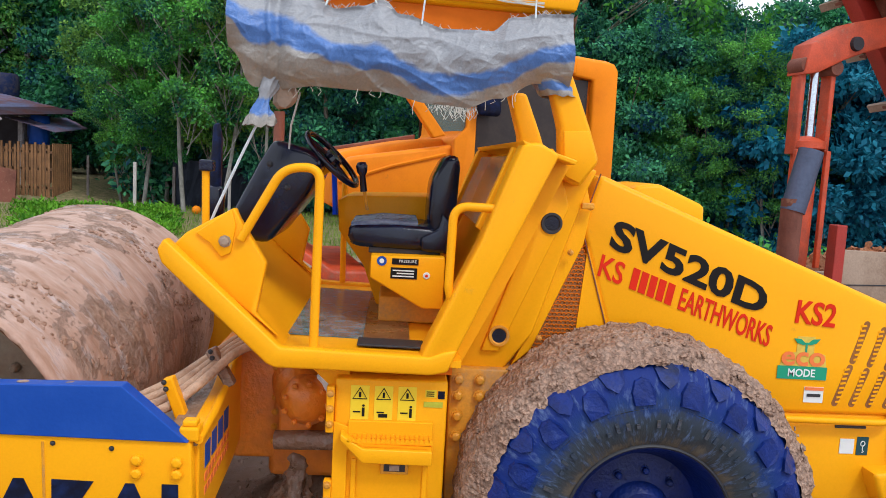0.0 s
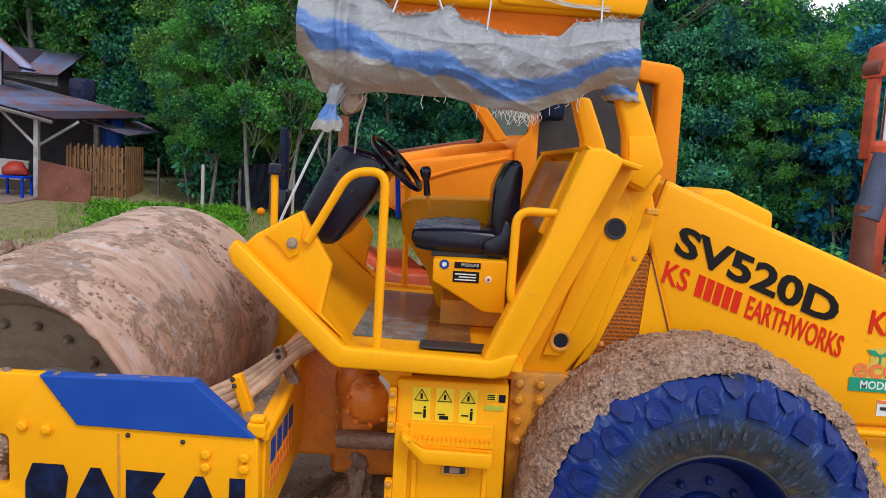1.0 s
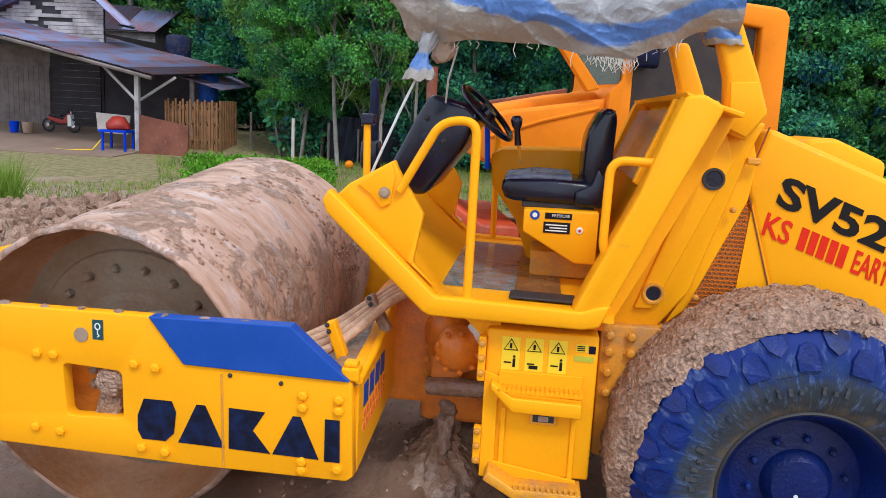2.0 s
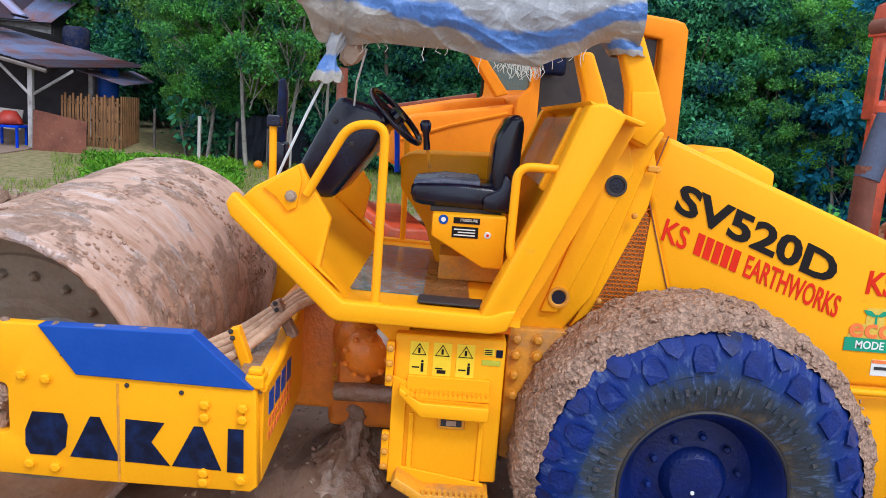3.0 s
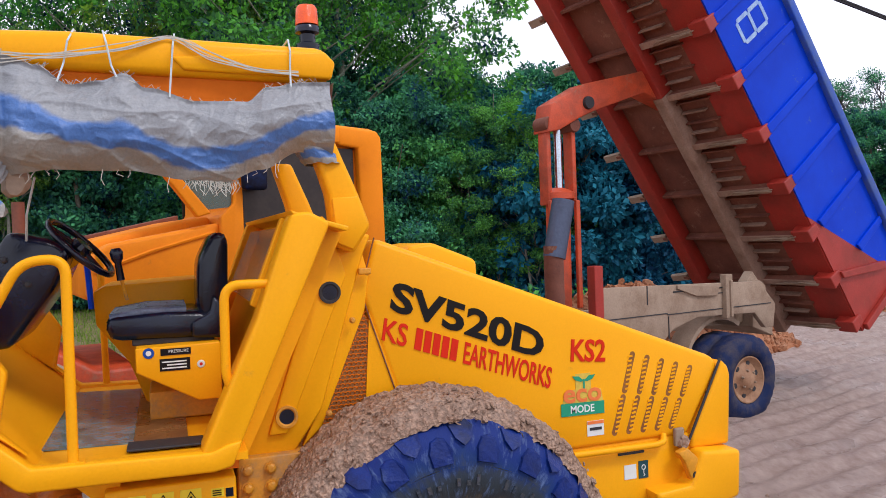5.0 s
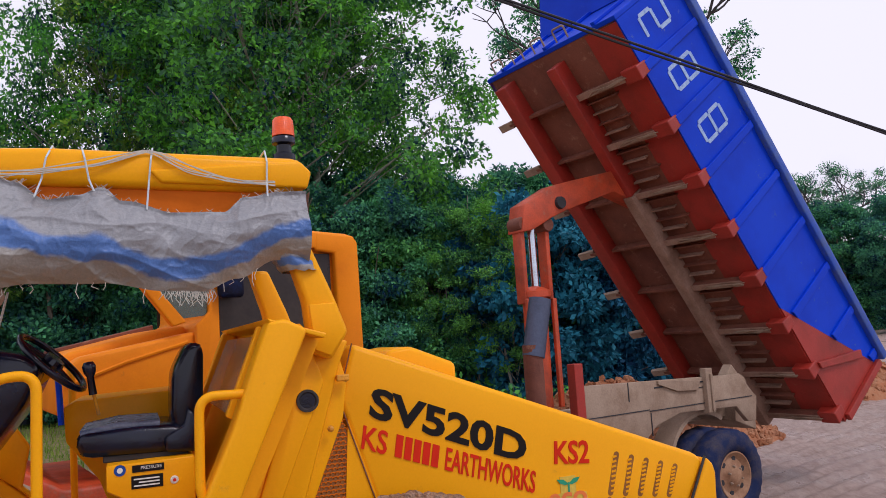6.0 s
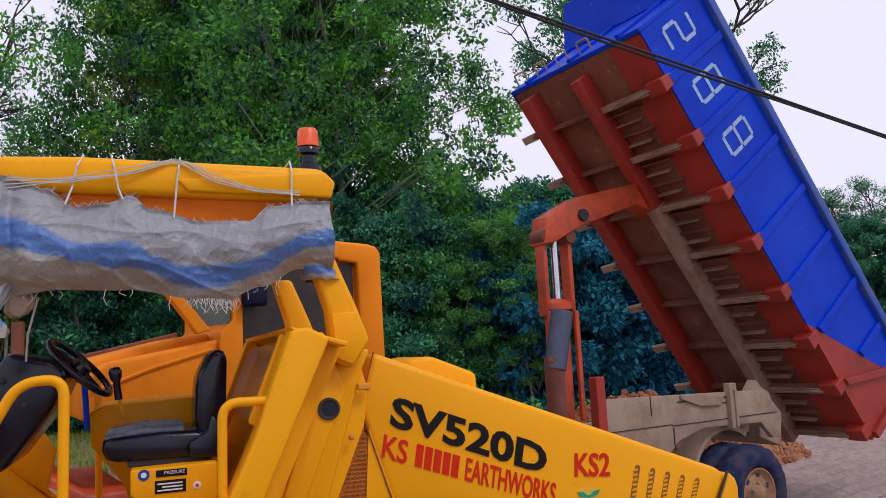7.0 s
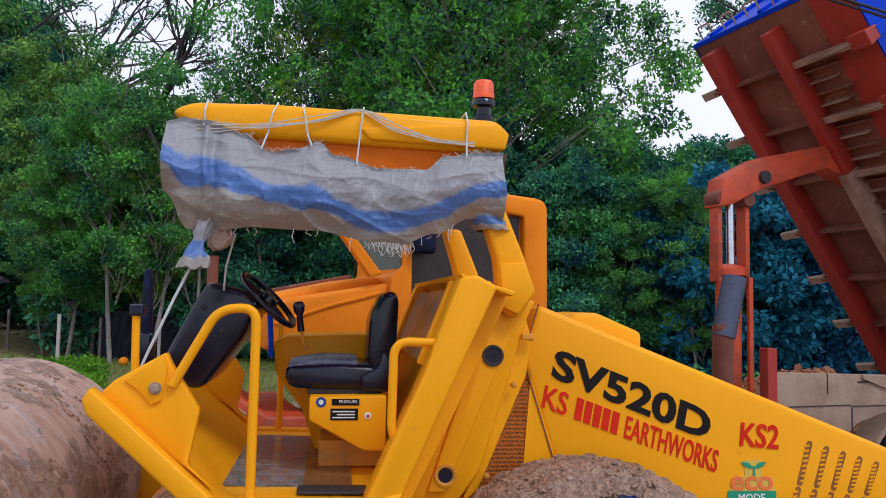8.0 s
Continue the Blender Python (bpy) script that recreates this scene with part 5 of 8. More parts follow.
def drum_material():
    """Wet clay smeared round the drum: pale and brown streaks, crusted patches and wet ones with sheen painted in."""
    m = bpy.data.materials.new("smeared_wet_clay")
    m.use_nodes = True
    n, l = m.node_tree.nodes, m.node_tree.links
    b = n["Principled BSDF"]
    tc, sep = n.new("ShaderNodeTexCoord"), n.new("ShaderNodeSeparateXYZ")
    l.new(tc.outputs["Object"], sep.inputs["Vector"])

    def op(kind, a, c=0.0):
        x = n.new("ShaderNodeMath")
        x.operation = kind
        for i, v in enumerate((a, c)):
            if isinstance(v, (int, float)):
                x.inputs[i].default_value = v
            else:
                l.new(v, x.inputs[i])
        return x.outputs[0]

    def nz(vec, scale, detail=8, rough=0.65):
        t = n.new("ShaderNodeTexNoise")
        t.inputs["Scale"].default_value, t.inputs["Detail"].default_value, t.inputs["Roughness"].default_value = scale, detail, rough
        l.new(vec, t.inputs["Vector"])
        return t.outputs["Fac"]

    def span_(f, lo, hi):
        r = n.new("ShaderNodeMapRange")
        r.inputs["From Min"].default_value, r.inputs["From Max"].default_value = lo, hi
        l.new(f, r.inputs["Value"])
        return r.outputs["Result"]

    def mix(f, a, c):
        x = n.new("ShaderNodeMix")
        x.data_type = "RGBA"
        l.new(f, x.inputs["Factor"])
        for key, v in (("A", a), ("B", c)):
            if isinstance(v, tuple):
                x.inputs[key].default_value = (*v, 1)
            else:
                l.new(v, x.inputs[key])
        return x.outputs["Result"]

    turned = n.new("ShaderNodeCombineXYZ")
    l.new(op("MULTIPLY", op("ARCTAN2", sep.outputs["Z"], sep.outputs["X"]), 1.1), turned.inputs["X"])
    l.new(op("MULTIPLY", sep.outputs["Y"], 5.0), turned.inputs["Y"])
    streak = nz(turned.outputs["Vector"], 2.4)
    patch = nz(tc.outputs["Object"], 2.6, 9, 0.7)
    crumbs = nz(tc.outputs["Object"], 24, 6, 0.7)
    col = mix(span_(streak, 0.34, 0.66), (0.38, 0.215, 0.14), (0.56, 0.385, 0.305))
    crust = span_(patch, 0.5, 0.58)
    col = mix(crust, col, mix(span_(crumbs, 0.38, 0.62), (0.28, 0.155, 0.095), (0.48, 0.31, 0.22)))
    wet = span_(nz(turned.outputs["Vector"], 1.5, 6), 0.55, 0.62)
    # The pale lilac mixed in is a highlight painted on the wet patches.
    col = mix(op("MULTIPLY", wet, 0.6), col, (0.6, 0.5, 0.48))
    l.new(col, b.inputs["Base Color"])
    l.new(op("SUBTRACT", 0.62, op("MULTIPLY", wet, 0.46)), b.inputs["Roughness"])
    b.inputs["Specular IOR Level"].default_value = 0.55
    bp = n.new("ShaderNodeBump")
    bp.inputs["Strength"].default_value, bp.inputs["Distance"].default_value = 0.8, 0.03
    l.new(op("ADD", op("MULTIPLY", crumbs, op("ADD", op("MULTIPLY", crust, 0.9), 0.15)), op("ADD", op("MULTIPLY", crust, 0.35), op("MULTIPLY", streak, 0.5))), bp.inputs["Height"])
    l.new(bp.outputs["Normal"], b.inputs["Normal"])
    return m


drum_mat = drum_material()
rust_in = mat("rusty_drum_wall", (0.3, 0.13, 0.05), 0.6, tint=(0.42, 0.26, 0.16), amount=0.7, scale=2.5, fine=30, bump=0.4, grime=(0.12, 0.055, 0.025), grime_amount=0.15)
prof = [(0.745, 0.005), (0.76, 0.0)] + [(0.775, q) for q in np.linspace(0.012, 2.12, 90)] + [(0.745, 2.13), (0.7, 1.9), (0, 1.9)]
drum = part("drum", lathe(prof, DC, DAX, 220, None, drum_skin), drum_mat, roller, "steel drum smeared with pale tan clay", 60)
part("drum_lip", lathe([(0.66, 0.33), (0.70, 0.31), (0.735, 0.06), (0.745, 0.004)], DC, DAX, 120, None, lambda a, s, p: 0.006 * noisy(p, 7)), rust_in, drum, "rust-brown inner wall of the drum", 60)
part("drum_disc", lathe([(0, 0.3), (0.3, 0.3), (0.34, 0.31), (0.56, 0.31), (0.57, 0.325), (0.72, 0.325)], DC, DAX, 64, None, lambda a, s, p: 0.0), drum_in, drum, "recessed grey drum end plate")
hub_grey = mat("pale_grey_hub_paint", (0.42, 0.42, 0.43), 0.55, tint=(0.25, 0.19, 0.15), amount=0.7, scale=5, fine=50, bump=0.1)
part("drum_hub", lathe([(0, 0.1), (0.2, 0.1), (0.26, 0.13), (0.28, 0.2), (0.28, 0.31)], DC + Vector((0.18, 0, -0.02)), DAX, 40), hub_grey, drum, "grey hub cover", 50)
e1 = DAX.cross(Vector((0, 0, 1))).normalized()
e2 = e1.cross(DAX)
for k in range(18):
    a = k * math.tau / 18
    part("drum_bolt", bolt_at(DC + DAX * 0.31 + (e1 * math.cos(a) + e2 * math.sin(a)) * 0.47, -DAX, 0.02, 0.035), drum_in, drum)
rnd = random.Random(9)
cl_ = bmesh.new()
for k in range(2600):
    a, s_ = rnd.uniform(0.1, math.pi), rnd.uniform(0.1, 2.1)
    p = DC + DAX * s_ + (e1 * math.cos(a) + e2 * math.sin(a)) * 0.778
    if noisy(p, 2.3) + 0.5 * noisy(p, 7.0) < 0.14:
        continue
    nrm = (e1 * math.cos(a) + e2 * math.sin(a))
    w_ = 0.005 + 0.015 * rnd.random() ** 2
    lathe([(0, w_ * 0.35), (w_ * 0.7, w_ * 0.25), (w_, -w_ * 0.1), (0, -w_ * 0.2)], p, nrm + DAX * rnd.uniform(-0.3, 0.3), 8, cl_, lambda a_, q, pp: 0.9 * w_ * noisy(pp, 45))
clod_brown = mat("brown_clod", (0.4, 0.24, 0.16), 0.5, tint=(0.25, 0.13, 0.08), amount=0.7, scale=9, fine=60, bump=0.6)
part("stuck_clay", cl_, clod_brown, drum, "clay lumps stuck to the drum", kind="stuff")
far_side = part("drum_frame", prism([(-4.3, 0.62), (-4.35, 1.15), (-4.2, 1.24), (-1.78, 1.24), (-1.52, 1.02), (-1.50, 0.6), (-2.2, 0.575)], 2.55, 2.62, 0.008), yellow, roller, smooth=50)
part("front_crossbeam", box(-4.35, -4.25, 0.05, 2.6, 0.65, 1.15, 0.01), yellow, roller)

# ---- canopy, beacon, writing ----
roof = part("canopy", prism([(-1.49, 3.03), (-1.4, 3.075), (-1.05, 3.085), (0.0, 3.06), (0.045, 3.0), (0.035, 2.915), (-0.1, 2.90), (-1.3, 2.93), (-1.36, 2.93)], 0.46, 1.84, 0.035), yellow, roller, smooth=50)
part("canopy_liner", prism([(-1.28, 2.935), (0.0, 2.905), (-0.25, 2.8), (-0.75, 2.79), (-1.15, 2.87)], 0.50, 1.8, 0.01), orange_under, roof, "canopy underside, shade put into its orange")
part("canopy_step", prism([(-0.65, 2.99), (-0.6, 2.935), (0.03, 2.915), (0.05, 2.99), (0.0, 3.04)], 0.445, 0.5, 0.012), yellow, roof, smooth=50)
bcn = part("beacon", lathe([(0, 0.1), (0.045, 0.1), (0.055, 0.085), (0.06, 0.0), (0, 0.0)], (0.04, 1.06, 3.315), (0, 0, 1), 24), lamp_orange, roof, "orange warning beacon", 50)
part("beacon_base", lathe([(0.05, 0.0), (0.062, -0.01), (0.062, -0.04), (0.04, -0.05), (0.04, -0.09), (0.06, -0.1), (0.06, -0.16), (0, -0.3)], (0.04, 1.06, 3.315), (0, 0, 1), 20), black, bcn, smooth=50)
part("beacon_stalk", box(0.0, 0.08, 1.02, 1.1, 3.02, 3.18, 0.01), black, bcn)



# ---- decals on the hood ----
def skewed(x, z, slope, lean, y=0.5965):
    """A pose on the flank whose baseline falls by slope while its uprights lean."""
    m = Matrix(((1, lean, 0, x), (0, 0, -1, y), (slope, 1, 0, z), (0, 0, 0, 1)))
    return m


letters("model_mark", "SV520D", 0.185, skewed(0.30, 1.858, -0.385, 0.2), ink_black, hood, 0.80, 0.006, label="bold black model lettering")
letters("owner_mark", "KS", 0.148, skewed(0.255, 1.712, -0.364, 0.18), ink_red, hood, 0.12, 0.002, label="red lettering")
letters("owner_mark", "EARTHWORKS", 0.148, skewed(0.665, 1.565, -0.364, 0.18), ink_red, hood, 0.475, 0.002, label="red lettering")
for k in range(5):
    bm = prism([(0, 0), (0.034, 0), (0.034, 0.103), (0, 0.103)], -0.002, 0.002, 0, None, "z")
    bm.transform(skewed(0.415 + k * 0.045, 1.654 - 0.364 * k * 0.045, -0.364, 0.18))
    part("name_bar", bm, ink_red, hood, "plain red bar")
letters("fleet_mark", "KS2", 0.16, skewed(1.265, 1.522, -0.09, 0.08), ink_red, hood, 0.205, 0.003, label="red fleet mark")
eco = part("eco_sticker", prism([(1.2, 1.235), (1.455, 1.232), (1.45, 1.3), (1.44, 1.36), (1.38, 1.37), (1.38, 1.45), (1.29, 1.45), (1.29, 1.37), (1.23, 1.36), (1.21, 1.3)], 0.597, 0.601), mat("pale_green_sticker", (0.72, 0.5, 0.06), 0.5), hood, "small yellow-green sticker with a sprout")
part("eco_band", prism([(1.2, 1.234), (1.455, 1.231), (1.455, 1.297), (1.2, 1.3)], 0.5945, 0.5968), ink_green, eco)
letters("eco_word", "MODE", 0.055, skewed(1.255, 1.248, -0.01, 0, 0.5938), ink_white, eco, 0.14, 0.001, thick=0.0006)
letters("eco_word", "eco", 0.14, skewed(1.215, 1.306, -0.01, 0, 0.5945), ink_orange, eco, 0.225, 0.003, thick=0.0008)
part("sprout_stem", box(1.333, 1.343, 0.5945, 0.5965, 1.36, 1.42), ink_green, eco)
for sgn in (-1, 1):
    part("sprout_leaf", prism([(1.338, 1.412), (1.338 + sgn * 0.03, 1.437), (1.338 + sgn * 0.068, 1.44), (1.338 + sgn * 0.05, 1.418), (1.338 + sgn * 0.02, 1.408)], 0.594, 0.5965), ink_green, eco)
ws = sticker("caution_label", 1.35, 1.45, 1.115, 1.195, 0.599, ink_white, hood, "white caution label")
sticker("label_head", 1.352, 1.448, 1.178, 1.194, 0.5962, ink_orange, ws)
sticker("label_bar", 1.365, 1.435, 1.145, 1.16, 0.5962, dark, ws)
sticker("service_label", 1.575, 1.65, 0.85, 0.928, 0.614, ink_white, hood, "pale service label")
gl = sticker("tie_down_label", 1.665, 1.725, 0.845, 0.94, 0.614, ink_teal, hood, "dark green tie-down sticker")
part("hook_mark", tube([(1.695 + 0.011 * math.cos(a), 0.6105, 0.905 + 0.013 * math.sin(a)) for a in np.linspace(0, math.tau, 12, endpoint=False)], 0.003, 4, None, True), ink_white, gl)
part("hook_mark", tube([(1.695, 0.6105, 0.89), (1.695, 0.6105, 0.872), (1.702, 0.6105, 0.865), (1.694, 0.6105, 0.858)], 0.003, 4), ink_white, gl)


# ---- torn tarpaulin round the canopy ----
def tarp_material():
    m = bpy.data.materials.new("striped_woven_tarpaulin")
    m.use_nodes = True
    n, l = m.node_tree.nodes, m.node_tree.links
    b = n["Principled BSDF"]
    uv = n.new("ShaderNodeTexCoord")
    sep = n.new("ShaderNodeSeparateXYZ")
    l.new(uv.outputs["UV"], sep.inputs["Vector"])
    nz = n.new("ShaderNodeTexNoise")
    nz.inputs["Scale"].default_value, nz.inputs["Detail"].default_value = 9, 8
    geo = n.new("ShaderNodeNewGeometry")
    l.new(geo.outputs["Position"], nz.inputs["Vector"])
    add = n.new("ShaderNodeMath")
    add.operation = "MULTIPLY_ADD"
    add.inputs[1].default_value = 0.24
    l.new(nz.outputs["Fac"], add.inputs[0])
    l.new(sep.outputs["Y"], add.inputs[2])
    r = n.new("ShaderNodeValToRGB")
    e = r.color_ramp.elements
    white, bl = (0.27, 0.28, 0.295, 1), (0.07, 0.165, 0.42, 1)
    e[0].position, e[0].color = 0.0, (0.28, 0.24, 0.19, 1)
    e[1].position, e[1].color = 0.28, (0.28, 0.265, 0.24, 1)
    for pos, col in ((0.32, bl), (0.53, bl), (0.59, white), (0.98, white)):
        x = e.new(pos)
        x.color = col
    l.new(add.outputs[0], r.inputs["Fac"])
    weave = n.new("ShaderNodeTexNoise")
    weave.inputs["Scale"].default_value, weave.inputs["Detail"].default_value, weave.inputs["Roughness"].default_value = 90, 6, 0.6
    l.new(geo.outputs["Position"], weave.inputs["Vector"])
    wr = n.new("ShaderNodeMapRange")
    wr.inputs["From Min"].default_value, wr.inputs["From Max"].default_value = 0.3, 0.7
    wr.inputs["To Min"].default_value, wr.inputs["To Max"].default_value = 0.9, 1.08
    l.new(weave.outputs["Fac"], wr.inputs["Value"])
    mx = n.new("ShaderNodeMix")
    mx.data_type, mx.blend_type = "RGBA", "MULTIPLY"
    mx.inputs["Factor"].default_value = 1
    l.new(r.outputs["Color"], mx.inputs["A"])
    l.new(wr.outputs["Result"], mx.inputs["B"])
    l.new(mx.outputs["Result"], b.inputs["Base Color"])
    b.inputs["Roughness"].default_value = 0.28
    bp = n.new("ShaderNodeBump")
    bp.inputs["Strength"].default_value, bp.inputs["Distance"].default_value = 0.25, 0.02
    stretch = n.new("ShaderNodeVectorMath")
    stretch.operation = "MULTIPLY"
    stretch.inputs[1].default_value = (4.0, 4.0, 9.0)
    l.new(geo.outputs["Position"], stretch.inputs[0])
    crease = n.new("ShaderNodeTexNoise")
    crease.inputs["Scale"].default_value, crease.inputs["Detail"].default_value, crease.inputs["Distortion"].default_value = 1.3, 4, 1.6
    l.new(stretch.outputs["Vector"], crease.inputs["Vector"])
    both_ = n.new("ShaderNodeMath")
    both_.operation = "MULTIPLY_ADD"
    both_.inputs[1].default_value = 1.6
    l.new(crease.outputs["Fac"], both_.inputs[0])
    l.new(weave.outputs["Fac"], both_.inputs[2])
    l.new(both_.outputs[0], bp.inputs["Height"])
    l.new(bp.outputs["Normal"], b.inputs["Normal"])
    return m


tarp_mat = tarp_material()


def spline(pts, x):
    for (a, fa), (b, fb) in zip(pts, pts[1:]):
        if x <= b:
            t = min(max((x - a) / (b - a), 0), 1)
            t = t * t * (3 - 2 * t)
            return fa + (fb - fa) * t
    return pts[-1][1]


TOP = [(-1.49, 2.97), (-1.42, 2.99), (-1.31, 2.98), (-1.15, 2.93), (-1.04, 2.86), (-0.92, 2.875), (-0.84, 2.91), (-0.75, 2.85), (-0.55, 2.80), (-0.35, 2.80), (-0.25, 2.87), (-0.1, 2.895), (0.02, 2.9)]
BOT = [(-1.49, 2.66), (-1.38, 2.50), (-1.31, 2.49), (-1.24, 2.50), (-1.12, 2.515), (-0.83, 2.51), (-0.6, 2.47), (-0.45, 2.46), (-0.3, 2.51), (-0.12, 2.59), (0.02, 2.57)]


STRIPE = [(0.0, 0.5), (0.14, 0.53), (0.28, 0.44), (0.42, 0.36), (0.6, 0.27), (0.8, 0.31), (1.0, 0.45)]   # height of the blue stripe along the curtain


def cloth(name, nu, nv, f, label, parent=None):
    bm = bmesh.new()
    uvl = bm.loops.layers.uv.new("UVMap")
    g = [[bm.verts.new(f(i / nu, j / nv)) for i in range(nu + 1)] for j in range(nv + 1)]
    for j in range(nv):
        for i in range(nu):
            fc = bm.faces.new((g[j][i], g[j][i + 1], g[j + 1][i + 1], g[j + 1][i]))
            for lp, (a, b) in zip(fc.loops, ((i, j), (i + 1, j), (i + 1, j + 1), (i, j + 1))):
                lp[uvl].uv = (a / nu, b / nv - (spline(STRIPE, a / nu) - 0.315 if name == "near_curtain" else 0))
    ob = part(name, bm, tarp_mat, parent, label, smooth=80)
    return ob


def tarp_near(u, v):
    x = -1.49 + 1.51 * u
    zt, zb = spline(TOP, x), spline(BOT, x)
    z = zb + (zt - zb) * v
    k = math.sin(math.pi * min(1, v * 1.05))
    fold = 0.012 * math.sin(x * 17 + 4 * noisy((x, 0, z), 2)) * (1 - 0.6 * v) + 0.05 * noisy((x * 1.5, 3, z * 2), 2.4) + 0.01 * (1 - abs(noisy((x * 0.7 + 0.3 * z, 9, z * 1.6), 5))) ** 5
    fold += 0.006 * math.sin(z * 46 + 6 * noisy((x, 2, z), 3.5) + x * 9) * max(0, 0.3 + noisy((x, 8, z), 2.5)) + 0.004 * noisy((x * 0.6, 1, z * 1.8), 16) + 0.005 * (1 - abs(noisy((x + 0.4 * z, 12, z * 1.2 - 0.3 * x), 7))) ** 9 + 0.004 * (1 - abs(noisy((x * 1.8 - 0.5 * z, 14, z), 11))) ** 9
    fold += 0.02 * math.exp(-((x + 1.31) / 0.018) ** 2) - 0.012 * math.exp(-((x + 1.27) / 0.02) ** 2)
    gather = math.exp(-((x + 1.31) / 0.05) ** 2) * 0.05 + math.exp(-((x - 0.0) / 0.06) ** 2) * 0.03
    return Vector((x + 0.01 * noisy((x, 5, z), 8), 0.44 - 0.075 * k - fold + gather * (1 - v), z))


def tarp_front(u, v):
    y = 0.44 + 1.42 * u
    zt = 2.97 + 0.02 * math.sin(u * 9)
    zb = 2.52 + 0.1 * math.sin(u * 7 + 0.4) * (1 - u) + 0.3 * u
    z = zb + (zt - zb) * v
    return Vector((-1.495 - 0.05 * math.sin(math.pi * v) + 0.03 * noisy((0, y, z), 5) + 0.12 * (1 - v) * math.exp(-(u / 0.15) ** 2), y, z))


def tarp_rear(u, v):
    y = 0.44 + 1.42 * u
    z = 2.66 + 0.14 * u + (0.24 - 0.14 * u) * v
    return Vector((0.03 + 0.03 * noisy((0, y, z), 6), y, z))


def tarp_far(u, v):
    p = tarp_near(u, v)
    return Vector((p.x, 2 * MID - p.y, 2.97 - (2.97 - p.z) * 0.45))


tarp = thing("tarpaulin", (-0.7, MID, 2.9), "torn white and blue striped tarpaulin tied round the canopy", "tarpaulin")
cloth("near_curtain", 300, 90, tarp_near, "", tarp)
cloth("front_curtain", 60, 26, tarp_front, "", tarp)
cloth("rear_curtain", 40, 14, tarp_rear, "", tarp)
cloth("far_curtain", 80, 24, tarp_far, "", tarp)


def knot_cloth(u, v):
    a = u * math.tau
    s = v
    c = Vector((-1.30, 0.47, 2.62)).lerp(Vector((-1.36, 0.42, 2.33)), 1 - s)
    r = (0.024 + (0.05 if s > 0.42 else 0.1) * abs(0.42 - s)) * (1 + 0.7 * noisy((math.cos(a), math.sin(a), s * 2), 2.2))
    return c + Vector((math.cos(a) * r, math.sin(a) * r * 0.6, 0.02 * noisy((a, s, 1), 4)))


cloth("knotted_corner", 22, 16, knot_cloth, "twisted blue and white corner of the tarpaulin", tarp)


def wrap_cloth(u, v):
    a = u * math.tau
    r = 0.085 + 0.015 * noisy((math.cos(a), math.sin(a), v * 2), 3)
    return Vector((-0.005 - 0.09 * v + math.cos(a) * r, 0.53 + math.sin(a) * r * 1.15, 2.54 + 0.14 * v + 0.012 * noisy((a, v, 0), 5)))


cloth("post_wrap", 28, 10, wrap_cloth, "tarpaulin bound round the post", tarp)
rnd = random.Random(21)
fr = bmesh.new()
for k in range(80):
    x = rnd.choice((rnd.uniform(-0.62, -0.42), rnd.uniform(-1.3, 0.0), rnd.uniform(-0.5, -0.4)))
    z = spline(BOT, x) + 0.005
    ln = rnd.uniform(0.015, 0.07)
    tube([(x, 0.435, z), (x + rnd.uniform(-0.015, 0.015), 0.43, z - ln * 0.6), (x + rnd.uniform(-0.02, 0.02), 0.435, z - ln)], 0.0018, 3, fr)
for k in range(110):
    x = rnd.uniform(-1.4, 0.0)
    z = spline(TOP, x) - 0.005
    tube([(x, 0.425, z), (x + rnd.uniform(-0.03, 0.03), 0.42, z + rnd.uniform(0.005, 0.022))], 0.0014, 3, fr)
part("frayed_edge", fr, thread, tarp, "frayed pale threads", kind="stuff")
for x, dx in ((-1.33, 0.0), (-1.08, 0.06), (-0.86, -0.05), (-0.66, 0.03), (-0.16, 0.01)):
    part("tie_rope", tube([(x, 0.40, spline(TOP, x) - 0.02), (x + dx * 0.4, 0.432, 2.94), (x + dx * 0.7, 0.428, 3.03), (x + dx, 0.5, 3.095), (x + dx, 1.1, 3.115)], 0.0042, 6), rope_mat, tarp, "pale tie rope")
for k in range(6):
    j_ = [rnd.uniform(-0.035, 0.035) for _ in range(8)]
    part("loose_cord", tube(soft_line([(-1.38 + j_[0], 0.43, 2.955 + j_[1]), (-1.1 + j_[2], 0.42, 2.955 + 0.6 * j_[3]), (-0.86 + j_[4], 0.432, 3.0 + j_[5]), (-0.64 + j_[6], 0.46, 3.085), (-0.5 + j_[7], 0.425, 2.995 + 0.6 * j_[1]), (-0.3 + j_[2], 0.425, 2.935 + 0.5 * j_[4]), (-0.12, 0.43, 2.93 + 0.4 * j_[6])], 0.08), 0.0028, 4), thread, tarp)
part("guy_rope", tube([(-1.345, 0.43, 2.38), (-1.43, 0.42, 2.19), (-1.52, 0.4, 1.97), (-1.56, 0.4, 1.87)], 0.007, 6), rope_mat, tarp, "pale blue guy rope")
part("guy_rope", tube([(-1.2, 0.6, 2.5), (-1.25, 0.7, 2.35), (-1.27, 0.8, 2.24)], 0.005, 6), rope_mat, tarp)
part("canopy_bracket", lathe([(0, 0.02), (0.04, 0.02), (0.06, 0), (0.04, -0.03), (0, -0.03)], (-1.25, 0.5, 2.47), (0, 1, 0.2), 12, None, lambda a, s, p: 0.03 * noisy(p, 15)), dusty, tarp, "muddy knot of cloth")

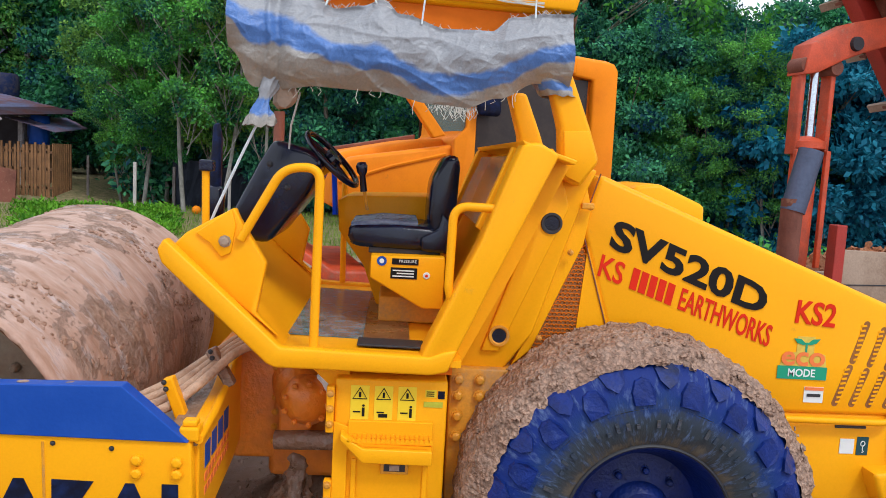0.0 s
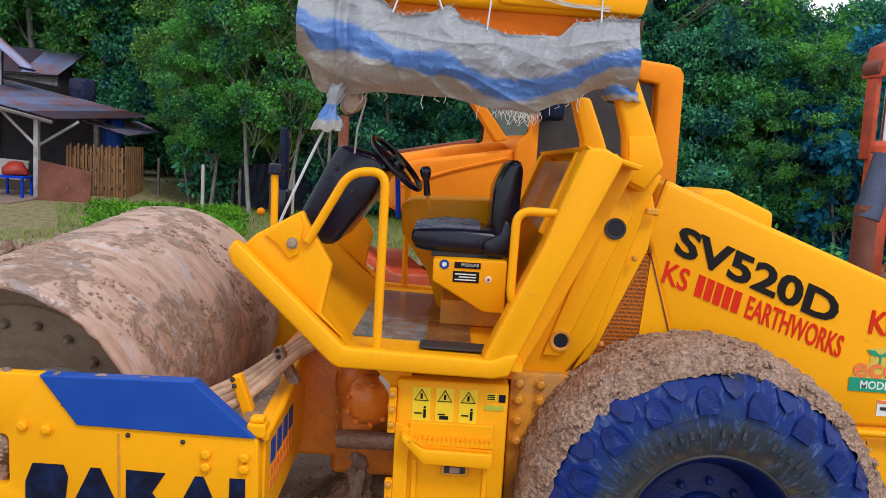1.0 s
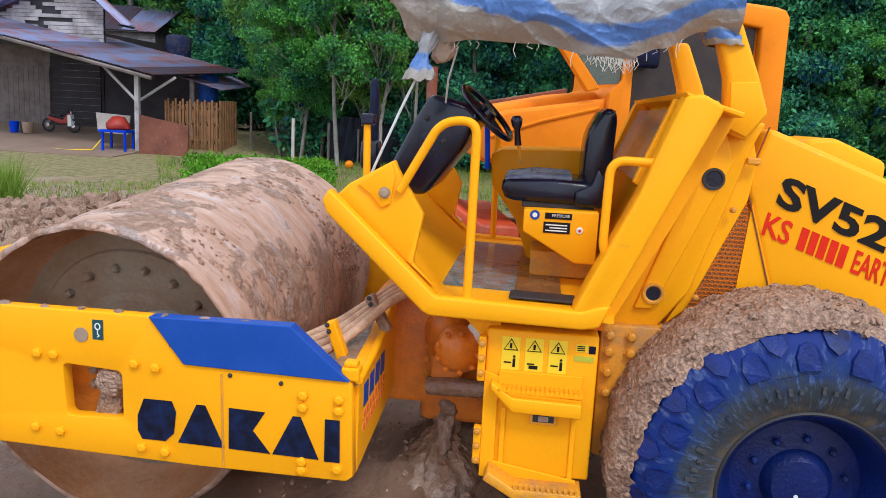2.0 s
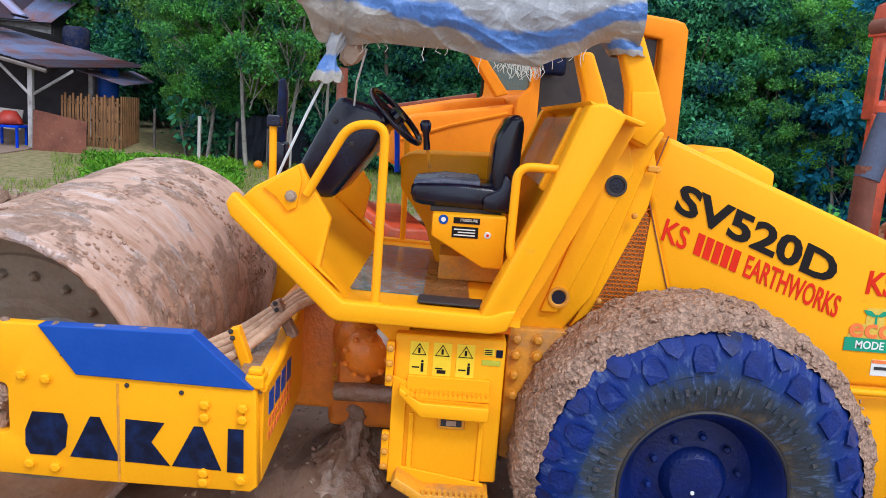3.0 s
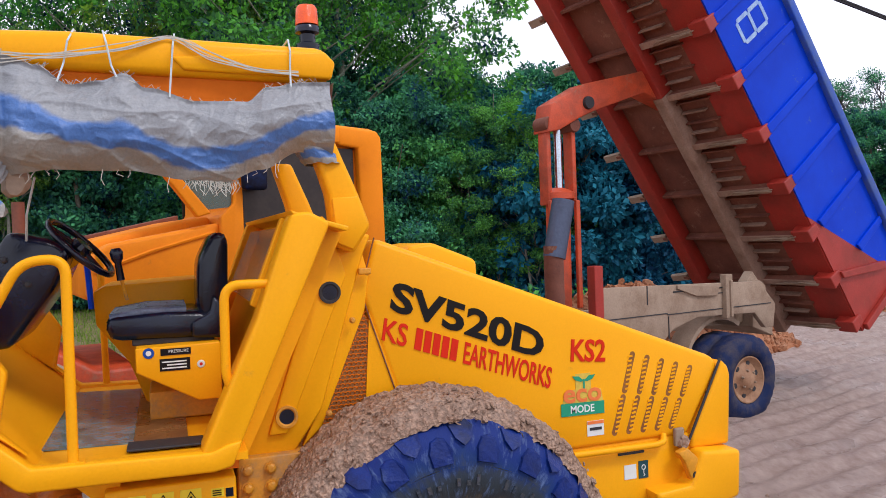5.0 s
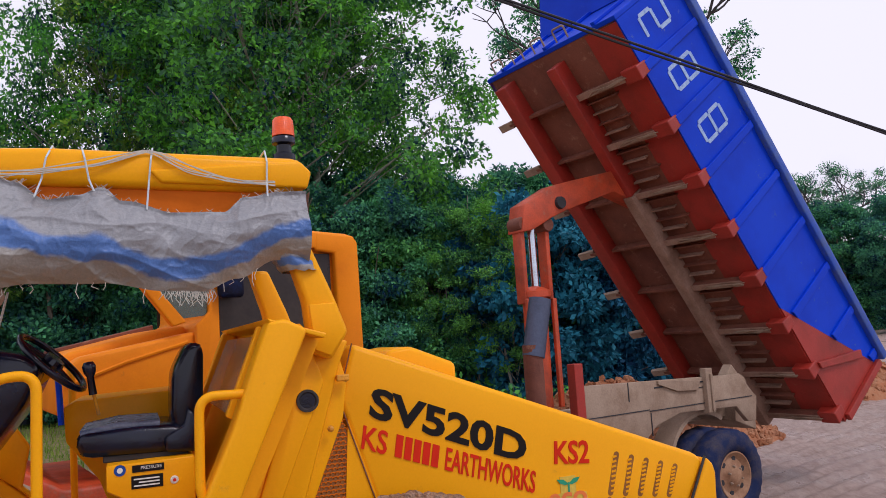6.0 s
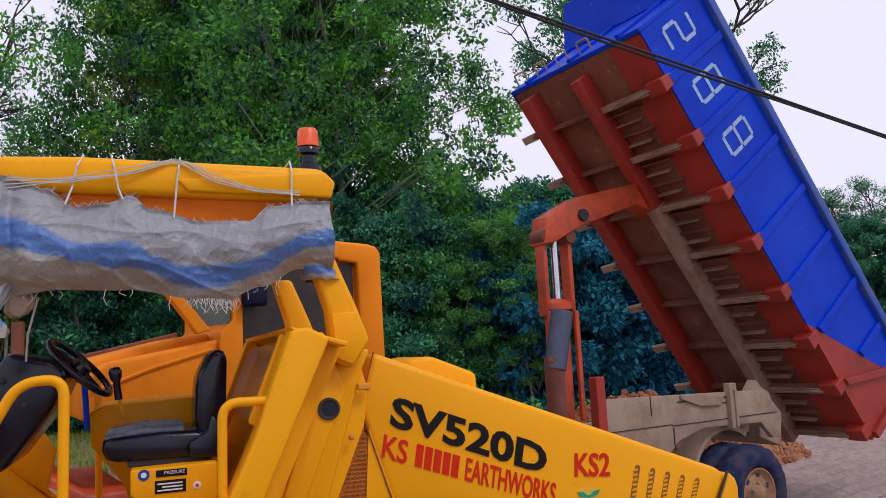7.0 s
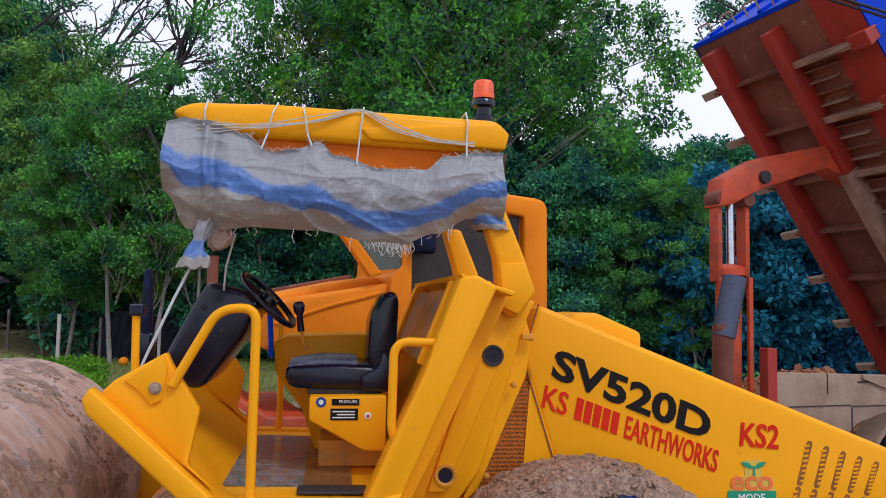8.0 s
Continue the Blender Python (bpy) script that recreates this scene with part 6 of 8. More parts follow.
# ---- the tipper lorry, in its own axes: x back, y away, z up ----
ang = radians(101.6)
fwd = Vector((-math.sin(ang), math.cos(ang), 0))
lat = Vector((math.cos(ang), math.sin(ang), 0))
P0 = Vector((7.774, 4.743, 0.0))
TRUCK = Matrix(((-fwd.x, lat.x, 0, P0.x), (-fwd.y, lat.y, 0, P0.y), (0, 0, 1, 0), (0, 0, 0, 1)))
XF[0] = TRUCK
lorry = thing("tipper_lorry", (-4, 1.2, 0), "old orange-cabbed tipper lorry with its blue and red body raised", "lorry")


def A(pts):
    """Distances forward turned into the lorry's own x."""
    return [(-a, z) for a, z in pts]


# chassis
for y0 in (0.75, 1.5):
    part("chassis_rail", prism(A([(0.9, 0.95), (0.9, 1.2), (9.1, 1.2), (9.1, 0.95)]), y0, y0 + 0.1, 0.006), dusty, lorry, "dust-covered chassis rail")
panel = part("side_skirt", prism(A([(1.35, 0.92), (1.3, 1.2), (1.6, 1.5), (4.2, 1.58), (4.25, 0.95), (3.3, 0.9), (3.1, 1.05), (2.7, 1.15), (1.7, 1.12), (1.5, 0.92)]), 0.33, 0.4, 0.008), dusty, lorry, "dusty grey steel skirt of the subframe", 50)
for a0, a1, z0, z1 in ((2.2, 3.1, 1.46, 1.475), (2.25, 2.75, 1.40, 1.41), (3.18, 3.19, 0.95, 1.2), (1.4, 3.2, 1.215, 1.225), (3.2, 4.2, 1.23, 1.24), (3.5, 3.51, 1.35, 1.56)):
    part("panel_seam", box(-a1, -a0, 0.322, 0.334, z0, z1), dark, panel)
part("loose_plate", prism(A([(2.35, 1.49), (3.05, 1.54), (3.05, 1.50), (2.75, 1.40), (2.4, 1.38)]), 0.3, 0.33, 0.004), dusty, panel)
part("stake_bracket", box(-2.28, -2.16, 0.27, 0.36, 1.1, 1.62, 0.01), dusty, lorry)
part("stake_bracket", box(-2.22, -2.18, 0.25, 0.29, 1.12, 1.55, 0.006), dusty, lorry)
part("red_stake", box(-4.3, -4.18, 0.28, 0.4, 1.2, 1.82, 0.01), bed_red, lorry, "rusty red corner stake")
part("pivot_boss", lathe([(0, 0.05), (0.1, 0.05), (0.13, 0), (0.13, -0.15), (0, -0.15)], (-1.55, 0.4, 1.38), (0, -1, 0), 20), dusty, lorry, smooth=50)
part("hinge_bracket", prism(A([(1.45, 1.2), (1.75, 1.2), (1.72, 1.5), (1.6, 1.62), (1.45, 1.45)]), 0.42, 0.55, 0.01), dusty, lorry)
part("tow_frame", prism(A([(1.4, 0.9), (1.0, 0.75), (1.0, 0.95), (1.35, 1.3)]), 0.6, 1.8, 0.01), dusty, lorry)


rusty_rim = mat("rusty_wheel_steel", (0.36, 0.2, 0.11), 0.7, tint=(0.2, 0.08, 0.035), amount=0.8, scale=6, fine=50, bump=0.2)

def lorry_wheel(a, y, s=1, R=0.52, z=0.4):
    w = part("wheel", lathe([(0, 0.02), (0.07, 0.02), (0.1, 0.0), (0.12, -0.02), (0.14, -0.03), (0.2, -0.05), (0.235, -0.03), (0.26, 0.0), (0.275, 0.0), (0.27, -0.1), (0.1, -0.2), (0, -0.2)], (-a, y, z), (0, -s, 0), 32), rusty_rim, lorry, "rusty dust-covered steel wheel", 40)
    part("tyre", lathe([(0.272, -0.03), (0.29, 0.01), (0.35, 0.03), (0.43, 0.025), (0.48, -0.01), (0.515, -0.03), (0.52, -0.13), (0.515, -0.23), (0.48, -0.25), (0.35, -0.28), (0.272, -0.2)], (-a, y, z), (0, -s, 0), 64, None, lambda an, q, p: 0.006 * (1 if int(an * 64 / math.tau) % 2 else -1) if q < -0.02 else 0), tyre_far, w, "blue-black worn tyre", 60)
    for k in range(6):
        t = k * math.tau / 6 + 0.3
        part("hand_hole", lathe([(0, 0.004), (0.03, 0.004), (0.034, -0.004)], (-a + 0.19 * math.cos(t), y + s * 0.044, z + 0.19 * math.sin(t)), (0, -s, 0), 12), dark, w)
        part("wheel_nut", bolt_at((-a + 0.11 * math.cos(t + 0.4), y + s * 0.004, z + 0.11 * math.sin(t + 0.4)), (0, -s, 0), 0.012, 0.02), dusty, w)
    return w


lorry_wheel(2.19, 0.06)
lorry_wheel(2.19, 0.36)
lorry_wheel(2.19, 2.34, -1)
lorry_wheel(8.2, 0.2)
lorry_wheel(8.2, 2.2, -1)
part("axle", tube([(-2.19, 0.3, 0.5), (-2.19, 2.1, 0.5)], 0.09, 12), dark, lorry)
part("mudguard", prism(A([(2.75, 0.5)] + [(2.19 + 0.62 * math.cos(t), 0.5 + 0.62 * math.sin(t)) for t in np.linspace(0.2, 2.2, 12)] + [(2.19 + 0.57 * math.cos(t), 0.5 + 0.57 * math.sin(t)) for t in np.linspace(2.2, 0.2, 12)]), 0.45, 0.75), dusty, lorry, "mud-caked mudguard")
# hoist
part("hoist_arm", prism(A([(4.16, 3.64), (4.22, 3.32), (4.05, 3.35), (3.75, 3.5), (3.5, 3.6), (2.7, 3.86), (2.2, 3.7), (2.3, 3.95), (2.55, 4.16), (3.66, 3.9)]), 1.06, 1.34, 0.012), red_metal, lorry, "red hoist lever", 50)
part("hoist_pin", lathe([(0, 0.03), (0.07, 0.03), (0.08, -0.02), (0, -0.02)], (-3.62, 1.05, 3.68), (0, -1, 0), 16), dark, lorry)
for a in (4.17, 3.80):
    part("hoist_rod", box(-a - 0.03, -a + 0.03, 1.12, 1.28, 2.5, 3.45, 0.012), red_metal, lorry, smooth=50)
    part("rod_eye", lathe([(0, 0.12), (0.075, 0.12), (0.085, 0.1), (0.085, -0.1), (0, -0.12)], (-a, 1.2, 3.42), (0, -1, 0), 18), bed_brown, lorry, smooth=50)
part("piston_rod", tube([(-3.98, 1.2, 2.4), (-3.98, 1.2, 3.5)], 0.05, 16), chrome, lorry, "bright chrome piston rod", 60)
part("cylinder", tube([(-4.02, 1.2, 1.1), (-4.0, 1.2, 2.6)], 0.14, 24), red_metal, lorry, "red hydraulic cylinder", 60)
part("cylinder_cap", lathe([(0.05, 0.08), (0.12, 0.06), (0.2, 0.02), (0.2, -0.05), (0.17, -0.06)], (-4.0, 1.2, 2.62), (0, 0, 1), 24), red_metal, lorry, smooth=50)
for a in (4.2, 3.82):
    part("cylinder_guide", box(-a - 0.03, -a + 0.03, 1.05, 1.1, 1.3, 2.55, 0.01), red_metal, lorry)
part("exhaust_pipe", tube([(-4.78, 0.35, 1.0), (-4.78, 0.35, 2.05)], 0.1, 18), bed_brown, lorry, "rusty exhaust stack", 60)
bm = tube([(0, 0, -0.3), (0, 0, 0.3)], 0.115, 18)
bm.transform(Matrix.Translation((-4.70, 0.35, 2.22)) @ Matrix.Rotation(radians(14), 4, "Y"))
part("exhaust_tip", bm, mat("grey_blue_steel", (0.08, 0.1, 0.16), 0.45, 0.4, amount=0.4, scale=6), lorry, "grey steel exhaust tip", 60)

# bonneted cab
part("cab_shell", prism(A([(6.74, 1.3), (6.76, 3.05), (6.82, 3.14), (7.25, 3.17), (7.98, 3.1), (8.0, 2.45), (8.16, 2.42), (8.15, 1.3)]), 0.22, 2.18, 0.04), orange, lorry, "weathered orange cab", 50)
for y0, y1 in ((0.13, 0.225), (2.175, 2.27)):
    part("door_pillar", prism(A([(6.78, 1.3), (6.8, 3.05), (6.84, 3.11), (7.2, 3.14), (7.2, 2.98), (7.02, 2.96), (7.0, 1.3)]), y0, y1, 0.02), orange, lorry, smooth=50)
    if y0 < 1:
        part("front_pillar", prism(A([(8.02, 1.3), (8.02, 3.04), (8.08, 3.04), (8.1, 2.5), (8.2, 2.4), (8.2, 1.3)]), y0, y1, 0.015), orange, lorry, smooth=50)
    part("roof_rail", prism(A([(7.18, 3.0), (7.18, 3.14), (8.0, 3.08), (8.02, 2.97)]), y0, y1, 0.015), orange, lorry, smooth=50)
    if y0 < 1:
        part("windscreen_pillar", prism(A([(8.86, 3.06), (8.77, 3.06), (8.27, 2.43), (8.37, 2.4)]), y0, y1, 0.012), orange, lorry)
    part("door_glass", prism(A([(7.04, 1.95), (7.04, 2.96), (8.0, 2.96), (8.0, 1.95)]), y0 + 0.07, y0 + 0.085), glass_dark, lorry, "dusty dark door glass")
    if y0 < 1:
        part("quarter_glass", prism(A([(8.28, 2.46), (8.08, 2.48), (8.08, 3.05), (8.74, 3.04)]), y0 + 0.05, y0 + 0.06), glass_teal, lorry, "dusty quarter light")
    part("lower_door", prism(A([(7.0, 1.3), (7.0, 1.96), (8.1, 1.96), (8.1, 1.3)]), y0 + 0.06, y0 + 0.09, 0.008), glass_dark if y0 < 1 else orange, lorry)
part("cab_roof", prism(A([(7.2, 3.08), (7.25, 3.17), (8.0, 3.1), (8.04, 3.09), (8.02, 3.0), (7.98, 3.0)]), 0.2, 2.2, 0.012), orange, lorry, smooth=50)
part("door_mirror", box(-8.05, -7.85, 0.02, 0.1, 2.6, 2.88, 0.03), ink_navy, lorry, "dark blue door mirror", 50)
part("bonnet", prism(A([(8.15, 1.3), (8.18, 2.42), (8.4, 2.40), (9.05, 2.26), (9.12, 2.2), (9.14, 1.8), (8.6, 1.75), (8.5, 1.3)]), 0.5, 1.9, 0.04), orange, lorry, "orange sloping bonnet", 50)
part("wing", prism(A([(8.15, 1.3), (8.18, 2.36), (9.0, 2.22), (9.13, 2.12), (9.14, 1.83), (8.55, 1.8), (8.45, 1.3)]), 0.2, 0.5, 0.03), orange, lorry, "orange front wing", 50)
part("bonnet_ridge", prism(A([(8.2, 2.41), (9.08, 2.25), (9.08, 2.29), (8.2, 2.47)]), 1.55, 1.7, 0.01), bed_brown, lorry)
part("bonnet_crease", tube([(-8.25, 0.195, 2.28), (-8.7, 0.195, 2.16), (-9.1, 0.195, 2.02)], 0.015, 6), orange, lorry)
part("stack_pipe", tube([(-9.5, 1.5, 1.2), (-9.5, 1.5, 2.6)], 0.05, 14), bed_brown, lorry, "rusty exhaust pipe", 60)
part("front_bumper", prism(A([(8.8, 0.9), (9.5, 0.9), (9.55, 1.45), (9.4, 1.5), (9.1, 1.3), (8.8, 1.3)]), 0.3, 2.1, 0.03), red_metal, lorry, "red front frame", 50)
part("bull_bar", tube(soft_line([(-9.3, 0.3, 1.3), (-9.58, 0.4, 1.52), (-9.6, 1.9, 1.52)], 0.12), 0.04, 10), dusty, lorry)

# raised body: its own axes, x down its length towards the hinge, y away, z from floor to rim
TH = radians(53.8)
BED = TRUCK @ Matrix.Translation((0, 0, 0.764)) @ Matrix.Rotation(TH, 4, "Y")
XF[0] = BED
L_, W_, H_ = 5.95, 2.4, 1.3
floor_ = part("body_floor", box(-L_, 0, 0.02, W_, 0.0, 0.06), bed_brown, lorry, "rust-brown floor underside of the raised body")
for y0, y1 in ((0.02, 0.52),):
    part("floor_strip", box(-L_ + 0.02, -0.02, y0, y1, -0.012, 0.0), bed_red, floor_, "red painted floor strip")
for x0, x1, y0, y1, mt in ((-L_ + 0.15, -3.9, 0.98, 1.14, bed_red), (-3.9, -0.05, 0.98, 1.14, beam_brown), (-L_ + 0.1, -0.3, 1.93, 2.15, bed_red)):
    part("floor_beam", box(x0, x1, y0, y1, -0.22, 0.0, 0.012), mt, lorry, smooth=50)
for k in range(8):
    s = 0.18 + k * 0.735
    rib = part("cross_rib", box(-s - 0.02, -s + 0.02, 0.05, W_ + 0.02, -0.13, -0.013, 0.004), bed_brown, floor_)
    part("rib_end", prism([(-s - 0.09, -0.14), (-s + 0.09, -0.14), (-s + 0.07, 0.06), (-s - 0.07, 0.06)], -0.03, 0.22, 0.015), bed_red, rib, "red rib end")
    part("rib_flange", box(-s - 0.035, -s + 0.045, 0.2, 0.98, -0.147, -0.131), beam_brown, rib)
    for j in range(7):
        o = noisy((k * 2.3, j * 1.7, 1), 2.1)
        part("straw", tube([(-s + 0.05 * o, 0.16 + 0.02 * j, -0.15), (-s - 0.06 * o, 0.34 + 0.06 * j, -0.16 - 0.03 * abs(o)), (-s + 0.03, 0.5 + 0.05 * j, -0.15)], 0.007, 4), dusty, rib)
    part("plank_end", prism([(W_ - 0.1, -0.12), (W_ + 0.16 + 0.12 * noisy((k * 3.1, 0, 0), 1.7), -0.16), (W_ + 0.2, -0.11), (W_ - 0.1, -0.04)], -s - 0.05, -s + 0.05, 0.004, None, "x"), dusty, rib)
    for j in range(1, 5):
        if k < 7:
            t = s + j * 0.147
            part("thin_rib", box(-t - 0.01, -t + 0.01, 0.48 + 0.12 * (j % 2), 0.98, -0.07, -0.001), beam_brown if j % 2 else bed_brown, floor_)
# near side: blue panels with a red rear foot
part("body_side", prism([(-L_, 0.0), (-1.86, 0.0), (-0.05, 1.1), (-0.05, H_ - 0.06), (-L_, H_ - 0.06)], 0.0, 0.06), bed_blue, lorry, "bright blue body side")
part("side_foot", prism([(-1.86, 0.002), (-0.0, 0.0), (0.0, 1.12), (-0.05, 1.1)], 0.0, 0.06), bed_red, lorry, "red rear foot of the side")
part("foot_gusset", prism([(-0.95, 0.05), (-0.85, 0.05), (-0.35, 0.85), (-0.45, 0.9)], -0.06, 0.0, 0.01), bed_red, lorry)
part("foot_gusset", prism([(-0.08, 0.05), (0.02, 0.05), (0.02, 1.15), (-0.08, 1.15)], -0.06, 0.0, 0.01), bed_red, lorry)
part("top_rail", box(-L_, 0.0, -0.07, 0.1, H_ - 0.08, H_ + 0.04, 0.015), mat("faded_blue_rail", (0.015, 0.08, 0.45), 0.55, tint=(0.1, 0.15, 0.22), amount=0.6, scale=4), lorry, smooth=50)
for k in range(8):
    s = 0.18 + k * 0.735
    part("side_rib", prism([(-s - 0.06, 0.02 if k > 2 else 1.02 - 0.45 * k), (-s + 0.06, 0.02 if k > 2 else 1.05 - 0.45 * k), (-s + 0.05, H_ - 0.1), (-s - 0.05, H_ - 0.1)], -0.035, 0.0, 0.01), bed_blue, lorry)
part("far_side", box(-L_, 0, W_ - 0.06, W_, 0.0, H_), bed_blue, lorry)
part("headboard", box(-L_ - 0.06, -L_, -0.0, W_, -0.01, H_ + 0.05, 0.01), bed_blue, lorry, "blue headboard")
part("cab_guard", prism([(-L_ - 0.07, 1.0), (-L_ - 0.62, 1.46), (-L_ - 0.6, 1.52), (-L_, H_ + 0.05)], 0.05, W_ - 0.24, 0.01), bed_blue, lorry, "blue cab guard on the headboard")
for k in range(4):
    y = W_ - 0.1 - 0.42 * k
    part("rope_hook", tube(soft_line([(-L_ - 0.05, y, 0.1), (-L_ - 0.22, y, 0.12), (-L_ - 0.22, y - 0.2, 0.12), (-L_ - 0.05, y - 0.2, 0.1)], 0.03), 0.013, 6), dusty, lorry)
for k in range(3):
    part("head_stiffener", box(-L_ - 0.1, -L_ - 0.06, 0.3 + k * 0.85, 0.36 + k * 0.85, 0.0, H_, 0.006), bed_blue, lorry)


# number painted as seven-segment strokes
def segments(s, on):
    w, h, t, z = 0.27, 0.5, 0.05, 0.33
    p = {"1": (0, h), "2": (w, h), "3": (0, h / 2), "4": (w, h / 2), "5": (0, 0), "6": (w, 0)}
    ends = {"a": "12", "g": "34", "d": "56", "f": "13", "b": "24", "e": "35", "c": "46"}
    for key in on:
        (x0, z0), (x1, z1) = p[ends[key][0]], p[ends[key][1]]
        d = Vector((x1 - x0, z1 - z0)).normalized() * 0.02
        q = Vector((-d.y, d.x)).normalized() * t / 2
        a, b = Vector((x0, z0)) + d, Vector((x1, z1)) - d
        shape = [a - q, a + d * -0.6, a + q, b + q, b + d * 0.6, b - q]
        part("digit_stroke", prism([(-s - w / 2 + v.x, z + v.y) for v in shape], -0.006, -0.001), chalk, lorry, "pale painted number stroke")


chalk = mat("faded_pale_paint", (0.36, 0.52, 0.74), 0.6, tint=(0.1, 0.2, 0.6), amount=0.6, scale=18, fine=60, bump=0.05)
segments(5.68, "abged")
segments(4.97, "abcdefg")
segments(4.24, "abcdefg")
XF[0] = Matrix.Identity(4)


# ---- earth heaps behind the lorry ----
def heap_top(x, y, cx, cy, rx, ry, h):
    """Height of a heap's skin over its ground."""
    q = min(1.0, math.hypot((x - cx) / rx, (y - cy) / ry))
    return rise(cx, cy) + h * (1 - q) ** 0.7 - 0.2 * q + 0.2 * noisy((x, y, 0), 1.3) + 0.1 * noisy((x, y, 0), 3.5)


def heap(cx, cy, rx, ry, h):
    def f(r):
        a, q = r.random() * math.tau, math.sqrt(r.random())
        x, y = cx + rx * q * math.cos(a), cy + ry * q * math.sin(a)
        return x, y, heap_top(x, y, cx, cy, rx, ry, h) + r.uniform(-0.03, 0.02)
    return f


def heap_body(name, cx, cy, rx, ry, h):
    bm = lathe([(0.001, 0)] + [(q, 0) for q in np.linspace(0.06, 1.0, 18)], (0, 0, 0), (0, 0, 1), 60)
    for v in bm.verts:
        v.co.x, v.co.y = v.co.x * rx + cx, v.co.y * ry + cy
        v.co.z = heap_top(v.co.x, v.co.y, cx, cy, rx, ry, h)
    return solid(name, bm, earth, "heap of orange excavated earth", "earth heap", smooth=80)


heap_body("earth_heap", 6.6, 8.6, 3.8, 1.3, 1.3)
clods("earth_clods", heap(6.6, 8.6, 3.8, 1.3, 1.3), 4200, 0.02, 0.11, earth, "orange earth clods on the heap behind the lorry", 6)
heap_body("earth_heap", 15.5, 12.5, 3.0, 2.0, 1.3)
clods("earth_clods", heap(15.5, 12.5, 3.0, 2.0, 1.3), 1400, 0.04, 0.18, earth, "orange earth clods on the roadside heap", 7)

# ---- overhead cables ----
for k, dz in enumerate((0.0, 0.035)):
    pts = []
    for i in range(61):
        x = -10 + i * 0.6
        pts.append((x, 3.4, 5.685 - 0.2455 * (x - 1.245) + 0.0012 * (x - 5) ** 2 - 0.045 + 0.012 * (x - 1) + dz + 0.008 * math.sin(x * 1.3 + 2 * k)))
    solid("overhead_cable", tube(pts, 0.014, 6), cable_mat, "black overhead cable sagging across the sky", "cable", "overhead cables")


# ---- trees ----
def leaf_cloud(centres, radii, per, size, rnd, droop=0.3):
    """Pointed leaves scattered over clumps: vertices and faces."""
    vs, fs = [], []
    for c, r in zip(centres, radii):
        n = max(6, int(per * r * r))
        d = rnd.normal(size=(n, 3))
        d /= np.linalg.norm(d, axis=1)[:, None]
        rr = r * (0.35 + 0.65 * rnd.random((n, 1)) ** 0.45)
        p = np.array(c) + d * rr * np.array((1.0, 1.0, 0.72))
        a = rnd.normal(size=(n, 3)) + d * 0.6
        a[:, 2] -= droop
        a /= np.linalg.norm(a, axis=1)[:, None]
        b = np.cross(a, rnd.normal(size=(n, 3)))
        b /= np.linalg.norm(b, axis=1)[:, None]
        s = size * (0.6 + 0.8 * rnd.random((n, 1)))
        q = np.stack([p, p + a * s * 0.5 + b * s * 0.26, p + a * s, p + a * s * 0.5 - b * s * 0.26], 1)
        k = len(vs)
        vs.extend(map(tuple, q.reshape(-1, 3)))
        fs.extend((k + 4 * i, k + 4 * i + 1, k + 4 * i + 2, k + 4 * i + 3) for i in range(n))
    return vs, fs


def limb(bm, a, b, r0, r1, rnd, n=5):
    pts, rs = [], []
    side = Vector((rnd.normal(), rnd.normal(), rnd.normal() * 0.4)) * (b - a).length * 0.06
    for i in range(n + 1):
        t = i / n
        pts.append(a.lerp(b, t) + side * math.sin(t * math.pi) + Vector((0, 0, 0.12 * (b - a).length * t * t)))
        rs.append(r0 + (r1 - r0) * t)
    tube(pts, rs, 6, bm)
    return pts


def tree(name, h, spread, crown_lo, seed, leaf, pads=7, pad=0.42, per=560, size=0.15, clumps=60, trunk_r=0.16, label="", gap=0.2, lean=0.0, rind=None):
    """A tapered trunk, limbs and twigs, each twig ending in a flat pad of leaves; stands at the origin."""
    rnd = np.random.default_rng(seed)
    root = new(name)
    tagged(root, label, "tree")
    bm = bmesh.new()
    top = Vector((lean * h, rnd.normal() * 0.3, h * 0.92))
    limb(bm, Vector((0, 0, -0.3)), top, trunk_r, 0.02, rnd, 9)
    cs, rs = [], []
    for k in range(clumps):
        t = crown_lo + (1 - crown_lo) * (k + rnd.random()) / clumps
        a = k * 2.4 + rnd.random()
        prof = math.sin(math.pi * min(1, max(0.05, (t - crown_lo) / (1.06 - crown_lo)))) ** 0.55
        q = spread * prof * (0.35 + 0.65 * rnd.random())
        base = Vector((lean * h * t, 0, h * t * 0.86))
        tip = Vector((lean * h * t + q * math.cos(a), q * math.sin(a), h * t + rnd.normal() * 0.25))
        line = None
        if k % 2 == 0:
            line = limb(bm, base - Vector((0, 0, h * 0.08)), tip, trunk_r * 0.36 * (1.1 - t), 0.016, rnd)
        if rnd.random() < gap:
            continue
        for j in range(pads):
            d = Vector((rnd.normal(), rnd.normal(), rnd.normal() * 0.55)) * spread * 0.11
            p = tip + d
            if line and j < 3:
                limb(bm, line[2 + j], p, 0.018, 0.007, rnd, 2)
            cs.append(tuple(p))
            rs.append(pad * (0.55 + 0.75 * rnd.random()))
    part("trunk", bm, rind or bark, root, smooth=60)
    vs, fs = leaf_cloud(cs, rs, per, size, rnd)
    me = bpy.data.meshes.new("crown")
    me.from_pydata(vs, [], fs)
    me.materials.append(leaf)
    ob = new("crown", me)
    ob.parent = root
    return root


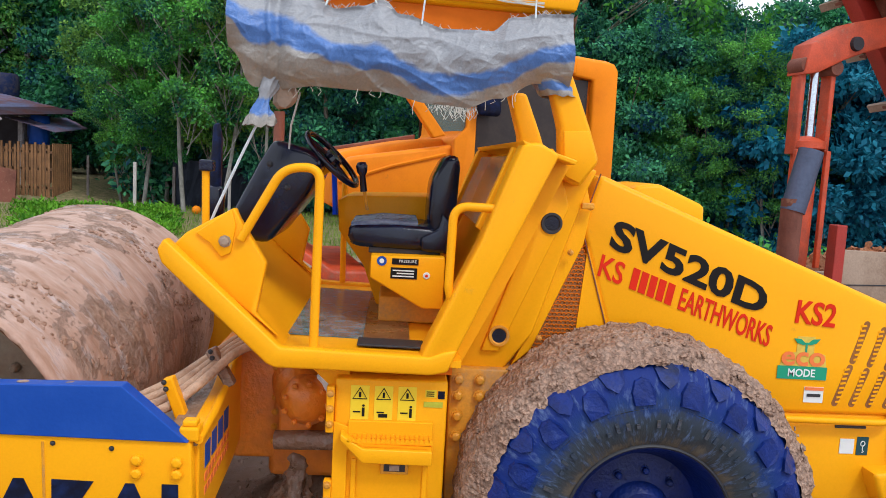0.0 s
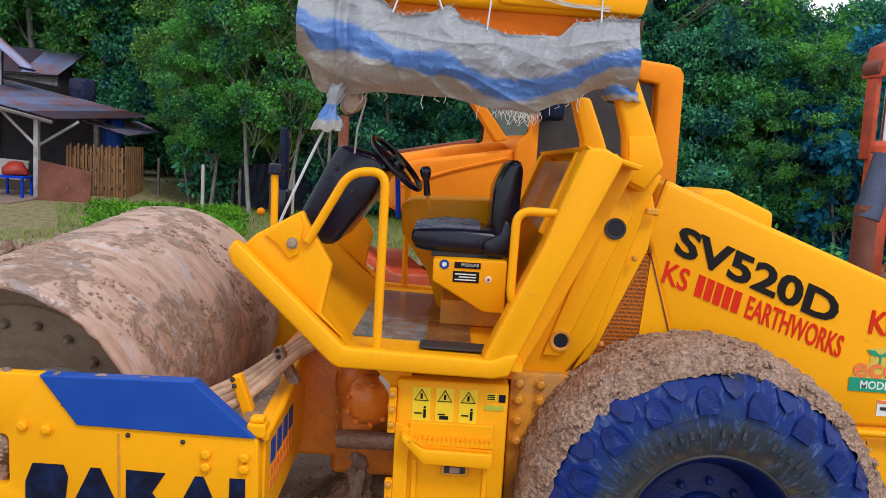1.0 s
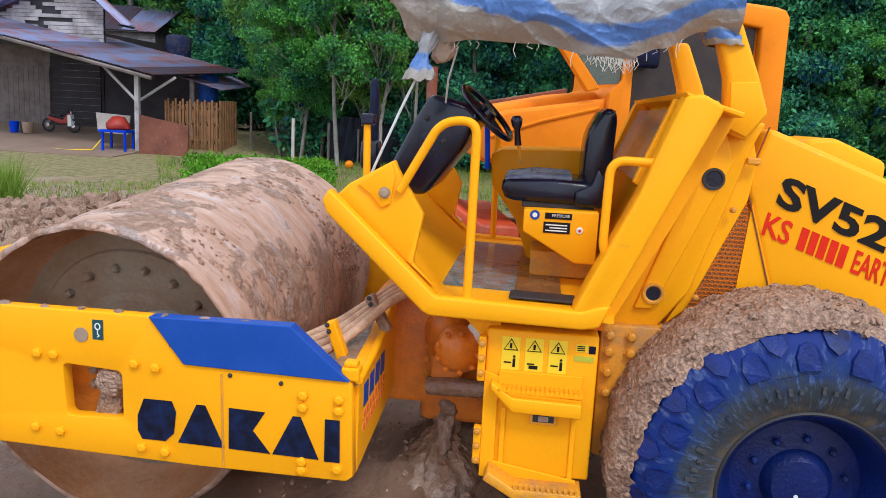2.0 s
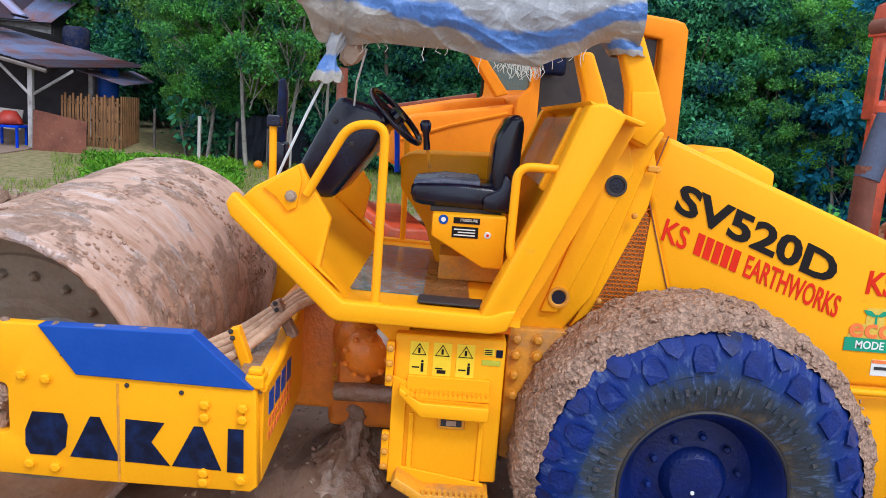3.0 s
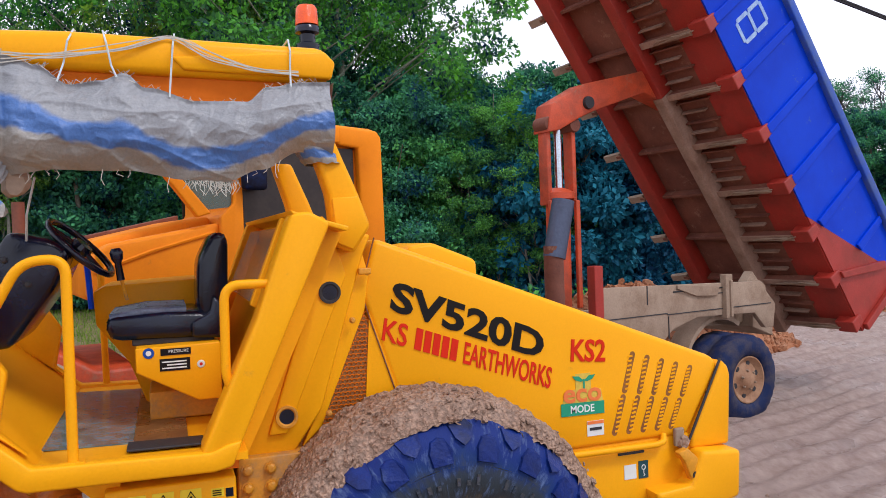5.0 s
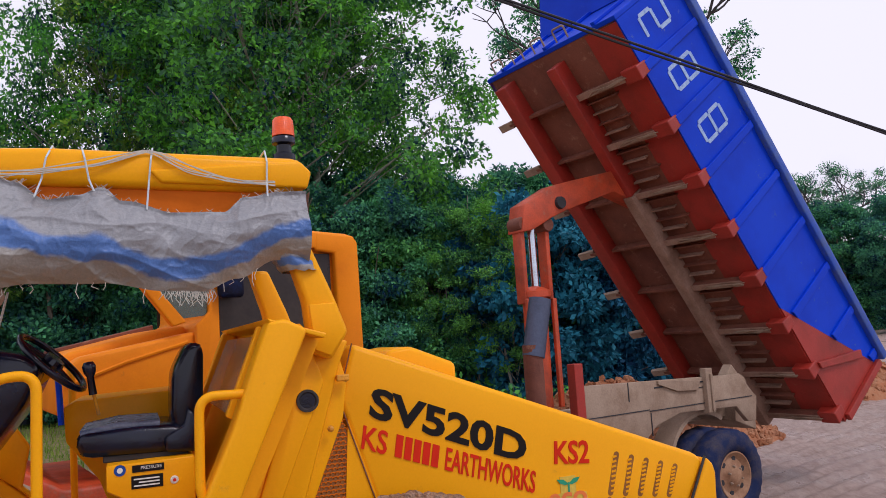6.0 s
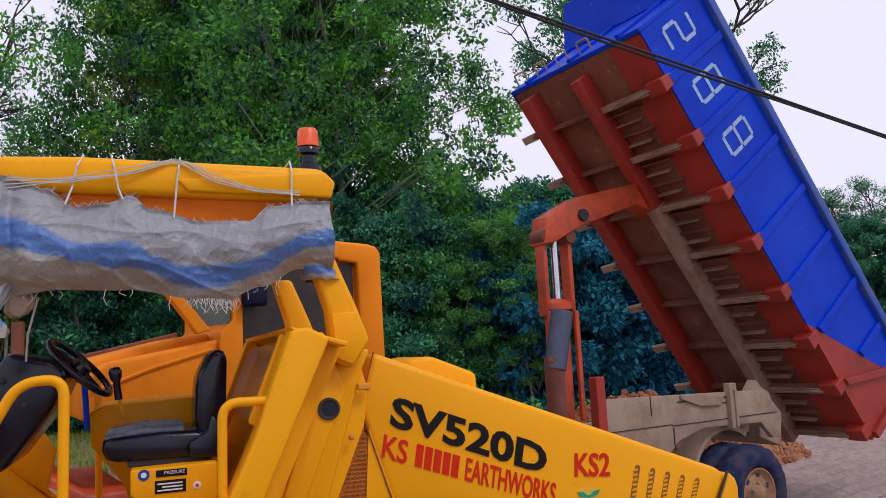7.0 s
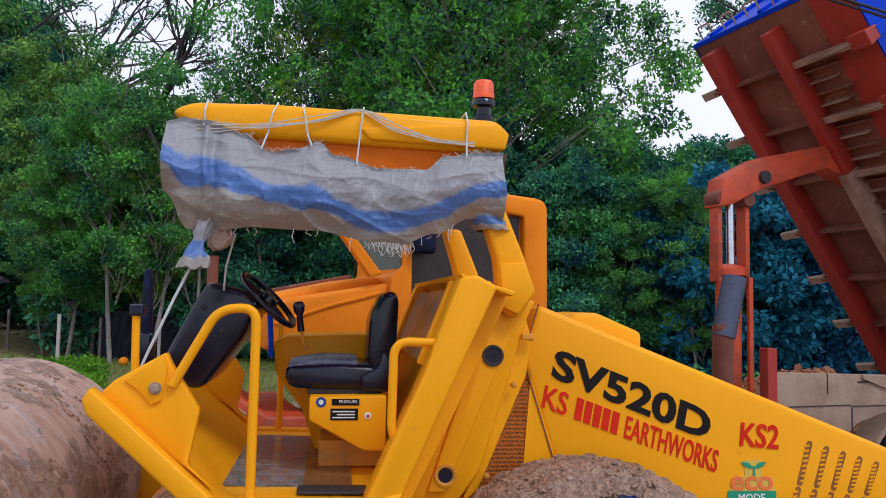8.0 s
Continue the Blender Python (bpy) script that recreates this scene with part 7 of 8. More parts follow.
def forked_tree(name, h, spread, seed, leaf, label, leafy=0.5, per=330, size=0.16, pad=0.4):
    """An open crown: limbs that fork again and again, with small tufts of leaves at some tips."""
    rnd = np.random.default_rng(seed)
    root = tagged(new(name), label, "tree")
    bm, cs, rs = bmesh.new(), [], []

    def grow(p, d, ln, r, level):
        q = p + d * ln
        limb(bm, p, q, r, r * 0.7, rnd, 3)
        if level == 0:
            if rnd.random() < leafy:
                cs.append(tuple(q + Vector((0, 0, 0.1 * ln))))
                rs.append(pad * (0.6 + 0.8 * rnd.random()))
            return
        for k in range(2 + (rnd.random() < 0.55)):
            e = Vector((rnd.normal(), rnd.normal(), rnd.normal() * 0.5 + 0.15)) * 0.62 * spread
            grow(q + Vector((0, 0, 0.1 * ln)), (d + e).normalized(), ln * (0.6 + 0.22 * rnd.random()), r * 0.66, level - 1)

    trunk_h = h * 0.42
    limb(bm, Vector((0, 0, -0.3)), Vector((0.2, 0, trunk_h)), h * 0.016, h * 0.011, rnd, 6)
    for k in range(4):
        a = k * 1.7 + rnd.random()
        grow(Vector((0.2, 0, trunk_h * (0.85 + 0.08 * k))), Vector((math.cos(a) * 0.7, math.sin(a) * 0.7, 0.75)).normalized(), h * 0.17, h * 0.01, 5)
    part("trunk", bm, dark_bark, root, smooth=60)
    vs, fs = leaf_cloud(cs, rs, per, size, rnd)
    me = bpy.data.meshes.new("crown")
    me.from_pydata(vs, [], fs)
    me.materials.append(leaf)
    ob = new("crown", me)
    ob.parent = root
    return root


def plant(kind_, az, dist, scale=1.0, turn=0.0, stretch=1.0, first=[]):
    x, y = -0.75 + dist * math.sin(radians(az)), -3.1 + dist * math.cos(radians(az))
    m = Matrix.Translation((x, y, rise(x, y))) @ Matrix.Rotation(radians(turn), 4, "Z")
    o = kind_ if kind_ not in first else copy_thing(kind_, m)
    if kind_ not in first:
        first.append(kind_)
        o.matrix_basis = m
    o.scale = (scale, scale, scale * stretch)
    return o


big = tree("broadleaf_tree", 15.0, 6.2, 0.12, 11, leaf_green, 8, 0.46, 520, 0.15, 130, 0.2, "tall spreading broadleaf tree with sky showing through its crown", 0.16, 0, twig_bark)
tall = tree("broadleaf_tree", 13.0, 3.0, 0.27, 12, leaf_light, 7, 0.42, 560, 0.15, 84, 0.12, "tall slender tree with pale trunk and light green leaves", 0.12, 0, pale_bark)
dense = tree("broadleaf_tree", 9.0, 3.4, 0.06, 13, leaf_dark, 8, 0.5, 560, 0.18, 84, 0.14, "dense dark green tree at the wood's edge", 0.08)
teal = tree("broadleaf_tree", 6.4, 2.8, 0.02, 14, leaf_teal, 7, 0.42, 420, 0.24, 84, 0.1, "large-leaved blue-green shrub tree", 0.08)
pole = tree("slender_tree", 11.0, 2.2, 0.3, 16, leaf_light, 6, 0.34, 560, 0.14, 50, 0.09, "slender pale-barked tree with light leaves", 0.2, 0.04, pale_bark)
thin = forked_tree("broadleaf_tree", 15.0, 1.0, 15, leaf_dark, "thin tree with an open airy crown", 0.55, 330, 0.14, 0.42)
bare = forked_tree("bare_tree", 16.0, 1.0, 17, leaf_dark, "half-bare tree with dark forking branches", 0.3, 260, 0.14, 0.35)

plant(big, 10.5, 23, 1.0)
for az, d, s, t in ((-12.3, 23.2, 0.75, 0), (-14.6, 23.6, 0.8, 80), (-16.4, 27.5, 0.8, 160), (-9.3, 24, 0.7, 240)):
    plant(pole, az, d, s, t)
plant(big, 4.5, 28, 0.98, 130, 1.15)
plant(big, 13.2, 27, 0.86, 70, 1.18)
plant(big, -0.6, 27, 0.84, 250, 1.3)
plant(big, 8.0, 30, 0.9, 20, 1.25)
for az, d, s, t in ((-13, 25, 0.6, 0), (-15.8, 27, 0.66, 60), (-22.0, 37, 1.05, 140), (-27, 40, 1.4, 200), (-33, 42, 1.5, 20), (-10, 27, 0.6, 100), (-17.3, 25.5, 0.56, 40), (-18.6, 27, 0.42, 200), (-15.2, 26, 0.5, 280), (-39, 42, 1.5, 80), (-24, 38, 1.3, 250), (-18.6, 31, 0.8, 300), (-12, 29, 0.55, 30)):
    plant(tall, az, d, s, t)
for az, d, s, t in ((-15, 31, 0.85, 0), (-8, 26, 0.75, 40), (-3.5, 25, 0.8, 90), (3, 24, 0.75, 140), (8, 26, 0.9, 190), (13, 25, 0.8, 230), (19, 24, 0.72, 20), (24, 27, 0.62, 60), (-20, 36, 1.2, 30), (-30, 44, 1.5, 70), (-36, 45, 1.5, 120), (30, 33, 0.66, 200), (16.5, 20, 0.58, 0), (20.5, 20, 0.55, 50), (23, 22, 0.6, 330), (14, 21, 0.5, 70), (5.5, 22, 0.6, 280), (11, 22.5, 0.62, 310), (27.2, 20.5, 0.5, 200), (30.6, 22, 0.58, 20), (27.5, 24, 0.72, 100), (36.5, 27, 0.66, 100), (31.5, 27, 0.75, 250), (44, 58, 0.8, 10), (48, 62, 1.0, 80), (52, 60, 0.95, 160), (56, 64, 1.0, 220)):
    plant(dense, az, d, s, t)
for az, d, s, t in ((25.3, 20.5, 0.72, 110), (29, 20, 0.74, 170), (32, 21, 0.7, 220), (35.5, 23, 0.78, 280), (33, 25, 0.95, 70), (24.2, 21.5, 0.72, 330)):
    plant(teal, az, d, s, t)
for az, d, s, t in ((23.6, 19.6, 0.4, 40), (26.3, 19.2, 0.36, 150), (21.0, 19.5, 0.34, 260)):
    plant(tall, az, d, s, t)
for az, d, s, t in ((-24, 44, 1.1, 180), (36.5, 52, 1.85, 140), (47.5, 70, 0.95, 60)):
    plant(thin, az, d, s, t)
plant(bare, -13.6, 38, 1.08, 0)
plant(bare, -18.5, 37, 1.1, 120)


# undergrowth, far woods and grass
def scatter(name, n, place, per, size, leaf, label, category, seed, droop=0.2):
    rnd = np.random.default_rng(seed)
    cs, rs = [], []
    for _ in range(n):
        c, r = place(rnd)
        cs.append(c)
        rs.append(r)
    vs, fs = leaf_cloud(cs, rs, per, size, rnd, droop)
    return quads_mesh(name, vs, fs, leaf, label, category, "stuff")


def polar(az, d, z):
    x, y = -0.75 + d * math.sin(radians(az)), -3.1 + d * math.cos(radians(az))
    return (x, y, rise(x, y) + z)


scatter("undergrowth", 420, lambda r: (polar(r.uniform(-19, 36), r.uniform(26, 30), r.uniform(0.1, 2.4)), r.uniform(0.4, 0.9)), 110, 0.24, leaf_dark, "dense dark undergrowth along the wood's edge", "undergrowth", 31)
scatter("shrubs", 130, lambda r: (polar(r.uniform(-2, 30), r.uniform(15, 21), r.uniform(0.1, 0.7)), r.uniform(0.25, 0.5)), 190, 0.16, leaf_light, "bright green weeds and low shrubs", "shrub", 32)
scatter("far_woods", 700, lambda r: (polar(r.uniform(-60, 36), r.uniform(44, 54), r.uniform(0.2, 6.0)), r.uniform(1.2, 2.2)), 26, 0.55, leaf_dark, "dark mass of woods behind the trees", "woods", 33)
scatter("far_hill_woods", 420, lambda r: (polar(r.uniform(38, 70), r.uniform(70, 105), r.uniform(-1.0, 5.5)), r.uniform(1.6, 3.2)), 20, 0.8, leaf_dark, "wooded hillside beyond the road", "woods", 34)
scatter("weeds", 520, lambda r: (polar(r.uniform(-25, -15.2), r.uniform(18.5, 25), r.uniform(0.0, 0.06)), r.uniform(0.12, 0.28)), 420, 0.11, weed_mat, "low bright green weeds in the field", "weeds", 35, -0.4)


def blades(name, n, area, h, seed):
    rnd = np.random.default_rng(seed)
    vs, fs = [], []
    for _ in range(n):
        az, d = rnd.uniform(*area[:2]), rnd.uniform(*area[2:])
        x, y, z = polar(az, d, 0)
        a, s, k = rnd.random() * math.tau, h * (0.5 + rnd.random()), len(vs)
        w = 0.012
        dx, dy = math.cos(a) * w, math.sin(a) * w
        lx, ly = rnd.normal() * s * 0.35, rnd.normal() * s * 0.35
        vs += [(x - dx, y - dy, z - 0.03), (x + dx, y + dy, z - 0.03), (x + lx, y + ly, z + s)]
        fs.append((k, k + 1, k + 2))
    return quads_mesh(name, vs, fs, grass_mat, "short field grass, yellow-green", "grass", "stuff")


blades("grass", 15000, (-27, 16, 16, 25), 0.12, 36)
blades("tall_grass", 700, (-37.5, -35.6, 16.4, 17.6), 0.7, 38)
blades("grass", 2200, (-38, -27, 15, 19.5), 0.1, 37)

# ---- house with a tin-roofed porch ----
HX, HY, HZ = -13.1, 19.9, 0.4
house = thing("house", (HX - 4, HY + 3, HZ), "old grey timber house with rusty tin roofs and an open porch", "house")


gable_pale = mat("peeling_pale_boards", (0.44, 0.42, 0.43), 0.85, tint=(0.13, 0.11, 0.1), amount=0.8, scale=2.2, fine=30, bump=0.3)


def roof_sheet(name, a, b, c, d, label, sheets=8):
    """Battens with corrugated sheets over four corners, each sheet a little askew."""
    a, b, c, d = map(Vector, (a, b, c, d))
    at = lambda u, v: a.lerp(b, u).lerp(d.lerp(c, u), v)
    bm = bmesh.new()
    for v in ((0.5,) if sheets < 4 else (0.04, 0.5, 0.96)):
        tube([at(0.01, v) - Vector((0, 0, 0.07)), at(0.99, v) - Vector((0, 0, 0.07))], 0.04, 5, bm)
    base_ = part(name, bm, plank_dark, house, label)
    rnd = random.Random(len(name) + sheets)
    n = 14
    for s in range(sheets):
        bm = bmesh.new()
        lift, over, rows = rnd.uniform(0.0, 0.03), rnd.uniform(-0.015, 0.02), []
        for v in (over, 0.5, 1.0):
            rows.append([bm.verts.new(at((s + i * 1.03 / n) / (sheets + 0.03), v) + Vector((0, 0, lift + 0.022 * (i % 2) + 0.02 * noisy((i * 0.2 + s, v * 2, 0), 1.7)))) for i in range(n + 1)])
        for p, q in zip(rows, rows[1:]):
            for i in range(n):
                bm.faces.new((p[i], p[i + 1], q[i + 1], q[i]))
        r = bmesh.ops.extrude_face_region(bm, geom=bm.faces[:])
        for v in r["geom"]:
            if isinstance(v, bmesh.types.BMVert):
                v.co.z -= 0.015
        bmesh.ops.recalc_face_normals(bm, faces=bm.faces)
        part("tin_sheet", bm, tin, base_)


roof_sheet("porch_roof", (HX - 9.5, HY - 0.4, 4.95), (HX + 0.75, HY - 0.4, 2.8), (HX + 1.95, HY + 4.1, 3.15), (HX - 9.5, HY + 4.1, 5.35), "rust-streaked corrugated porch roof", 13)
roof_sheet("lean_roof", (HX + 0.5, HY + 1.8, 2.85), (HX + 1.75, HY + 2.4, 2.5), (HX + 1.9, HY + 4.6, 2.7), (HX + 1.2, HY + 4.6, 3.0), "low tin lean-to at the end of the porch", 3)
roof_sheet("main_roof", (HX - 1.64, HY + 2.2, 4.46), (HX - 1.7, HY + 3.3, 4.46), (HX - 3.72, HY + 3.3, 6.14), (HX - 3.69, HY + 2.2, 6.14), "rusty gable roof slope", 6)
roof_sheet("main_roof", (HX - 8.5, HY + 2.2, 3.75), (HX - 8.6, HY + 3.3, 3.75), (HX - 3.72, HY + 3.3, 6.15), (HX - 3.69, HY + 2.2, 6.15), "rusty gable roof slope", 6)
roof_sheet("rear_roof", (HX - 8.5, HY + 9.0, 4.85), (HX - 3.9, HY + 9.0, 4.82), (HX - 3.55, HY + 10.7, 5.92), (HX - 8.5, HY + 10.7, 6.05), "blue-grey tin roof of the rear shed", 6)
roof_sheet("rear_roof", (HX - 8.5, HY + 12.4, 5.0), (HX - 3.3, HY + 12.4, 5.0), (HX - 3.55, HY + 10.7, 5.92), (HX - 8.5, HY + 10.7, 6.05), "blue-grey tin roof of the rear shed", 6)
for k in range(13):
    z = 0.8 + k * 0.24
    part("wall_board", box(HX - 11, HX - 5.3, HY + 3.9 + 0.012 * (k % 2), HY + 3.95 + 0.012 * (k % 2), z, z + 0.235), plank, house)
    # Right-hand boards take the wood darkened for porch shade.
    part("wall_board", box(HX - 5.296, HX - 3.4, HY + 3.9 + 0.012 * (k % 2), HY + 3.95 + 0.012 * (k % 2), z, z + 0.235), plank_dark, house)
for k in range(9):
    part("door_board", box(HX - 7.1 + 0.2 * k, HX - 6.91 + 0.2 * k, HY + 3.84, HY + 3.88 + 0.004 * (k % 2), 0.9, 3.0 + 0.02 * (k % 3)), plank, house, "weathered grey door plank")
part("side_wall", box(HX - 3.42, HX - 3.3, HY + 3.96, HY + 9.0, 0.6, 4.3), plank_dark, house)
rnd = random.Random(4)
for k in range(17):
    z = 3.9 + k * 0.125
    x1 = min(HX - 2.55, HX - 1.78 - (z + 0.1 - 4.46) / 0.82)
    x0 = max(HX - 8.0, HX - 3.75 - (6.05 - z - 0.1) / 0.51)
    if x1 - x0 < 0.2:
        continue
    # some boards are broken off in the middle
    cut = [x0, x1]
    if 1 < k < 15 and k % 6:
        m_, w_ = HX - 4.5 + rnd.uniform(-0.6, 0.3), rnd.uniform(0.2, 0.9) * (1 - abs(k - 7) / 11)
        cut = [x0, m_ - w_, m_ + w_, x1]
    for i in range(0, len(cut), 2):
        if cut[i + 1] - cut[i] > 0.1:
            part("gable_board", box(cut[i], cut[i + 1], HY + 2.7 + 0.015 * (k % 2), HY + 2.75, z, z + 0.115), gable_pale, house)
part("gable_backing", prism([(HX - 7.9, 3.7), (HX - 2.55, 3.7), (HX - 2.55, 4.95), (HX - 3.72, 5.95), (HX - 7.9, 3.9)], HY + 2.78, HY + 2.84), dark, house)
for k in range(18):
    z = 0.6 + k * 0.235
    part("rear_board", box(HX - 8.3, HX - 4.1, HY + 9.4 + 0.012 * (k % 2), HY + 9.45, z, z + 0.22), gable_pale, house)
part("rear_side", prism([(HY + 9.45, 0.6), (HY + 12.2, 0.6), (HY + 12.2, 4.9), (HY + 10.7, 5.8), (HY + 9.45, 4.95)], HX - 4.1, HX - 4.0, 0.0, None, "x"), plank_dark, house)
part("inner_partition", box(HX - 3.3, HX + 0.8, HY + 4.0, HY + 4.1, 0.6, 3.3), plank_dark, house, "sheeting at the back of the porch, coloured as shade")
for x, y, z in ((HX + 0.06, HY, 2.82), (HX - 6.0, HY - 0.3, 4.1), (HX + 0.63, HY + 2.6, 2.95)):
    part("porch_post", box(x - 0.07, x + 0.07, y - 0.07, y + 0.07, 0.25, z, 0.01), gable_pale, house, "pale timber post")
part("brace", tube([(HX + 0.06, HY, 2.0), (HX - 1.1, HY, 3.1)], 0.045, 6), gable_pale, house)
part("brace", tube([(HX + 0.06, HY, 2.0), (HX + 1.0, HY + 0.6, 2.8)], 0.045, 6), gable_pale, house)
part("eaves_beam", tube([(HX - 9.5, HY - 0.36, 4.86), (HX + 0.7, HY - 0.36, 2.72)], 0.06, 6), plank, house)
part("porch_floor", prism([(HY - 1.6, 0.2), (HY - 1.6, 0.42), (HY - 0.4, 0.47), (HY + 3.6, 1.0), (HY + 4.2, 1.0), (HY + 4.2, 0.2)], HX - 11, HX + 0.1, 0.0, None, "x"), mat("bare_earth", (0.25, 0.175, 0.13), 0.9, tint=(0.2, 0.13, 0.09), amount=0.7, scale=1.2), house)
tank = thing("water_tank", (HX - 2.6, HY + 8.4, 0.9), "dark navy water tank on a timber stand", "tank")
part("shell", lathe([(0, 0.85), (0.4, 0.83), (0.48, 0.75), (0.5, 0.3), (0.48, 0.0), (0, 0.0)], (HX - 2.6, HY + 8.4, 3.85), (0, 0, 1), 24), tyre_far, tank, smooth=50)
for dx in (-0.35, 0.35):
    for dy in (-0.35, 0.35):
        part("stand_leg", box(HX - 2.65 + dx, HX - 2.55 + dx, HY + 8.35 + dy, HY + 8.45 + dy, 0.6, 3.85), plank_dark, tank)

# pen of upright slats
pen = thing("slat_pen", (HX + 2.4, HY + 1.5, HZ), "small brown pen of upright wooden slats", "pen")
for k in range(22):
    x = HX + 0.48 + 0.08 * k
    part("slat", box(x, x + 0.06, HY + 0.9 + 0.03 * (k % 3), HY + 0.93 + 0.03 * (k % 3), 0.35, 2.08 + 0.1 * math.sin(k * 2.1), 0.0), slat_tan, pen)
for k in range(10):
    y = HY + 1.0 + 0.14 * k
    part("slat", box(HX + 2.24, HX + 2.28, y, y + 0.09, 0.35, 2.15), slat_tan, pen)
for z in (0.8, 1.35, 1.85):
    part("pen_rail", box(HX + 0.45, HX + 2.26, HY + 0.96, HY + 1.0, z, z + 0.07), plank_brown, pen)

# porch clutter
bench = thing("blue_trestle", (HX - 0.55, HY - 0.2, HZ), "blue frame bench with a red sack on it", "bench")
for dx in (-0.42, 0.3):
    for dy in (0, 0.5):
        part("leg", box(HX - 0.55 + dx, HX - 0.49 + dx, HY - 0.3 + dy, HY - 0.24 + dy, 0.35, 1.05), bed_blue, bench)
part("top", box(HX - 1.05, HX - 0.15, HY - 0.35, HY + 0.35, 1.05, 1.12, 0.01), bed_blue, bench)
solid("red_sack", lathe([(0, 0.42), (0.18, 0.4), (0.34, 0.2), (0.38, 0.05), (0.3, 0), (0, 0)], (HX - 0.6, HY + 0.05, 1.12), (0, 0, 1), 18, None, lambda a, s, p: 0.07 * noisy(p, 5)), bed_red, "bulging red mesh sack on the bench", "sack", smooth=70)
solid("rust_sheet", prism([(HX + 0.15, 0.38), (HX + 1.7, 0.38), (HX + 1.75, 1.35), (HX + 0.2, 1.62)], HY - 0.15, HY - 0.1), bed_brown, "rusty brown steel sheet leaning by the post", "steel sheet")
solid("plywood_sheet", prism([(HX - 1.6, 1.0), (HX - 0.6, 0.95), (HX - 0.5, 1.55), (HX - 1.65, 1.6)], HY + 0.6, HY + 0.64), pale_wood, "pale plywood sheet leaning in the porch", "board")
solid("blue_barrel", lathe([(0, 0.9), (0.3, 0.9), (0.32, 0.86), (0.33, 0.5), (0.32, 0.05), (0.3, 0), (0, 0)], (HX + 1.0, HY + 3.0, 2.1), (0, 0, 1), 20), blue, "blue plastic barrel raised behind the pen", "barrel", smooth=50)
solid("barrel_stand", box(HX + 0.75, HX + 1.35, HY + 2.72, HY + 3.3, 0.3, 2.1, 0.01), plank_brown, "wooden stand under the blue barrel", "stand")
for x, c, r in ((HX - 4.6, bed_blue, 0.16), (HX - 4.1, dusty, 0.2), (HX - 4.25, rubber, 0.14)):
    solid("bucket", lathe([(0, 0.02), (r * 0.75, 0.0), (r, 0.38), (r * 0.94, 0.38), (r * 0.7, 0.04), (0, 0.05)], (x - 0.7, HY + 1.8, 0.76), (0, 0, 1), 16), c, "plastic bucket on the porch floor", "bucket")
BX = HX - 0.86
XF[0] = Matrix.Translation((BX - 3.0, HY + 2.2, 0.83)) @ Matrix.Scale(0.74, 4) @ Matrix.Translation((3.0 - BX, -HY - 2.2, -0.42))
bike = thing("motorbike", (BX - 3.0, HY + 2.2, 0.45), "small red and white motorbike parked in the porch", "motorbike")
for dx in (-0.62, 0.62):
    w_ = part("wheel", tube([(BX - 3.0 + dx + 0.27 * math.cos(a), HY + 2.2, 0.74 + 0.27 * math.sin(a)) for a in np.linspace(0, math.tau, 24, endpoint=False)], 0.05, 6, None, True), rubber, bike)
    part("hub", tube([(BX - 3.0 + dx, HY + 2.14, 0.74), (BX - 3.0 + dx, HY + 2.26, 0.74)], 0.09, 10), chrome, w_)
part("body", prism([(BX - 3.6, 1.0), (BX - 3.0, 0.8), (BX - 2.6, 0.85), (BX - 2.45, 1.25), (BX - 2.6, 1.3), (BX - 2.85, 1.0), (BX - 3.55, 1.15)], HY + 2.1, HY + 2.3, 0.03), bed_red, bike)
part("seat", box(BX - 3.55, BX - 2.95, HY + 2.08, HY + 2.32, 1.12, 1.22, 0.04), black, bike)
part("leg_shield", prism([(BX - 2.6, 0.7), (BX - 2.4, 0.75), (BX - 2.45, 1.25), (BX - 2.6, 1.2)], HY + 2.05, HY + 2.35, 0.02), ink_white, bike)
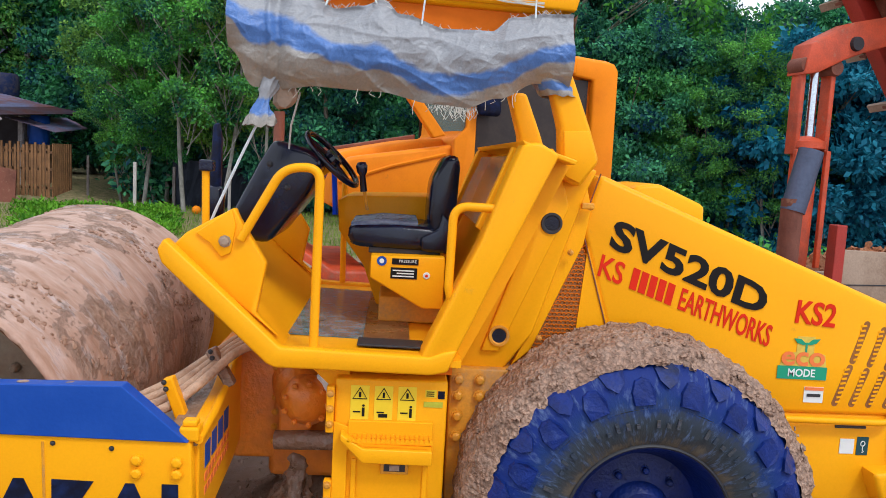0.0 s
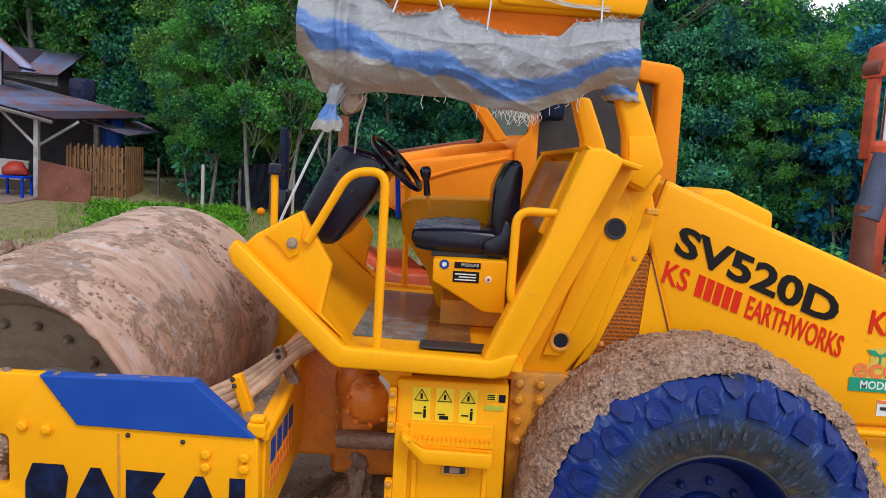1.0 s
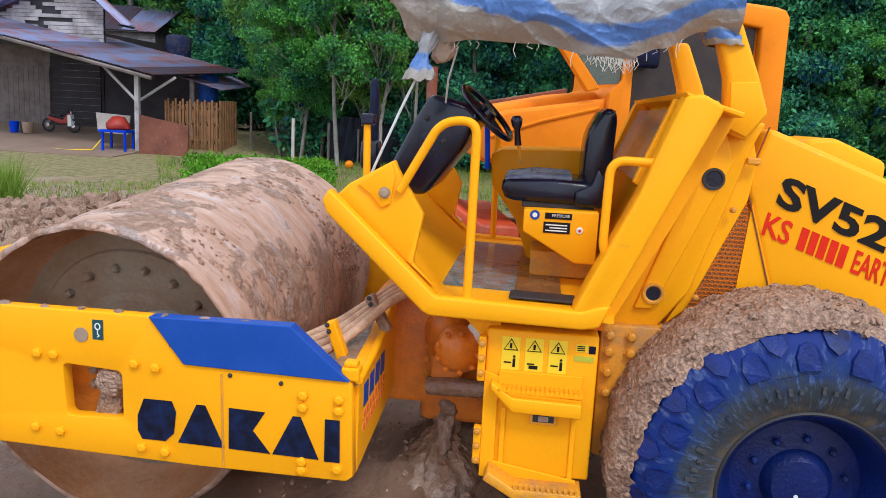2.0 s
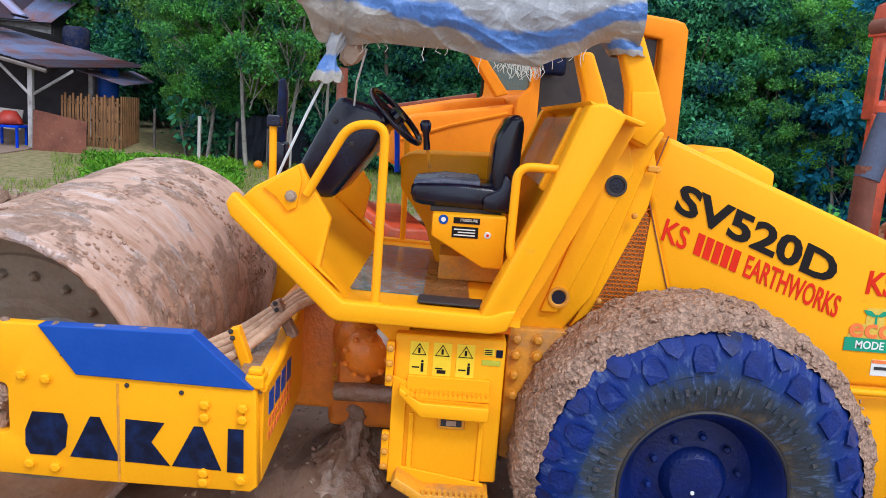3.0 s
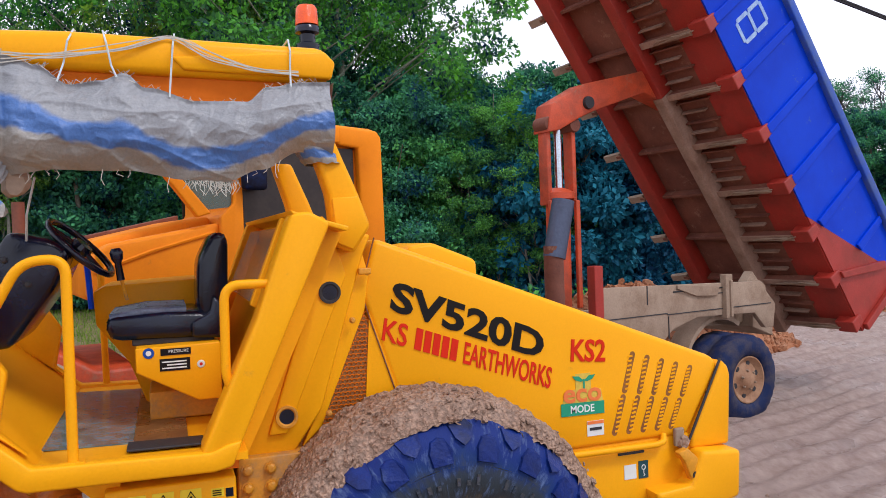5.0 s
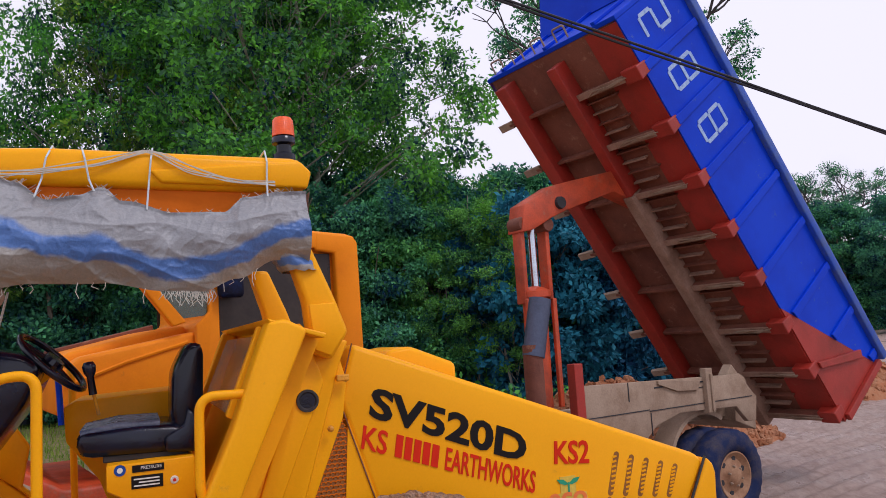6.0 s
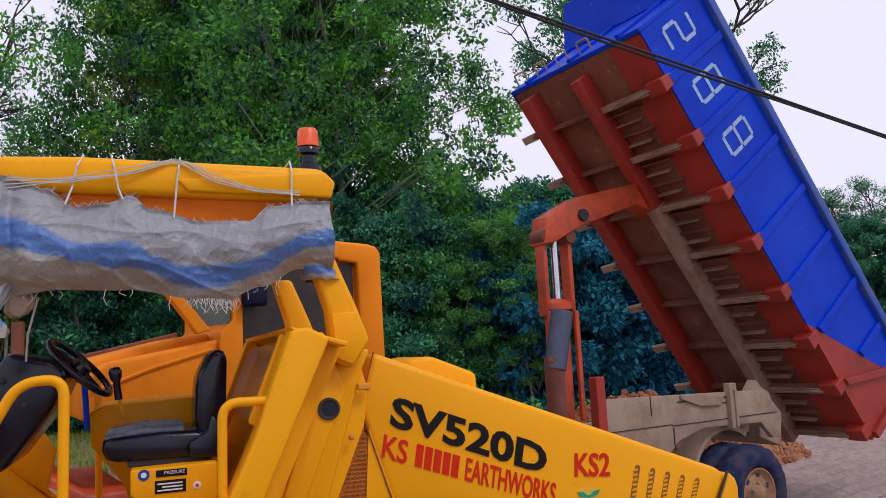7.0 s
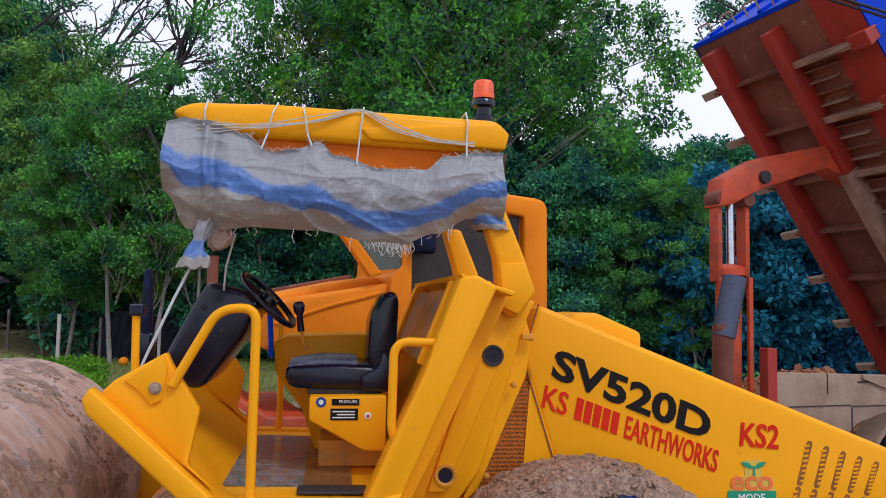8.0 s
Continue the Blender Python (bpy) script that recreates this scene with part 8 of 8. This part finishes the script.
part("handlebar", tube([(BX - 2.55, HY + 1.9, 1.45), (BX - 2.5, HY + 2.2, 1.4), (BX - 2.55, HY + 2.5, 1.45)], 0.02, 6), dark, bike)
part("fork", tube([(BX - 2.38, HY + 2.2, 0.74), (BX - 2.52, HY + 2.2, 1.4)], 0.03, 6), chrome, bike)
XF[0] = Matrix.Identity(4)
solid("yellow_hose", tube([(HX - 3, HY - 0.2, 0.47), (HX - 2, HY - 0.5, 0.45), (HX - 1.2, HY - 0.4, 0.5), (HX - 1.0, HY - 0.1, 0.9)], 0.02, 6), ink_yellow, "yellow garden hose across the yard", "hose")

# ---- fence of stakes with a dark net ----
for az, d, h, w, mt in ((-17.8, 24.5, 1.35, 0.09, pale_wood), (-15.3, 25, 1.25, 0.08, plank), (-13.2, 25, 1.1, 0.06, plank), (-11.6, 24.2, 1.25, 0.08, pale_wood), (-20.7, 27, 1.2, 0.07, plank), (-9.0, 25.5, 1.2, 0.07, plank)):
    x, y, z = polar(az, d, 0)
    solid("fence_stake", box(x - w / 2, x + w / 2, y - w / 2, y + w / 2, z - 0.2, z + h, 0.01), mt, "pale upright fence stake in the grass", "stake", "fence stakes")
nb = bmesh.new()
nl = [polar(az, 25.3, 0) for az in np.linspace(-15.4, -6, 50)]
for i in range(49):
    for j in range(5):
        q = []
        for a, b in ((i, j), (i + 1, j), (i + 1, j + 1), (i, j + 1)):
            x, y, z = nl[a]
            q.append(nb.verts.new((x, y + 0.12 * noisy((a * 0.3, b * 0.4, 0), 1.5), z + 0.05 + b * 0.27 + (0.12 * noisy((a * 0.2, 0, 3), 1.3) - 0.08 * math.sin(a * 0.5) if b == 5 else 0))))
        nb.faces.new(q)
bmesh.ops.remove_doubles(nb, verts=nb.verts, dist=0.002)
solid("shade_net", nb, net, "black sagging shade net strung along the fence", "net")
x, y, z = polar(-13.8, 23.0, 0.12)
solid("orange_ball", lathe([(0, 0.13), (0.06, 0.115), (0.11, 0.07), (0.13, 0), (0.11, -0.07), (0.06, -0.115), (0, -0.13)], (x, y, z + 0.0), (0, 0, 1), 18), orange, "small orange ball in the grass", "ball", smooth=80)
